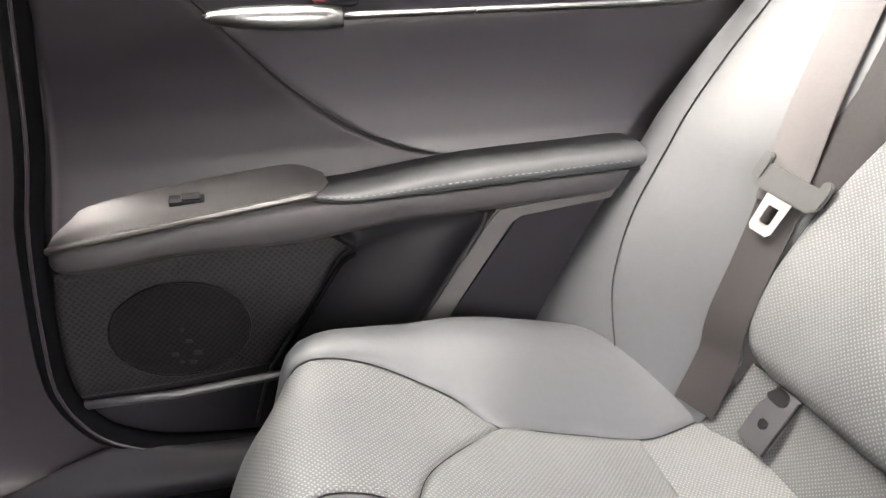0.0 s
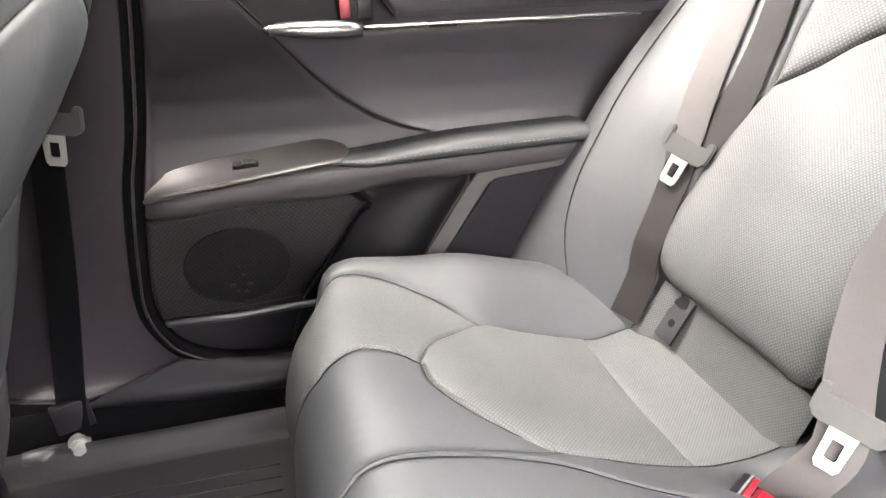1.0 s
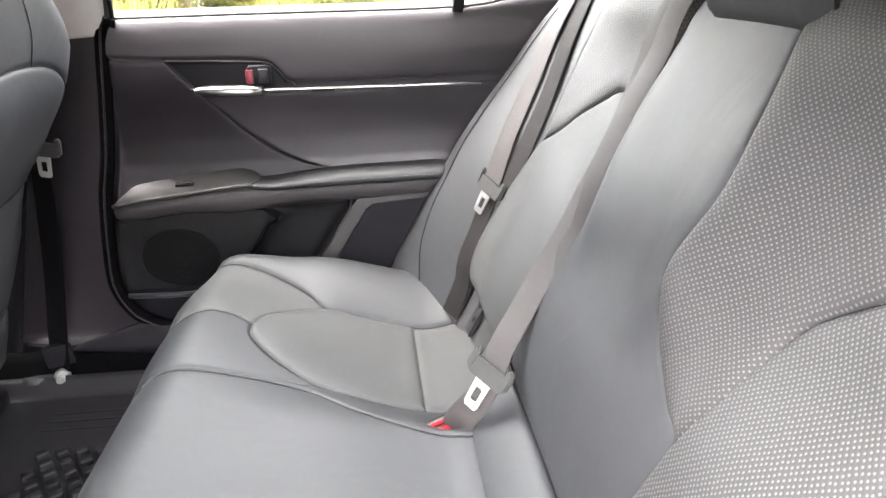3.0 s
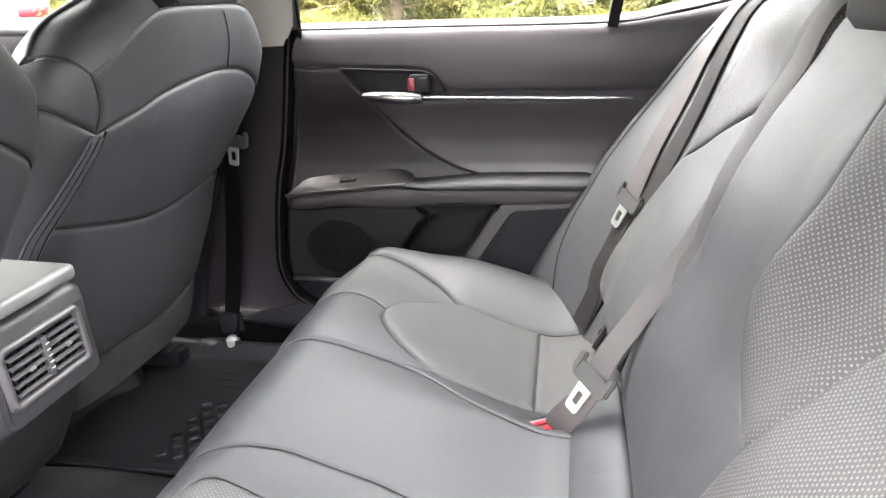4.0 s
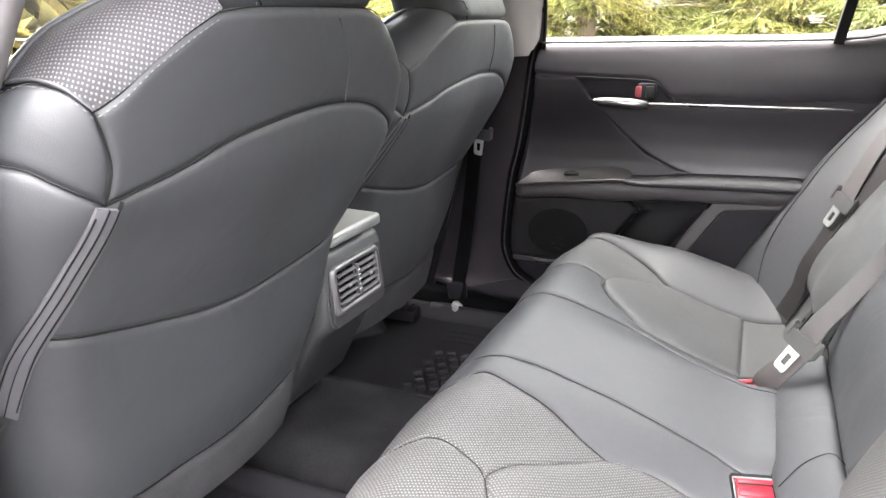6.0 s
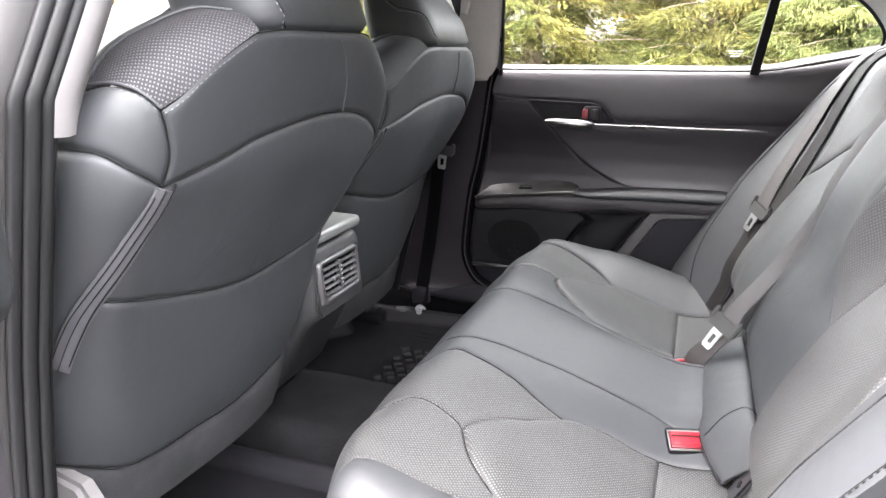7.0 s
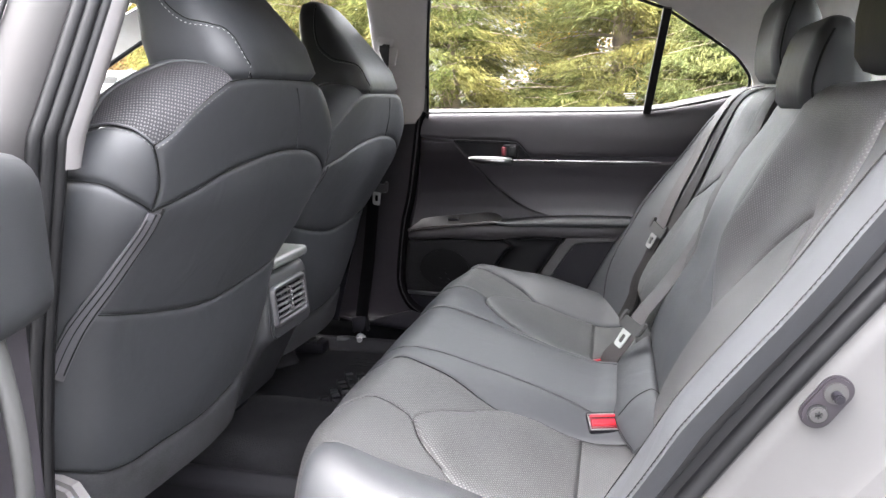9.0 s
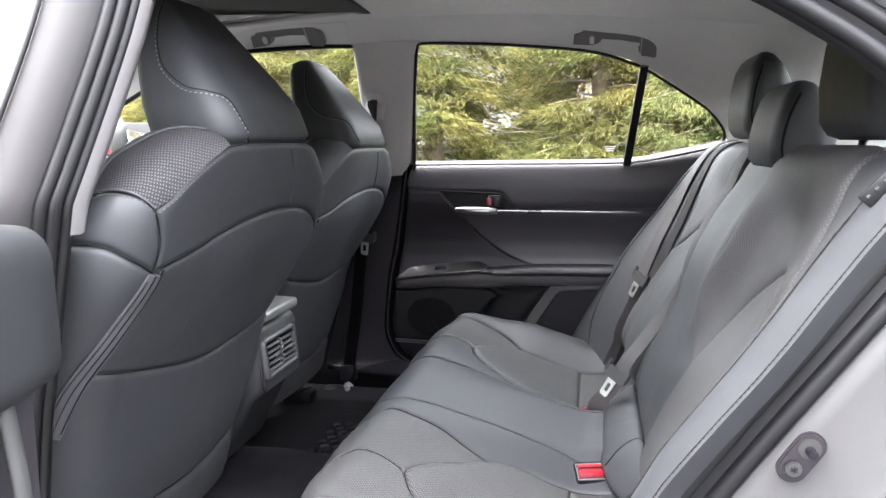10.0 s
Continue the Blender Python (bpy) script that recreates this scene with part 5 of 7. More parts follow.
def front_seat(label):
    ob = thing("car_seat", label, "car seat", (-0.5, SEAT_Y, 0.0), "front seats")
    zip_c = [(0.668, -0.232), (0.622, -0.242), (0.58, -0.254), (0.530, -0.270), (0.50, -0.277), (0.44, -0.285)]
    arch = [(0.668, -0.232), (0.687, -0.148), (0.705, -0.092), (0.715, -0.033), (0.723, 0.045), (0.7255, 0.10), (0.722, 0.158), (0.712, 0.197), (0.698, 0.226), (0.681, 0.254), (0.655, 0.30), (0.62, 0.42)]
    pocket = [(0.530, -0.270), (0.522, -0.235), (0.496, -0.13), (0.476, -0.03), (0.471, 0.06), (0.480, 0.17), (0.494, 0.24), (0.51, 0.32), (0.52, 0.42)]
    bottom = [(0.290, -0.46), (0.286, -0.30), (0.272, -0.236), (0.258, -0.205), (0.245, -0.14), (0.243, -0.06), (0.238, 0.045), (0.248, 0.16), (0.266, 0.25), (0.28, 0.32), (0.29, 0.42)]
    base = [(0.17, -0.46), (0.168, -0.236), (0.160, -0.1), (0.157, 0.1), (0.165, 0.25), (0.175, 0.42)]
    top = [(0.757, -0.248), (0.771, -0.226), (0.794, -0.199), (0.817, -0.163), (0.836, -0.128), (0.8405, -0.08), (0.841, 0.0), (0.841, 0.08), (0.839, 0.15), (0.832, 0.21), (0.82, 0.27), (0.80, 0.34), (0.78, 0.42)]
    corner = [(0.668, -0.232), (0.702, -0.230), (0.731, -0.238), (0.757, -0.248)]
    kw = dict(parent=ob, groove=0.0040, width=0.0050, side=-1)
    panel("mid_panel", seat_back, arch, join(pocket), zip_c[:4], None, LEATHER, label="smooth leatherette back panel", nu=60, nv=30, puff=0.006, edges=(1, 1, 1, 0), **kw)
    panel("map_pocket", seat_back, pocket, bottom, join(zip_c[3:], [(0.44, -0.285), (0.40, -0.31), (0.35, -0.37), (0.290, -0.46)]), None, LEATHER, label="leatherette map pocket", nu=60, nv=30, puff=0.010, edges=(1, 1, 1, 0), **kw)
    panel("base_panel", seat_back, bottom, base, None, None, DARK_CLOTH, label="dark felt lower panel", nu=50, nv=14, puff=0.004, edges=(1, 0, 0, 0), **kw)
    panel("upper_panel", seat_back, top, arch, corner[::-1], None, LEATHER, label="leatherette shoulder panel", nu=70, nv=26, puff=0.004, edges=(1, 1, 1, 0), **kw)
    sh = [(0.757, -0.248), (0.770, -0.259), (0.781, -0.272), (0.790, -0.298), (0.788, -0.325), (0.782, -0.36), (0.777, -0.42)]
    # the woven shoulder domes up from its seams to a ridge in front of them
    P = [(-0.213, -0.123, 0.839), (-0.223, -0.163, 0.817), (-0.234, -0.198, 0.793), (-0.246, -0.225, 0.771), (-0.258, -0.246, 0.757)]
    Q = [(-0.258, -0.246, 0.757), (-0.266, -0.254, 0.769), (-0.280, -0.260, 0.779), (-0.304, -0.265, 0.784), (-0.334, -0.268, 0.781)]
    R = [(-0.262, -0.104, 0.862), (-0.300, -0.126, 0.864), (-0.328, -0.165, 0.846), (-0.342, -0.217, 0.819), (-0.334, -0.268, 0.781)]
    S = [(-0.213, -0.123, 0.839), (-0.236, -0.112, 0.855), (-0.262, -0.104, 0.862)]
    P, Q, R, S = ([(x, SEAT_Y + y, z) for x, y, z in c] for c in (P, Q, R, S))
    gsh = coons(P, R, S, Q, 36, 26)
    a, b = warp(36)[:, None, None], warp(26)[None, :, None]
    gsh = gsh + np.array([0.45, -0.35, 0.80]) * 0.011 * 16 * a * (1 - a) * b * (1 - b)
    ua = np.concatenate([np.zeros((1, 26)), np.cumsum(np.linalg.norm(np.diff(gsh, axis=0), axis=2), axis=0)], 0)
    ub = np.concatenate([np.zeros((36, 1)), np.cumsum(np.linalg.norm(np.diff(gsh, axis=1), axis=2), axis=1)], 1)
    raw("shoulder_weave", gsh.reshape(-1, 3), grid_faces(36, 26), WEAVE_SHOULDER, ob, "dotted woven shoulder", uvs=np.stack([ua, ub], -1).reshape(-1, 2))
    tube("piping", spl(Q, 30), 0.0018, LEATHER, ob)
    F = [(-0.33, -0.10, 0.840), (-0.375, -0.13, 0.835), (-0.40, -0.17, 0.80), (-0.40, -0.22, 0.77), (-0.36, -0.266, 0.755)]
    sheet("shoulder_front", R, [(x, SEAT_Y + y, z) for x, y, z in F], mat=LEATHER, parent=ob, nu=24, nv=10, thick=0.004, crown=(-0.006, 0, 0.006))
    sidelow = [(0.722, -0.42), (0.722, -0.37), (0.719, -0.329), (0.712, -0.300), (0.696, -0.275), (0.668, -0.232)]
    panel("side_upper", seat_back, sh, sidelow[::-1], corner[::-1], None, LEATHER, nu=26, nv=24, puff=0.0, edges=(1, 1, 1, 0), **kw)
    panel("side_lower", seat_back, sidelow[::-1], join(zip_c), None, None, LEATHER, nu=26, nv=24, puff=0.006, edges=(1, 0, 0, 0), **kw)
    panel("side_foot", seat_back, [(0.722, -0.42), (0.58, -0.352), (0.44, -0.283), (0.35, -0.36), (0.2, -0.46)], [(0.70, -0.56), (0.6, -0.58), (0.435, -0.58), (0.33, -0.58), (0.2, -0.58)], None, None, LEATHER, nu=26, nv=10, groove=0.0, parent=ob, side=-1)
    for c in (arch, pocket, bottom, top[:5], top[4:10], corner, sh, sidelow):
        tube("seam", lie(seat_back, c, 60, 0.0016), 0.0009, SEAM, ob)
    tube("seam", lie(seat_back, [(0.727, 0.123), (0.77, 0.115), (0.808, 0.091), (0.830, 0.071)], 30, -0.0040), 0.0010, LEATHER, ob)
    for off, mt, wd in ((0.0, ZIP, 0.026), (-0.011, SEAM, 0.0016), (0.011, SEAM, 0.0016), (0.0, SEAM, 0.0012)):
        q = np.asarray(spl(zip_c, 50)) + (off * 0.5, off)
        n = normals_of(seat_back, q[:, 0], q[:, 1])
        t = np.gradient(lie(seat_back, q, 50), axis=0)
        band("zip" if wd > 0.01 else "zip_edge", lie(seat_back, q, 50, -0.004 if wd > 0.01 else -0.0055), np.cross(n, t), wd, 0.0022, mt, ob, "woven zip strip" if wd > 0.01 else "", n=50)
    stitches("stitching", lie(seat_back, np.asarray(spl(top[:5], 60)) + (-0.004, 0.004), 60, -0.001), THREAD, ob, 0.0035, 0.004, 0.0007)
    stitches("stitching", lie(seat_back, np.asarray(spl(sh, 60)) + (-0.005, 0.0), 60, -0.001), THREAD, ob, 0.0035, 0.004, 0.0007)
    # the front of the shell and the seat cushion
    secs = []
    for z, fx, w in ((0.10, -0.56, 0.22), (0.30, -0.57, 0.24), (0.5, -0.54, 0.25), (0.68, -0.46, 0.25), (0.78, -0.42, 0.20), (0.822, -0.39, 0.16), (0.836, -0.37, 0.12)):
        xr = float(np.interp(z, ZX[:, 0], ZX[:, 1])) - 0.03
        secs.append([((xr + fx) / 2 + a, SEAT_Y + b, max(z, 0.19)) if z < 0.7 else ((xr + fx) / 2 + a, SEAT_Y + 0.03 + b, z) for a, b in round_rect(abs(xr - fx) / 2, w, 0.05, 5)])
    rings("backrest_core", secs[:4], LEATHER, ob)
    rings("crest", secs[3:], LEATHER, ob, "leatherette top of the backrest")
    part("cushion", box((0.52, 0.50, 0.16), (-0.80, SEAT_Y, 0.26), (0, 5, 0), 0.05, 4), LEATHER, ob)
    # frame drawn as a solid box to the floor, blocking light under the seat
    part("seat_frame_block", box((0.46, 0.44, 0.19), (-0.85, SEAT_Y, 0.095), (0, 0, 0), 0.02), PLASTIC, ob)
    for sgn in (-1, 1):
        part("seat_rail", box((0.46, 0.035, 0.045), (-0.87, SEAT_Y + 0.19 * sgn, 0.035), (0, 0, 0), 0.006), PLASTIC, ob)
    # headrest
    secs = []
    for z, xr, xf, hw in ((0.832, -0.250, -0.345, 0.118), (0.837, -0.222, -0.362, 0.140), (0.855, -0.209, -0.378, 0.148), (0.90, -0.224, -0.392, 0.146), (0.95, -0.262, -0.402, 0.136), (1.0, -0.304, -0.410, 0.120), (1.04, -0.338, -0.412, 0.102), (1.065, -0.360, -0.408, 0.082), (1.076, -0.375, -0.398, 0.05)):
        secs.append([((xr + xf) / 2 + a, SEAT_Y + 0.045 + b, z) for a, b in round_rect((xr - xf) / 2, hw, min((xr - xf) / 2 * 0.85, 0.05), 7)])
    hr = rings("headrest", secs, LEATHER, ob, "tall black leatherette headrest")
    path = [(-0.224, -1.160, 0.836), (-0.223, -1.168, 0.850), (-0.224, -1.177, 0.87), (-0.227, -1.184, 0.893), (-0.243, -1.188, 0.912), (-0.262, -1.199, 0.919), (-0.298, -1.206, 0.928), (-0.334, -1.199, 0.956), (-0.349, -1.188, 0.99), (-0.356, -1.172, 1.026), (-0.366, -1.135, 1.065)]
    q = snap(spl(path, 90), hr, 0.0004)
    tube("seam", q, 0.0009, SEAM, hr)
    stitches("stitching", snap(q + (-0.002, 0.0, -0.006), hr, 0.0008), THREAD_SOFT, hr, 0.004, 0.004, 0.0008)
    for sgn in (-1, 1):
        tube("headrest_post", [(-0.30, SEAT_Y + 0.035 + 0.06 * sgn, 0.80), (-0.30, SEAT_Y + 0.035 + 0.06 * sgn, 0.85)], 0.006, CHROME, ob, sides=8)
    return ob


seat_l = front_seat("black leatherette driver seat seen from behind")
part("side_cover", wall_plate([(-0.72, 0.13), (-0.72, 0.27), (-0.60, 0.288), (-0.50, 0.284), (-0.44, 0.268), (-0.418, 0.235), (-0.42, 0.15)], 0.03, -1.376, 0.008), TRIM_PALE, seat_l, "pale grey plastic seat side cover")
seat_r = front_seat("black leatherette front passenger seat set further forward and lower")
seat_r.matrix_basis = Matrix.Translation((-0.5 - 0.087, SEAT_Y + 0.762, -0.017))
for o in seat_r.children:
    if o.name.startswith("shoulder_"):
        o.data = o.data.copy()
        o.data.materials[0] = LEATHER
        o["label"] = "leatherette shoulder"

# ---- centre console ----
console = thing("centre_console", "black centre console end with two air vents", "console", (-0.42, -0.73, 0.05))
secs = []
for x, z0, z1, w, r in ((-1.30, 0.05, 0.47, 0.105, 0.03), (-0.60, 0.05, 0.462, 0.105, 0.03), (-0.50, 0.14, 0.452, 0.105, 0.03), (-0.43, 0.272, 0.450, 0.104, 0.028), (-0.408, 0.292, 0.446, 0.100, 0.024), (-0.400, 0.300, 0.438, 0.093, 0.020)):
    secs.append([(x, -0.73 + a, (z0 + z1) / 2 + b) for a, b in round_rect(w, (z1 - z0) / 2, r, 5)])
CON = rings("body", secs, CONSOLE_FACE, console, "hard black console body")
part("face", slab(round_rect(0.094, 0.070, 0.018, 6), 0.012, pose(-0.402, -0.73, 0.372, 90, 0, 90) @ pose(0, 0, 0, -5, 0, 0), 0.004), CONSOLE_FACE, console, "dark grey vent face")
part("lower_skirt", box((0.16, 0.17, 0.26), (-0.655, -0.73, 0.16), (0, -8, 0), 0.02, 3), PLASTIC, console)
lid = part("lid", box((0.42, 0.172, 0.024), (-0.588, -0.748, 0.478), (0, 1.5, 0), 0.009, 4), GREY_LID, console, "smooth console lid, windscreen glare put into its pale grey")
# near-black block paints the shade in the gap below the lid
part("lid_gap_shade", box((0.30, 0.165, 0.02), (-0.59, -0.742, 0.456), (0, 0, 0), 0.003), SEAL_SOFT, console)
VY, VZ = -0.738, 0.374
VM = pose(-0.3935, VY, VZ, 90, 0, 90) @ pose(0, 0, 0, -5, 0, 0)


def on_vent(bm):
    bmesh.ops.transform(bm, matrix=VM, verts=bm.verts)
    return bm


loops = [[(a, b, c) for a, b in round_rect(hx, hy, r, 5)] for hx, hy, r, c in ((0.081, 0.046, 0.012, -0.002), (0.079, 0.044, 0.011, 0.006), (0.072, 0.037, 0.007, 0.007), (0.070, 0.0345, 0.005, 0.003), (0.069, 0.0335, 0.005, -0.007))]
rings("vent_surround", [[tuple(VM @ Vector(v)) for v in lp] for lp in loops], VENT_TRIM, console, "raised satin grey vent surround", cap=False)
for sx in (-1, 1):
    cx = 0.0365 * sx
    vent = part("air_vent", on_vent(box((0.062, 0.064, 0.004), (cx, 0, -0.0035))), SEAL_SOFT, console, "slatted air vent")
    for i in range(4):
        part("fin", on_vent(box((0.0018, 0.062, 0.004), (cx - 0.024 + 0.016 * i, 0, 0.0))), PLASTIC, vent, smooth=False)
    for i in range(5):
        part("slat", on_vent(box((0.060, 0.0026, 0.007), (cx, -0.0255 + 0.0127 * i, 0.0035), (24, 0, 0), 0.0008)), VENT_TRIM, vent)
    part("vent_tab", on_vent(box((0.010, 0.005, 0.005), (cx, 0, 0.0085), (0, 0, 0), 0.0012)), GREY_LID, vent)
wheel = part("vent_wheel", on_vent(box((0.0105, 0.060, 0.008), (0, 0, 0.0025), (0, 0, 0), 0.003, 3)), VENT_TRIM, console, "ribbed vent thumbwheel")
for i in range(5):
    part("wheel_mark", on_vent(box((0.007, 0.0018, 0.001), (0.0005 * i, -0.018 + 0.009 * i, 0.0068))), THREAD_PALE, wheel)


# ---- rubber mats ----
def mat_height(x, y, x0, x1, y0, y1, inner, far):
    d = np.minimum(x - x0, y1 - y if far else y - y0)
    e = y - y0 if far else y1 - y
    rim = 0.042 * (1 - step(0.0, 0.030, d)) - 0.004 * np.exp(-(((d - 0.05) / 0.012) ** 2))
    return 0.002 + np.maximum(rim, inner * (1 - step(0.004, 0.028, e)))


def rubber_mat(y0, y1, x0, x1, label, inner, far):
    ob = thing("floor_mat", label, "floor mat", ((x0 + x1) / 2, (y0 + y1) / 2, 0), "rubber mats")
    nx, ny = 70, 54
    x, y = np.meshgrid(np.linspace(x0, x1, nx), np.linspace(y0, y1, ny), indexing="ij")
    notch = 0.05 * np.exp(-(((y - (y1 - 0.16)) / 0.05) ** 2)) * step(x0 + 0.30, x0, x)
    z = mat_height(x, y, x0, x1, y0, y1, inner, far)
    xx = x + notch
    zz = np.maximum(z, floor_height(xx, y) + 0.006)
    tray = raw("tray", np.stack([xx, y, zz], -1).reshape(-1, 3), grid_faces(nx, ny), RUBBER_MAT, ob)
    tray.modifiers.new("thickness", "SOLIDIFY").thickness = 0.006
    cx, cy = (x0 + x1) / 2 + 0.12, (y0 + y1) / 2 - 0.055
    for i in range(5):
        for j in range(7):
            px, py = cx - 0.130 + 0.036 * i + 0.018 * (j % 2), cy - 0.125 + 0.030 * j
            if floor_height(px, py) > 0.0:
                continue
            bm = box((0.024, 0.021, 0.020), (px, py, 0.011), (0, 0, 30), 0.005, 3)
            part("peg", bm, RUBBER_MAT, ob)
    for j in range(3 if far else 5):
        yr = y1 - 0.09 - 0.028 * j if far else y0 + 0.10 + 0.05 * j
        xr = (x0 + 0.24, x1 - 0.05) if far else (x0 + 0.06, cx - 0.17)
        tube("rib", [(xr[0], yr, 0.006), (xr[1], yr, 0.006)], 0.0035, RUBBER_MAT, ob, sides=6)
    return ob


rubber_mat(-0.525, -0.065, -0.715, -0.145, "black moulded rubber mat with raised pegs and rim", 0.008, True)
rubber_mat(-1.37, -0.915, -0.715, -0.145, "black moulded rubber mat with a tall rim along the tunnel", 0.040, False)
for y in (-0.33,):
    st = thing("seat_track_cover", "black plastic cover on the front seat track", "track cover", (-0.60, y + 0.18, 0), "track covers")
    part("cover", box((0.10, 0.05, 0.035), (-0.63, y + 0.20, 0.03), (0, 0, 0), 0.006), PLASTIC, st)
    for i in range(3):
        part("cover_rib", box((0.006, 0.052, 0.006), (-0.655 + 0.025 * i, y + 0.20, 0.050)), SEAL, st)


# ---- grab handles ----
GRIP = surface("grey_grip_plastic", (0.10, 0.095, 0.093), 0.65, spread=0.08, grain=900, bump=0.2, depth=0.0003)
HANDLE = [(-0.112, -0.002), (-0.108, 0.024), (-0.084, 0.040), (-0.045, 0.046), (0.008, 0.038), (0.058, 0.026), (0.100, 0.012), (0.112, -0.004), (0.114, -0.040), (0.104, -0.046), (0.070, -0.038), (0.061, -0.026), (0.059, -0.006), (0.015, 0.004), (-0.036, 0.009), (-0.042, 0.0), (-0.060, -0.006)]


def grab(at, label, slope):
    """A broad roof handle lying on the leaning rail, hollow under its grip."""
    ob = thing("grab_handle", label, "grab handle", at, "grab handles")
    lean = Matrix(((1, 0, 0, 0), (0, -0.707, -0.707, 0), (0, 0.707, -0.707, 0), (0, 0, 0, 1)))
    m = Matrix.Translation(at) @ lean
    part("grip", slab([(x, (z + slope * x) * 1.3) for x, z in HANDLE[::-1]], 0.024, m, 0.006, 3), GRIP, ob)
    part("cap_line", slab([(x, (z + slope * x) * 1.3) for x, z in ((0.066, -0.030), (0.066, 0.018), (0.068, 0.018), (0.068, -0.030))][::-1], 0.002, m @ Matrix.Translation((0, 0, 0.0125))), PILLAR, ob)
    part("coat_hook", slab([(-0.062 + x, (0.012 + slope * -0.062 + z) * 1.3) for x, z in round_rect(0.006, 0.009, 0.005, 4)], 0.01, m @ Matrix.Translation((0, 0, 0.014)), 0.002), LINER, ob)
    return ob


grab((0.345, -0.166, 1.098), "grey plastic roof grab handle with a coat hook", 0.0)
grab((-0.575, -0.222, 1.142), "grey plastic roof grab handle over the front door", 0.18)


# ---- near side: opening, seals, body, open door ----
def near_y(z):
    """The side of the car at a height, on the near side."""
    return 2 * YC + np.where(np.asarray(z) < 0.77, 0.0, (np.asarray(z, float) - 0.77) * 0.38)


OPEN = [(-0.36, 0.10), (-0.20, 0.06), (0.05, 0.05), (0.22, 0.09), (0.30, 0.19), (0.37, 0.34), (0.44, 0.455), (0.515, 0.565), (0.585, 0.665), (0.645, 0.755), (0.668, 0.815), (0.660, 0.870), (0.625, 0.925), (0.56, 0.982), (0.46, 1.045), (0.32, 1.095), (0.13, 1.120), (-0.05, 1.132), (-0.25, 1.138)]
oc = spl(OPEN, 220)
t2 = np.gradient(oc, axis=0)
t2 /= np.linalg.norm(t2, axis=1, keepdims=True)
out2 = np.stack([t2[:, 1], -t2[:, 0]], 1)


def ring_at(off, dy):
    q = oc + out2 * off
    return np.stack([q[:, 0], near_y(q[:, 1]) + dy, q[:, 1]], 1)


body = thing("body_side", "silver painted door frame and rear quarter with a striker", "car body", (0.9, -1.47, -0.1), kind="structure")
strips = [ring_at(-0.008, -0.006), ring_at(-0.002, -0.020), ring_at(0.012, -0.024), ring_at(0.075, -0.030), ring_at(0.085, -0.036)]
raw("jamb", np.stack(strips, 1).reshape(-1, 3), grid_faces(220, 5), PAINT, body, "silver door jamb")
q = oc + out2 * 0.085
flare = []
for k in range(9):
    f = k / 8
    o = oc + out2 * (0.085 + 0.55 * f)
    o[:, 1] = np.clip(o[:, 1], -0.14, 1.20)
    o[:, 0] = np.clip(o[:, 0], -0.62, 1.35)
    dy = -0.036 - 0.075 * float(step(0, 0.35, f))
    lean = np.where(o[:, 1] < 0.77, 0.0, (o[:, 1] - 0.77) * 0.38)
    flare.append(np.stack([o[:, 0], 2 * YC + lean + dy, o[:, 1]], 1))
keep = slice(12, 175)
raw("quarter_panel", np.stack(flare, 1)[keep].reshape(-1, 3), grid_faces(163, 9), PAINT, body, "silver rear quarter panel")
tagged(tube("opening_seal", ring_at(-0.014, -0.005), 0.010, SEAL, sides=12), "black rubber seal round the open door frame", "door seal", kind="structure")
tagged(tube("opening_seal_lip", ring_at(-0.037, 0.010), 0.011, SEAL, sides=10), "inner lip of the door opening seal", "door seal", kind="structure")
tagged(raw("seal_carrier", np.stack([ring_at(-0.052, 0.03), ring_at(-0.046, 0.008), ring_at(-0.014, -0.008), ring_at(-0.002, -0.014)], 1).reshape(-1, 3), grid_faces(220, 4), SEAL), "black trim inside the door opening", "door seal", kind="structure")
hi = oc[:, 1] > 0.86
tagged(raw("upper_frame_seal", np.stack([ring_at(-0.006, -0.010), ring_at(0.004, -0.030), ring_at(0.030, -0.040), ring_at(0.046, -0.036)], 1)[hi].reshape(-1, 3), grid_faces(int(hi.sum()), 4), SEAL), "wide black seal along the top of the door frame", "door seal", kind="structure")
# striker
SM = Matrix.Translation((0.503, -1.470, 0.533)) @ pose(0, 0, 0, 0, 33, 0) @ pose(0, 0, 0, 90, 0, 0)


def striker(name, bm, mat, label=""):
    bmesh.ops.transform(bm, matrix=SM, verts=bm.verts)
    part(name, bm, mat, body, label)


striker("striker_plate", slab(round_rect(0.0145, 0.0285, 0.0142, 8), 0.006, Matrix.Translation((0, 0, 0.003)), 0.002), PILLAR_BLACK, "dark grey oval striker plate")
STRIKER = surface("worn_striker_steel", (0.0125, 0.0122, 0.0122), 0.5, metal=0.2, spread=0.15, bump=0.05)
striker("striker_rim", disc(0.0095, 0.002, (0, -0.013, 0.007), (0, 0, 0), 24, 0.0006), SEAL)
striker("striker_bolt", disc(0.0078, 0.003, (0, -0.013, 0.008), (0, 0, 0), 20, 0.001), STRIKER, "star-head striker screw")
for k in range(3):
    striker("screw_recess", box((0.007, 0.0016, 0.0012), (0, -0.013, 0.0096), (0, 0, 60 * k)), SEAL)
striker("striker_cup", disc(0.0105, 0.002, (0, 0.012, 0.0065), (0, 0, 0), 24, 0.0006), STRIKER, "round striker cup")
striker("striker_pin", disc(0.0048, 0.012, (0.001, 0.011, 0.012), (0, 0, 0), 16, 0.0015), PLASTIC, "striker pin")

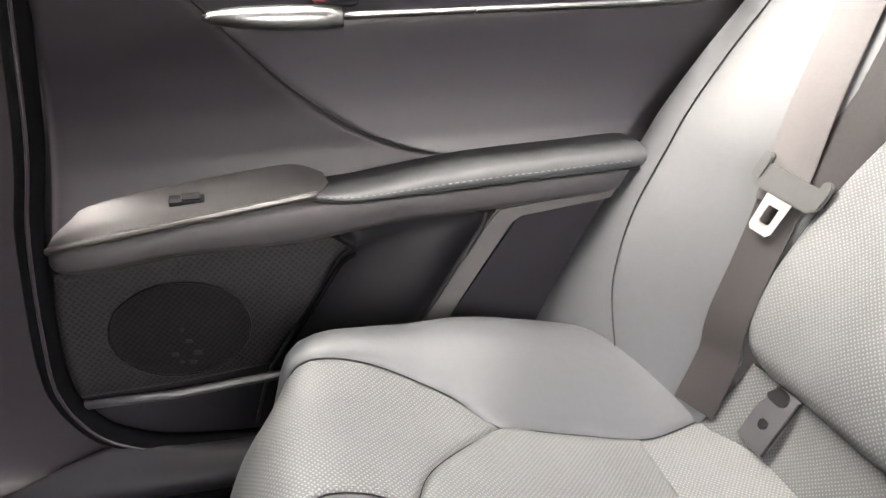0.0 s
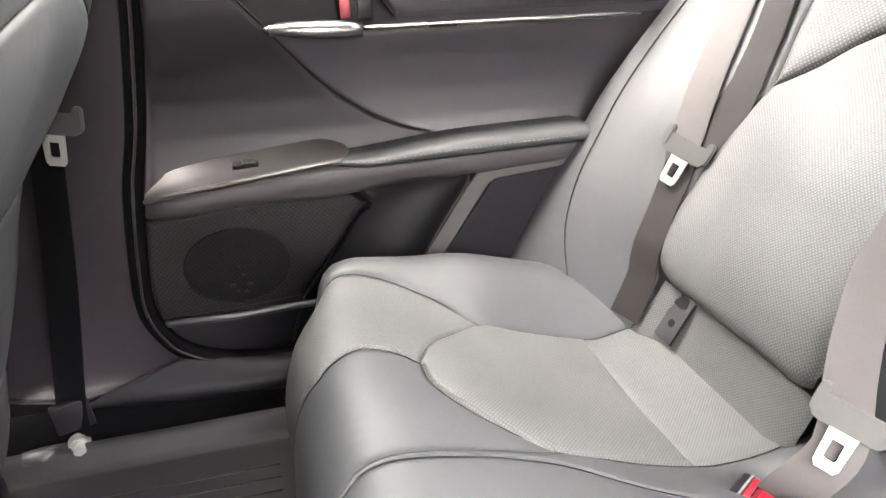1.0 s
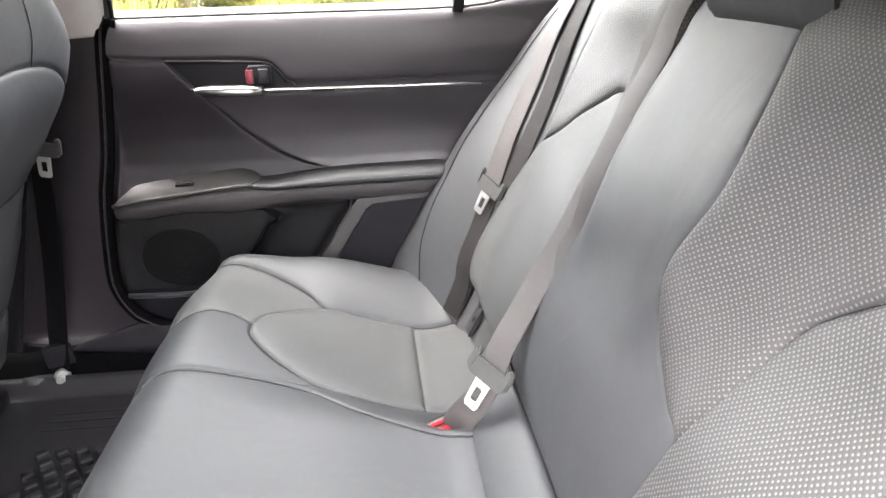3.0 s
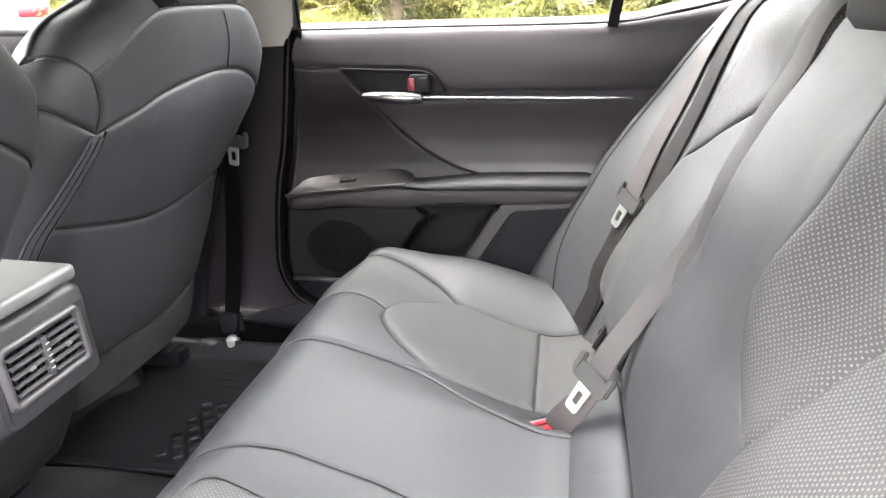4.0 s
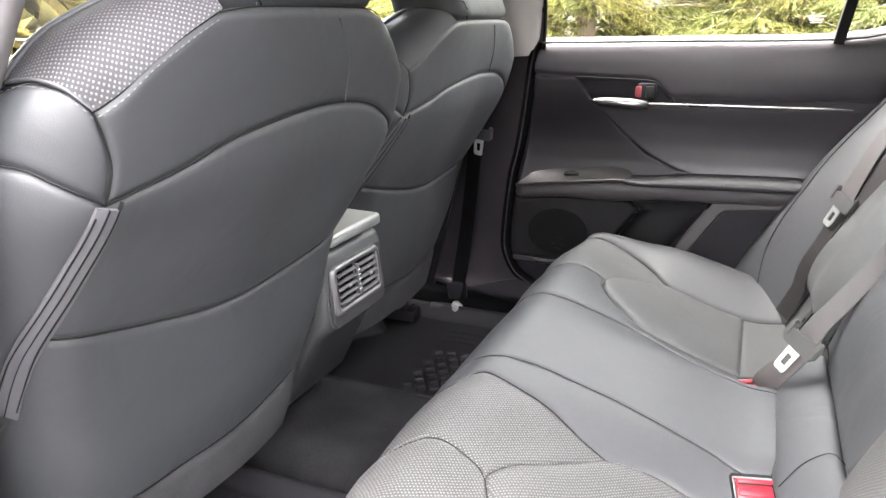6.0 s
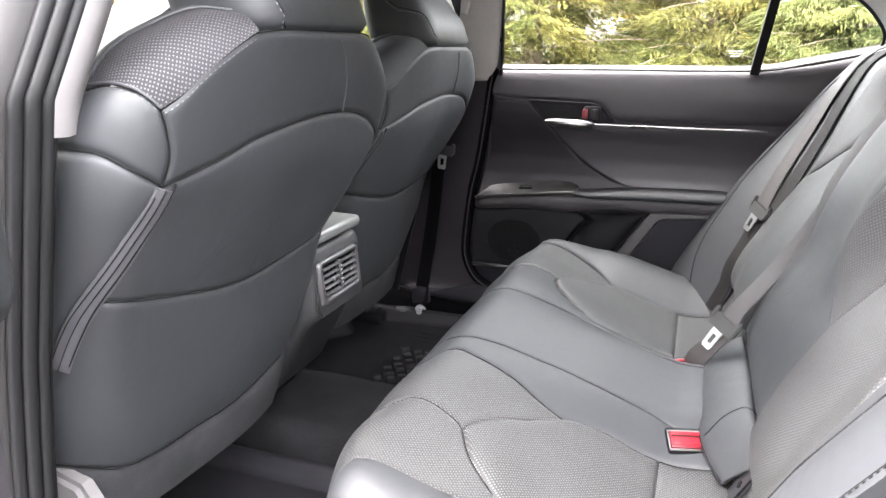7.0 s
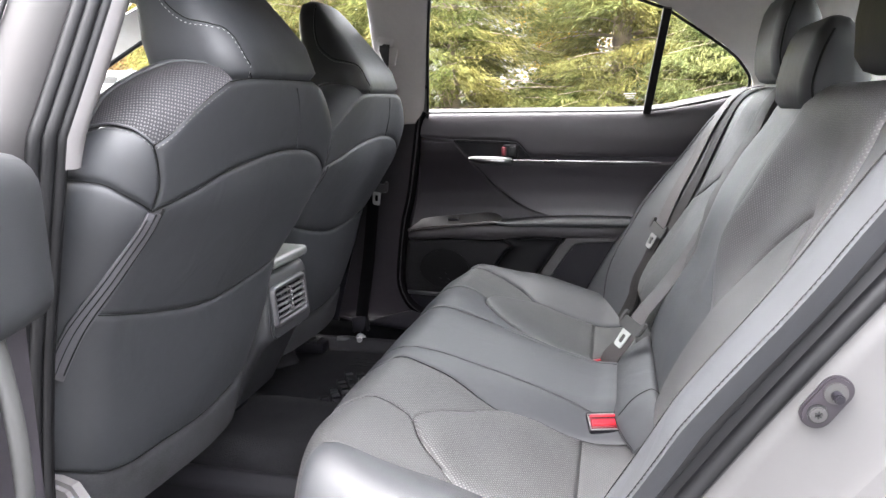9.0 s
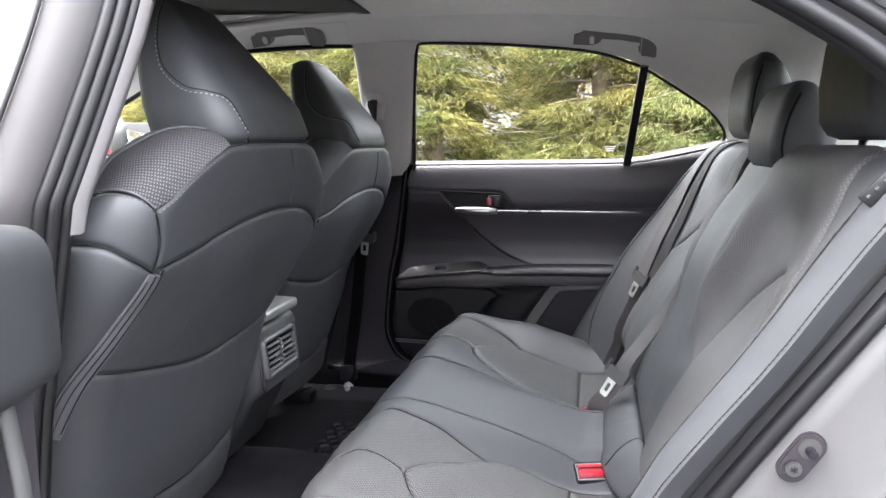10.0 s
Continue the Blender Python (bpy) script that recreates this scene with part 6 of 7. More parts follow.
# near B-pillar: inner trim, seals, painted outer face
nb = thing("pillar_near", "near centre pillar with stacked black seals", "pillar", (-0.38, -1.44, 0.0), kind="structure")
BP = [(-0.452, 0.0), (-0.447, 0.25), (-0.421, 0.45), (-0.394, 0.58), (-0.362, 0.72), (-0.333, 0.85), (-0.308, 0.98), (-0.298, 1.08), (-0.290, 1.135)]
bc = spl(BP, 60)


def bp(dx, dy):
    return np.stack([bc[:, 0] + dx, near_y(bc[:, 1]) + dy, bc[:, 1]], 1)


raw("outer_face", np.stack([bp(-0.075, -0.034), bp(-0.045, -0.036), bp(-0.006, -0.030), bp(0.0, -0.012)], 1).reshape(-1, 3), grid_faces(60, 4), JAMB, nb, "silver pillar face, the open door's shade in its colour")
for dx, dy, r in ((0.006, -0.012, 0.0085), (0.018, -0.003, 0.0085), (0.027, 0.007, 0.007)):
    tube("seal", bp(dx, dy), r, SEAL, nb, "ribbed black pillar seal", sides=10)
up = bc[:, 1] > 0.718
raw("inner_upper_trim", np.stack([bp(0.032, 0.004), bp(0.040, 0.020), bp(0.020, 0.055), bp(-0.06, 0.065), bp(-0.12, 0.05)], 1)[up].reshape(-1, 3), grid_faces(int(up.sum()), 5), TRIM_PALE, nb, "upper pillar trim, its grey darkened against the outdoor light")
raw("inner_lower_trim", np.stack([bp(0.032, 0.004), bp(0.030, 0.014), bp(0.0, 0.030), bp(-0.12, 0.03), bp(-0.25, 0.02)], 1)[~up].reshape(-1, 3), grid_faces(int((~up).sum()), 5), PLASTIC, nb, "black lower pillar trim")
tube("frame_seal", bp(-0.078, -0.037), 0.0035, SEAL, nb, "thin black seal on the pillar face", sides=8)
raw("seal_backing", np.stack([bp(-0.014, -0.004), bp(0.034, 0.012)], 1).reshape(-1, 3), grid_faces(60, 2), SEAL, nb)
tagged(part("sill_near", box((1.0, 0.10, 0.10), (0.0, -1.44, -0.005), (0, 0, 0), 0.02, 3), PLASTIC), "black sill trim under the open door", "sill", kind="structure")

# the open rear door, hinged on the pillar
od = thing("open_door", "rear door standing open, dark panel and tinted glass", "car door", (-0.33, -1.53, 0.0))
HINGE = Matrix.Translation((-0.285, -1.548, 0)) @ pose(0, 0, 0, 0, 0, -82)


def od_part(name, bm, mat, label="", parent=None, smooth=True):
    bmesh.ops.transform(bm, matrix=HINGE, verts=bm.verts)
    return part(name, bm, mat, parent or od, label, smooth)


def flat(outline, thick, y, bevel=0.0):
    return slab(outline, thick, Matrix.Translation((0, y, 0)) @ XZ, bevel)


od_part("door_shell", flat([(0.02, 0.0), (0.02, 0.30), (0.0, 0.74), (0.95, 0.78), (0.90, 0.5), (0.62, 0.1), (0.5, 0.0)], 0.05, -0.055, 0.01), PAINT, "silver outer door shell")
od_part("inner_panel", flat([(0.04, 0.06), (0.035, 0.30), (0.02, 0.70), (0.93, 0.72), (0.88, 0.5), (0.60, 0.12), (0.5, 0.06)], 0.05, -0.005, 0.015), SOFT_TRIM, "dark inner door panel")
secs = []
for x, hy, hz in ((0.028, 0.012, 0.045), (0.034, 0.030, 0.068), (0.05, 0.042, 0.082), (0.10, 0.046, 0.088), (0.45, 0.046, 0.09), (0.9, 0.04, 0.085)):
    secs.append([tuple(HINGE @ Vector((x, 0.022 + a, 0.682 + 0.02 * x + b))) for a, b in round_rect(hy, hz, hy * 0.85, 6)])
rings("shoulder_pad", secs, PAD, od, "soft dark door shoulder")
od_part("pull_cup", box((0.22, 0.05, 0.06), (0.30, 0.045, 0.42), (0, -6, 0), 0.02, 4), SOFT_TRIM, "soft armrest end")
tube("pull_strap", spl([HINGE @ Vector(v) for v in ((0.10, 0.035, 0.60), (0.115, 0.055, 0.52), (0.125, 0.06, 0.44), (0.14, 0.05, 0.40))], 24), 0.011, BELT_PLASTIC, od, "grey door pull", sides=10, squash=0.6)
gl = flat([(0.06, 0.77), (0.075, 0.90), (0.10, 1.06), (0.55, 1.06), (0.85, 0.95), (0.92, 0.79)], 0.004, -0.04)
ob = od_part("pane", gl, GLASS_DOOR, smooth=False)
ob.visible_shadow = False
fr = [(0.02, -0.05, 0.75), (0.045, -0.035, 0.90), (0.075, -0.01, 1.06), (0.12, 0.0, 1.10), (0.5, 0.0, 1.11), (0.8, -0.01, 1.0), (0.94, -0.03, 0.80)]
tube("window_frame", spl([HINGE @ Vector(v) for v in fr], 80), 0.018, PAINT, od, "silver door window frame", sides=10, squash=0.7)
tube("frame_seal", spl([HINGE @ Vector((v[0] + 0.03, v[1] + 0.012, v[2] - 0.02)) for v in fr[1:]], 80), 0.011, SEAL, od, sides=8)

# ---- front doors, glass and mirror ----
for nm, fn in (("far", list), ("near", mirrored)):
    fd = thing("front_door", "closed front door seen past the front seats", "car door", fn([(-1.1, 0.05, 0.0)])[0], "front doors")
    top = [(-0.41, 0.0, 0.755), (-0.8, 0.0, 0.765), (-1.3, 0.0, 0.775), (-1.8, 0.0, 0.78)]
    bot = [(-0.62, 0.04, 0.0), (-0.9, 0.04, 0.0), (-1.3, 0.04, 0.0), (-1.8, 0.04, 0.0)]
    sheet("trim", fn(top), fn(bot), mat=PLASTIC, parent=fd, nu=12, nv=20, thick=0.05, crown=(0, 0.02 if nm == "near" else -0.02, 0))
    tube("belt_rail", spl(fn([(-0.41, -0.012, 0.768), (-0.9, -0.012, 0.776), (-1.4, -0.012, 0.785), (-1.8, -0.012, 0.79)]), 30), 0.02, SOFT_TRIM, fd, sides=10)
    bm = bmesh.new()
    pts = fn([(-0.40, 0.0, 0.765), (-0.395, -0.13, 1.10), (-0.42, -0.145, 1.12), (-0.85, -0.15, 1.11), (-1.06, -0.14, 1.035), (-1.38, -0.09, 0.893), (-1.60, -0.03, 0.795), (-1.62, 0.0, 0.775)])
    bm.faces.new([bm.verts.new(p) for p in pts])
    pn = part("pane", bm, GLASS_DOOR if nm == "near" else GLASS, fd, smooth=False)
    pn.visible_shadow = False
    tube("frame_seal", spl(fn([(-0.395, -0.004, 0.77), (-0.400, -0.07, 0.93), (-0.398, -0.13, 1.09), (-0.43, -0.150, 1.118), (-0.85, -0.155, 1.105), (-1.06, -0.145, 1.030), (-1.38, -0.095, 0.889), (-1.60, -0.035, 0.79)]), 80), 0.007, SEAL, fd, sides=8)
mirror = thing("door_mirror", "grey exterior mirror on the far front door", "mirror", (-1.42, 0.25, 0.79))
secs = []
for k, s in ((0.0, 0.35), (0.25, 0.8), (0.6, 1.0), (0.9, 0.98), (1.0, 0.93)):
    secs.append([(-1.50 + 0.11 * k, 0.255 + a, 0.858 + b) for a, b in round_rect(0.135 * s, 0.068 * s, 0.05 * s, 6)])
rings("shell", secs, BELT_PLASTIC, mirror, "grey mirror shell")
MIRROR = surface("mirror_glass", (0.42, 0.44, 0.44), 0.03, metal=1.0, spread=0.02, bump=0.0, rough_spread=0.01)
part("mirror_glass", slab(round_rect(0.116, 0.054, 0.04, 6), 0.004, pose(-1.386, 0.255, 0.858, 90, 0, 90) @ pose(0, 0, 0, -16, 4, 0), 0.001), MIRROR, mirror, "mirror glass reflecting the sky")
part("mirror_foot", box((0.06, 0.12, 0.03), (-1.44, 0.10, 0.80), (0, 0, 0), 0.01), PLASTIC, mirror)

# ---- outside ----
ASPHALT = surface("asphalt", (0.065, 0.063, 0.062), 0.9, spread=0.3, scale=0.8, grain=90, bump=0.6, depth=0.006)
GZ = -0.33
nx = 60
gx, gy = np.meshgrid(np.r_[-400, -120, np.linspace(-40, 40, nx - 4), 120, 400], np.r_[-400, -120, np.linspace(-40, 40, nx - 4), 120, 400], indexing="ij")
gz = GZ + 0.30 * step(3.5, 8.0, gy) + 0.03 * np.sin(gx * 1.3) * np.sin(gy * 1.1)
GRASS = surface("autumn_grass", (0.070, 0.066, 0.032), 0.9, spread=0.5, scale=1.5, grain=60, bump=0.8, depth=0.02)
ground = raw("ground", np.stack([gx, gy, gz], -1).reshape(-1, 3), grid_faces(nx, nx), ASPHALT)
ground.data.materials.append(GRASS)
for p in ground.data.polygons:
    if p.center.y > 3.2 or p.center.x < -9:
        p.material_index = 1
tagged(ground, "asphalt beside the car with a grass verge beyond", "ground", kind="structure")


def foliage(name, base, spread, trans=0.35):
    m = bpy.data.materials.new(name)
    nt, p = links(m)
    geo = nt.nodes.new("ShaderNodeNewGeometry")
    ramp = nt.nodes.new("ShaderNodeValToRGB")
    e = ramp.color_ramp.elements
    e[0].color = (*[c * (1 - spread) for c in base], 1)
    e[1].color = (*[min(1, c * (1 + spread)) for c in base], 1)
    nt.links.new(geo.outputs["Random Per Island"], ramp.inputs[0])
    big = node(nt, "ShaderNodeTexNoise", Scale=1.1, Detail=2.0)
    nt.links.new(coords(nt), big.inputs["Vector"])
    hue = nt.nodes.new("ShaderNodeMixRGB")
    hue.blend_type = "MULTIPLY"
    hue.inputs[0].default_value = 0.7
    r2 = nt.nodes.new("ShaderNodeValToRGB")
    r2.color_ramp.elements[0].color, r2.color_ramp.elements[1].color = (0.55, 0.7, 0.5, 1), (1.25, 1.1, 0.8, 1)
    r2.color_ramp.elements[0].position, r2.color_ramp.elements[1].position = 0.35, 0.65
    nt.links.new(big.outputs[0], r2.inputs[0])
    nt.links.new(ramp.outputs[0], hue.inputs[1])
    nt.links.new(r2.outputs[0], hue.inputs[2])
    nt.links.new(hue.outputs[0], p.inputs["Base Color"])
    p.inputs["Roughness"].default_value = 0.9
    p.inputs["Specular IOR Level"].default_value = 0.05
    tl = nt.nodes.new("ShaderNodeBsdfTranslucent")
    nt.links.new(hue.outputs[0], tl.inputs[0])
    mx = nt.nodes.new("ShaderNodeMixShader")
    mx.inputs[0].default_value = trans
    nt.links.new(p.outputs[0], mx.inputs[1])
    nt.links.new(tl.outputs[0], mx.inputs[2])
    nt.links.new(mx.outputs[0], nt.nodes["Material Output"].inputs[0])
    return m


NEEDLE = foliage("spruce_needles", (0.158, 0.155, 0.066), 0.45, 0.5)
NEEDLE_BLUE = foliage("spruce_needles_blue", (0.134, 0.152, 0.076), 0.45, 0.5)
LEAF_YELLOW = foliage("yellow_leaves", (0.26, 0.17, 0.035), 0.5)
LEAF_GRASS = foliage("tall_grass", (0.17, 0.163, 0.06), 0.5)
BRUSH = foliage("brown_brush", (0.15, 0.095, 0.05), 0.6)
FAR_LEAF = foliage("far_woods_leaves", (0.20, 0.165, 0.08), 0.5)
BARK = surface("bark", (0.20, 0.155, 0.115), 0.9, spread=0.4, scale=5, grain=40, bump=0.9, depth=0.01)


def sprigs(name, at, way, length, width, mat, parent=None, label="", rng=None):
    """Many small bent needle tufts or leaves: each three crossed slender blades."""
    n = len(at)
    way = way / np.maximum(np.linalg.norm(way, axis=1, keepdims=True), 1e-9)
    ref = rng.normal(size=(n, 3))
    a = np.cross(way, ref)
    a /= np.maximum(np.linalg.norm(a, axis=1, keepdims=True), 1e-9)
    b = np.cross(way, a)
    L, W = length[:, None], width[:, None]
    tip = at + way * L - np.array([0, 0, 0.12]) * L
    mid = at + way * L * 0.5
    v = np.stack([at, mid + a * W, tip, mid - a * W, mid + b * W * 0.8, mid - b * W * 0.8], 1).reshape(-1, 3)
    k = np.arange(n) * 6
    quads = np.concatenate([np.stack([k, k + 1, k + 2, k + 3], 1), np.stack([k, k + 4, k + 2, k + 5], 1)])
    me = bpy.data.meshes.new(name)
    me.vertices.add(len(v))
    me.vertices.foreach_set("co", v.astype(np.float32).ravel())
    me.loops.add(quads.size)
    me.loops.foreach_set("vertex_index", quads.astype(np.int32).ravel())
    me.polygons.add(len(quads))
    me.polygons.foreach_set("loop_start", (np.arange(len(quads)) * 4).astype(np.int32))
    me.update(calc_edges=True)
    me.materials.append(mat)
    return link(name, me, parent, label)


def spruce(x, y, h, spread, seed, mat, dense=1.0, label="spruce with drooping grey-green boughs"):
    rng = np.random.default_rng(seed)
    z0 = GZ + 0.28
    ob = thing("spruce_tree", label, "tree", (x, y, z0), "spruces")
    tube("trunk", [(x, y, z0 - 0.1), (x + 0.03, y, z0 + h * 0.3), (x, y + 0.02, z0 + h * 0.65), (x, y, z0 + h)], [0.17, 0.13, 0.07, 0.01], BARK, ob, sides=10)
    limb_v, limb_f, at, way, ln, wd = [], [], [], [], [], []
    z = z0 + 0.15
    while z < z0 + h * 0.97:
        t = (z - z0) / h
        low = z < z0 + 3.2
        for k in range(int(rng.integers(6, 9) if low else 5)):
            az = rng.uniform(0, 2 * np.pi)
            r = spread * (1 - t) ** 0.8 * rng.uniform(0.65, 1.1)
            d = np.array([np.cos(az), np.sin(az), 0])
            side = np.array([-d[1], d[0], 0])
            base = np.array([x, y, z])
            m = 9
            s = np.linspace(0, 1, m)
            droop = rng.uniform(0.10, 0.34)
            pts = base + d * (r * s)[:, None] + np.array([0, 0, 1]) * (0.12 * r * np.sin(s * 2.0) - droop * r * s**2 + 0.10 * r * s**4)[:, None] + side * (0.1 * r * rng.normal() * s**2)[:, None]
            bi = len(limb_v)
            for i in range(m):
                rr = 0.016 * (1 - s[i]) + 0.003
                for w in range(3):
                    limb_v.append(pts[i] + rr * (math.cos(w * 2.094) * side + math.sin(w * 2.094) * np.array([0, 0, 1])))
            for i in range(m - 1):
                for w in range(3):
                    limb_f.append((bi + 3 * i + w, bi + 3 * i + (w + 1) % 3, bi + 3 * i + 3 + (w + 1) % 3, bi + 3 * i + 3 + w))
            n = int((420 if low else 45) * r * dense)
            q = rng.uniform(0.12, 1, n) ** 0.7
            p = np.stack([np.interp(q, s, pts[:, c]) for c in range(3)], 1)
            lat = rng.normal(size=n) * 0.20 * r * (0.3 + 0.7 * np.sin(q * 2.6))
            p = p + side * lat[:, None] + np.array([0, 0, -1]) * (np.abs(lat) * 0.35 + rng.exponential(0.05, n))[:, None]
            at.append(p)
            w_ = d * rng.uniform(0.3, 1, (n, 1)) + side * (np.sign(lat) * rng.uniform(0.2, 1.0, n))[:, None] + np.array([0, 0, 1]) * rng.uniform(-0.9, 0.25, (n, 1))
            way.append(w_)
            ln.append(rng.uniform(0.06, 0.15, n) * (1 if low else 1.8))
            wd.append(rng.uniform(0.004, 0.010, n) * (1 if low else 2.2))
        z += rng.uniform(0.13, 0.22) if low else rng.uniform(0.3, 0.45)
    raw("boughs", limb_v, limb_f, BARK, ob, "thin drooping branches")
    cr = sprigs("crown", np.concatenate(at), np.concatenate(way), np.concatenate(ln), np.concatenate(wd), mat, ob, "crown of grey-green needle tufts", rng)
    cr["kind"] = "stuff"
    return ob


spruce(-2.2, 8.6, 8.5, 1.9, 3, NEEDLE)
spruce(0.3, 9.4, 9.0, 2.0, 5, NEEDLE)
spruce(2.1, 8.3, 8.0, 1.8, 8, NEEDLE_BLUE)
spruce(4.2, 9.0, 8.5, 2.0, 11, NEEDLE_BLUE)
spruce(-4.6, 9.3, 8.5, 1.9, 14, NEEDLE)
spruce(-7.2, 10.2, 9.0, 2.0, 17, NEEDLE, 0.7)
spruce(6.8, 9.6, 9.0, 2.0, 19, NEEDLE, 0.7)
# two spruces out of view, added to darken the side glass's reflection
spruce(-4.9, -8.3, 5.5, 2.0, 23, NEEDLE_BLUE, 1.0, "unseen spruce, added for the side glass to mirror in place of sky")
spruce(-7.6, -7.4, 5.5, 2.0, 29, NEEDLE, 1.0, "unseen spruce, added for the side glass to mirror in place of sky")


def shrub(x, y, h, w, seed, mat, label, leaf=0.07, n=2600, name="shrub"):
    rng = np.random.default_rng(seed)
    z0 = GZ + 0.28
    ob = thing(name, label, "shrub", (x, y, z0), "shrubs")
    at, way, sv, sf = [], [], [], []
    for k in range(16):
        az, lean = rng.uniform(0, 6.28), rng.uniform(0.1, 0.5)
        top = np.array([x + w * lean * math.cos(az), y + w * lean * math.sin(az), z0 + h * rng.uniform(0.6, 1)])
        s = np.linspace(0, 1, 6)[:, None]
        pts = np.array([x, y, z0]) * (1 - s) + top * s + np.array([0, 0, 0.1]) * np.sin(s * 3)
        b = len(sv)
        for i in range(6):
            for c in range(3):
                sv.append(pts[i] + 0.008 * (1.2 - i / 6) * np.array([math.cos(c * 2.09), math.sin(c * 2.09), 0]))
        for i in range(5):
            for c in range(3):
                sf.append((b + 3 * i + c, b + 3 * i + (c + 1) % 3, b + 3 * i + 3 + (c + 1) % 3, b + 3 * i + 3 + c))
        m = n // 16
        q = rng.uniform(0.2, 1, m)
        p = np.stack([np.interp(q, s[:, 0], pts[:, c]) for c in range(3)], 1) + rng.normal(size=(m, 3)) * w * 0.13
        at.append(p)
        way.append(rng.normal(size=(m, 3)) + np.array([0, 0, 0.2]))
    raw("stems", sv, sf, BARK, ob)
    at, way = np.concatenate(at), np.concatenate(way)
    cr = sprigs("crown", at, way, rng.uniform(0.6, 1.2, len(at)) * leaf, rng.uniform(0.25, 0.4, len(at)) * leaf, mat, ob, "", rng)
    cr["kind"] = "stuff"
    return ob


shrub(-0.55, 11.2, 3.3, 2.2, 31, LEAF_YELLOW, "yellow autumn shrub behind the spruces", 0.08, 5000)
shrub(1.0, 11.6, 2.8, 1.8, 33, LEAF_YELLOW, "yellow autumn shrub behind the spruces", 0.08, 3000)
shrub(-9.5, 11.5, 2.6, 3.0, 35, BRUSH, "brown autumn brush along the verge", 0.10, 5000)
shrub(-12.5, 13.5, 3.0, 3.5, 37, BRUSH, "brown autumn brush along the verge", 0.10, 5000)
shrub(-6.0, 8.0, 1.0, 1.3, 39, LEAF_YELLOW, "low yellow shrub on the verge", 0.05, 2000)
# tall verge grass
rng = np.random.default_rng(77)
n = 26000
gxy = np.stack([rng.uniform(-8, 8, n), 4.2 + 3.6 * rng.uniform(0, 1, n) ** 0.8], 1)
gat = np.stack([gxy[:, 0], gxy[:, 1], GZ + 0.30 * step(3.5, 8.0, gxy[:, 1]) - 0.01], 1)
grass = sprigs("verge_grass", gat, np.stack([rng.normal(0, 0.3, n), rng.normal(0, 0.3, n), np.ones(n)], 1), rng.uniform(0.25, 0.75, n) * (0.7 + 0.5 * np.sin(gxy[:, 0] * 2.1) ** 2), rng.uniform(0.008, 0.018, n), LEAF_GRASS, rng=rng)
tagged(grass, "tall yellow-green grass on the verge", "grass", kind="stuff")

# a pale house far behind the trees
house = thing("house", "pale house behind the trees", "house", (-1.5, 19.0, GZ))
SIDING = surface("pale_siding", (0.16, 0.155, 0.14), 0.8, spread=0.08, grain=60, bump=0.2)
part("wall", box((9.0, 5.0, 5.2), (-1.5, 21.5, GZ + 2.6), (0, 0, 0), 0.03), SIDING, house, "pale horizontal siding", smooth=False)
for i in range(20):
    part("siding_board", box((9.02, 0.03, 0.20), (-1.5, 18.99, GZ + 0.6 + 0.22 * i), (4, 0, 0)), SIDING, house, smooth=False)
part("roof", slab([(-3.2, 0), (3.2, 0), (0, 2.2)], 9.6, Matrix.Translation((-1.5, 21.5, GZ + 5.2)) @ pose(0, 0, 0, 90, 0, 90)), ASPHALT, house, smooth=False)
for px in (-3.6, -1.0):
    w = part("window", box((1.0, 0.06, 1.2), (px, 18.96, GZ + 2.0), (0, 0, 0), 0.01), PLASTIC, house, smooth=False)
    part("window_frame", box((1.2, 0.04, 0.09), (px, 18.93, GZ + 2.64)), SIDING, w, smooth=False)
BLUE = surface("blue_sheet", (0.05, 0.12, 0.55), 0.5, spread=0.2, bump=0.0)
tarp = thing("blue_sign", "small blue sheet among the branches", "sign", (0.60, 10.6, 1.3))
part("sheet", box((0.42, 0.03, 0.22), (0.72, 10.6, 1.55), (0, 4, 0), 0.01), BLUE, tarp)
tube("post", [(0.72, 10.62, GZ), (0.72, 10.62, 1.5)], 0.02, STEEL, tarp, sides=8)

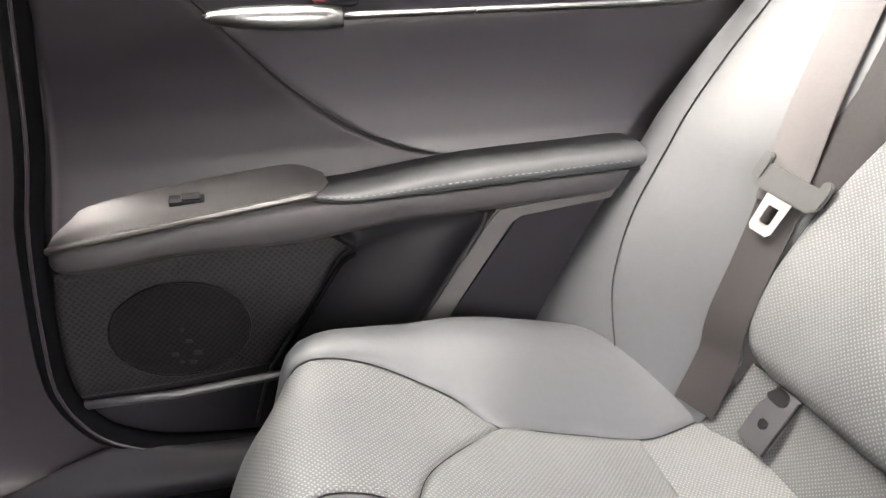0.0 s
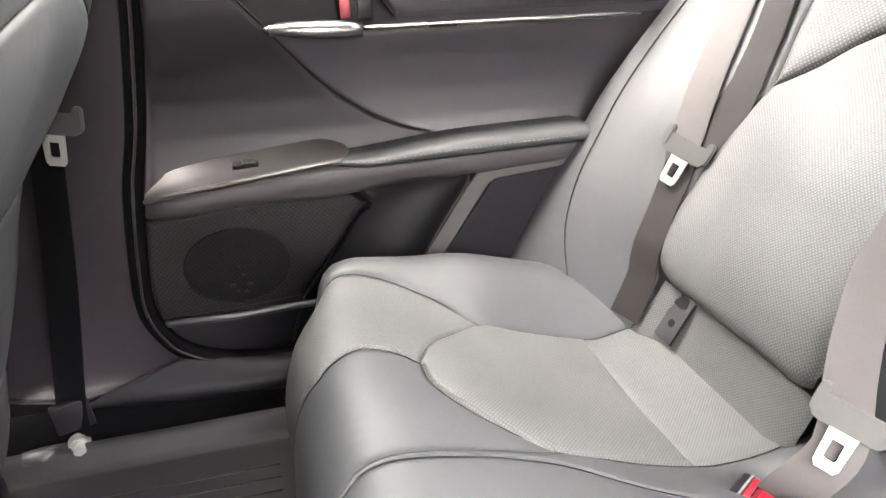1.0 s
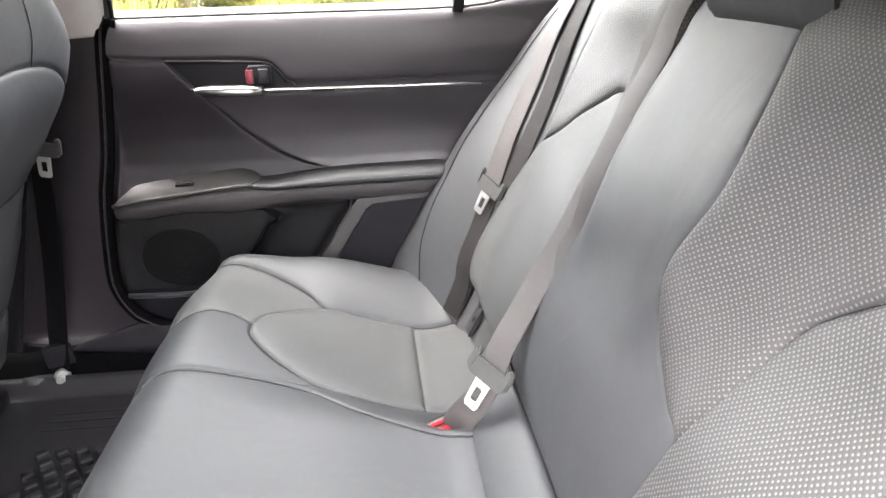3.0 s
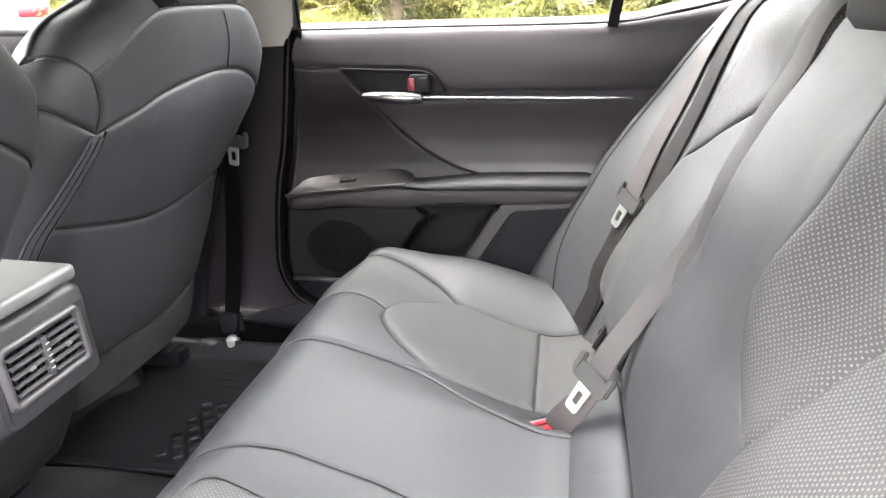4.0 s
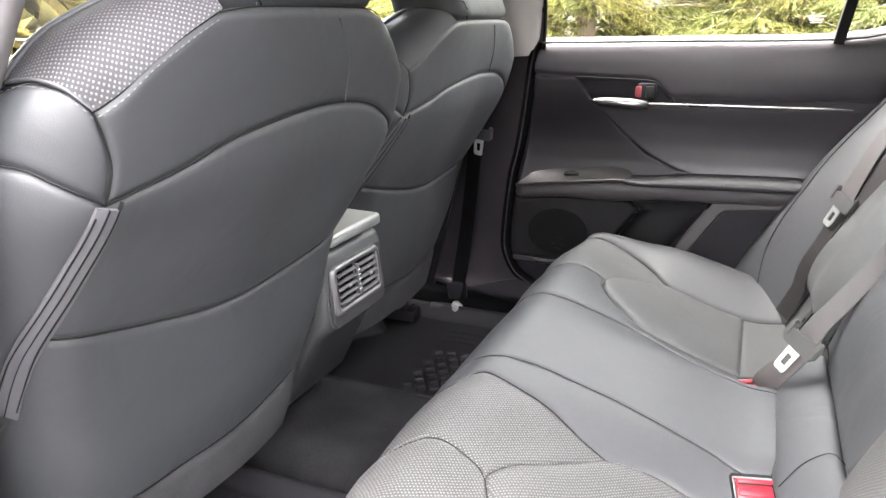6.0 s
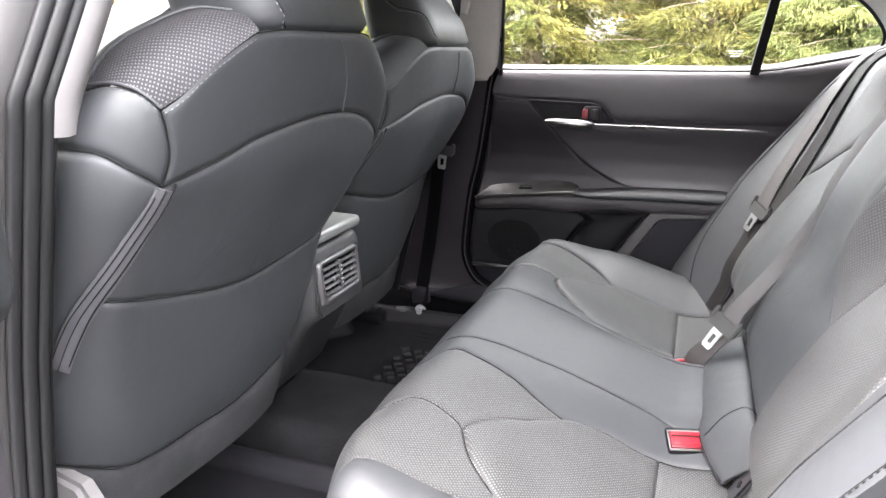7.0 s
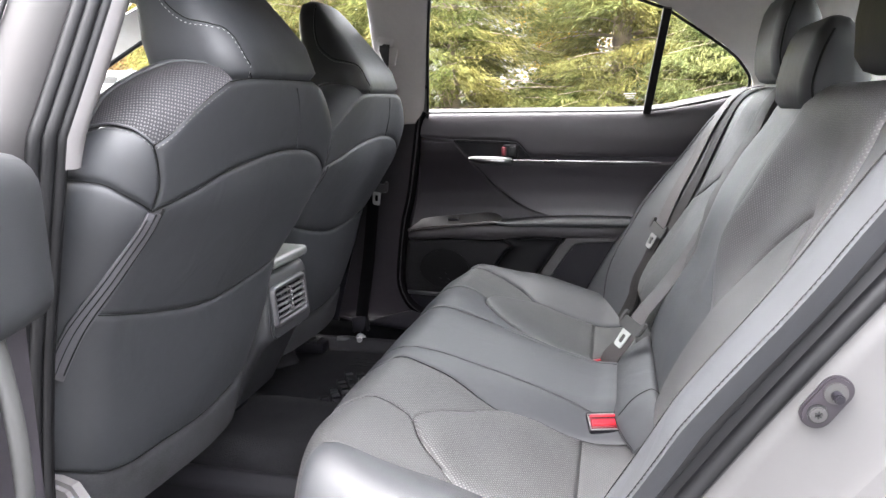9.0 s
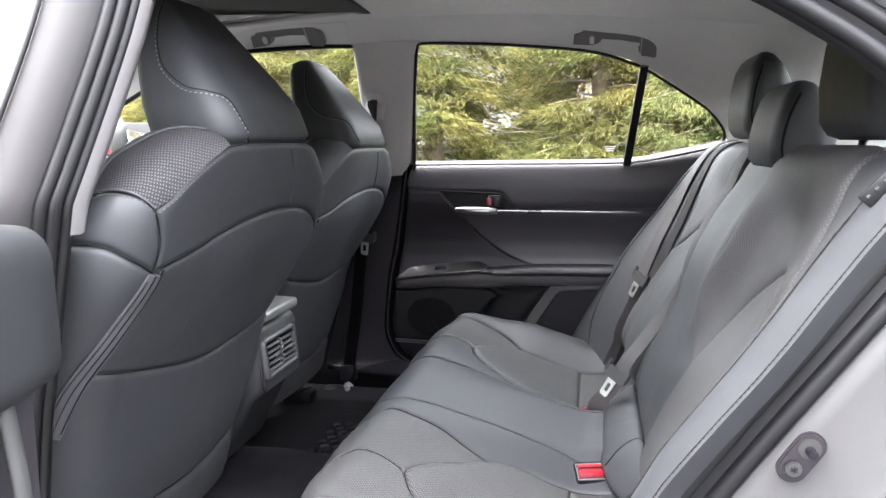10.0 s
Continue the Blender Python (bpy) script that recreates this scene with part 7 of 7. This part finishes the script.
# a parked grey car in the distance
CAR_GREY = surface("grey_car_paint", (0.10, 0.11, 0.12), 0.35, metal=0.3, spread=0.05, bump=0.0, coat=0.6)
pc = thing("parked_car", "grey parked car with red tail lamps", "car", (-8.0, 8.3, GZ))
PM = Matrix.Translation((-8.3, 8.2, GZ + 0.1)) @ pose(0, 0, 0, 0, 0, -50)
secs = []
for k, x in enumerate(np.linspace(0, 4.3, 14)):
    top = np.interp(x, [0, 0.15, 0.5, 1.0, 2.4, 3.2, 4.2, 4.3], [0.95, 1.15, 1.55, 1.62, 1.6, 1.1, 0.95, 0.7])
    secs.append([tuple(PM @ Vector((-x, a, 0.25 + (top - 0.25) / 2 + b))) for a, b in round_rect(0.88, (top - 0.25) / 2, 0.18, 5)])
rings("body", secs, CAR_GREY, pc)


def pcar(name, bm, mat, label=""):
    bmesh.ops.transform(bm, matrix=PM, verts=bm.verts)
    return part(name, bm, mat, pc, label)


for s in (-1, 1):
    pcar("tail_lamp", box((0.12, 0.42, 0.16), (-0.02, 0.62 * s, 0.98), (0, 0, 0), 0.03), RED, "red tail lamp")
    for x in (0.8, 3.4):
        pcar("wheel", disc(0.33, 0.22, (-x, 0.80 * s, 0.23), (90, 0, 0), 24, 0.03), SEAL)
pcar("rear_window", box((0.05, 1.3, 0.42), (-0.34, 0, 1.32), (0, -38, 0), 0.02), SEAL)
pcar("plate", box((0.03, 0.5, 0.12), (0.0, 0, 0.75), (0, 0, 0), 0.005), SIDING)
# far woods close the horizon
rng = np.random.default_rng(5)
n = 30000
az = rng.uniform(0, 2 * np.pi, n)
rad = rng.uniform(30, 46, n)
# extra height in one sector, added to darken the sky at the door glass
hh = rng.uniform(0, 1, n) ** 1.3 * (6 + 2 * np.sin(az * 9) + 2 * np.sin(az * 23) + 9 * np.exp(-(((az - 3.6) / 0.55) ** 2)))
woods = sprigs("far_woods", np.stack([rad * np.cos(az), rad * np.sin(az), GZ + hh], 1), rng.normal(size=(n, 3)) + np.array([0, 0, 0.8]), rng.uniform(1.0, 2.4, n), rng.uniform(0.5, 1.0, n), FAR_LEAF, rng=rng)
tagged(woods, "distant autumn woods round the car park", "woods", kind="stuff")
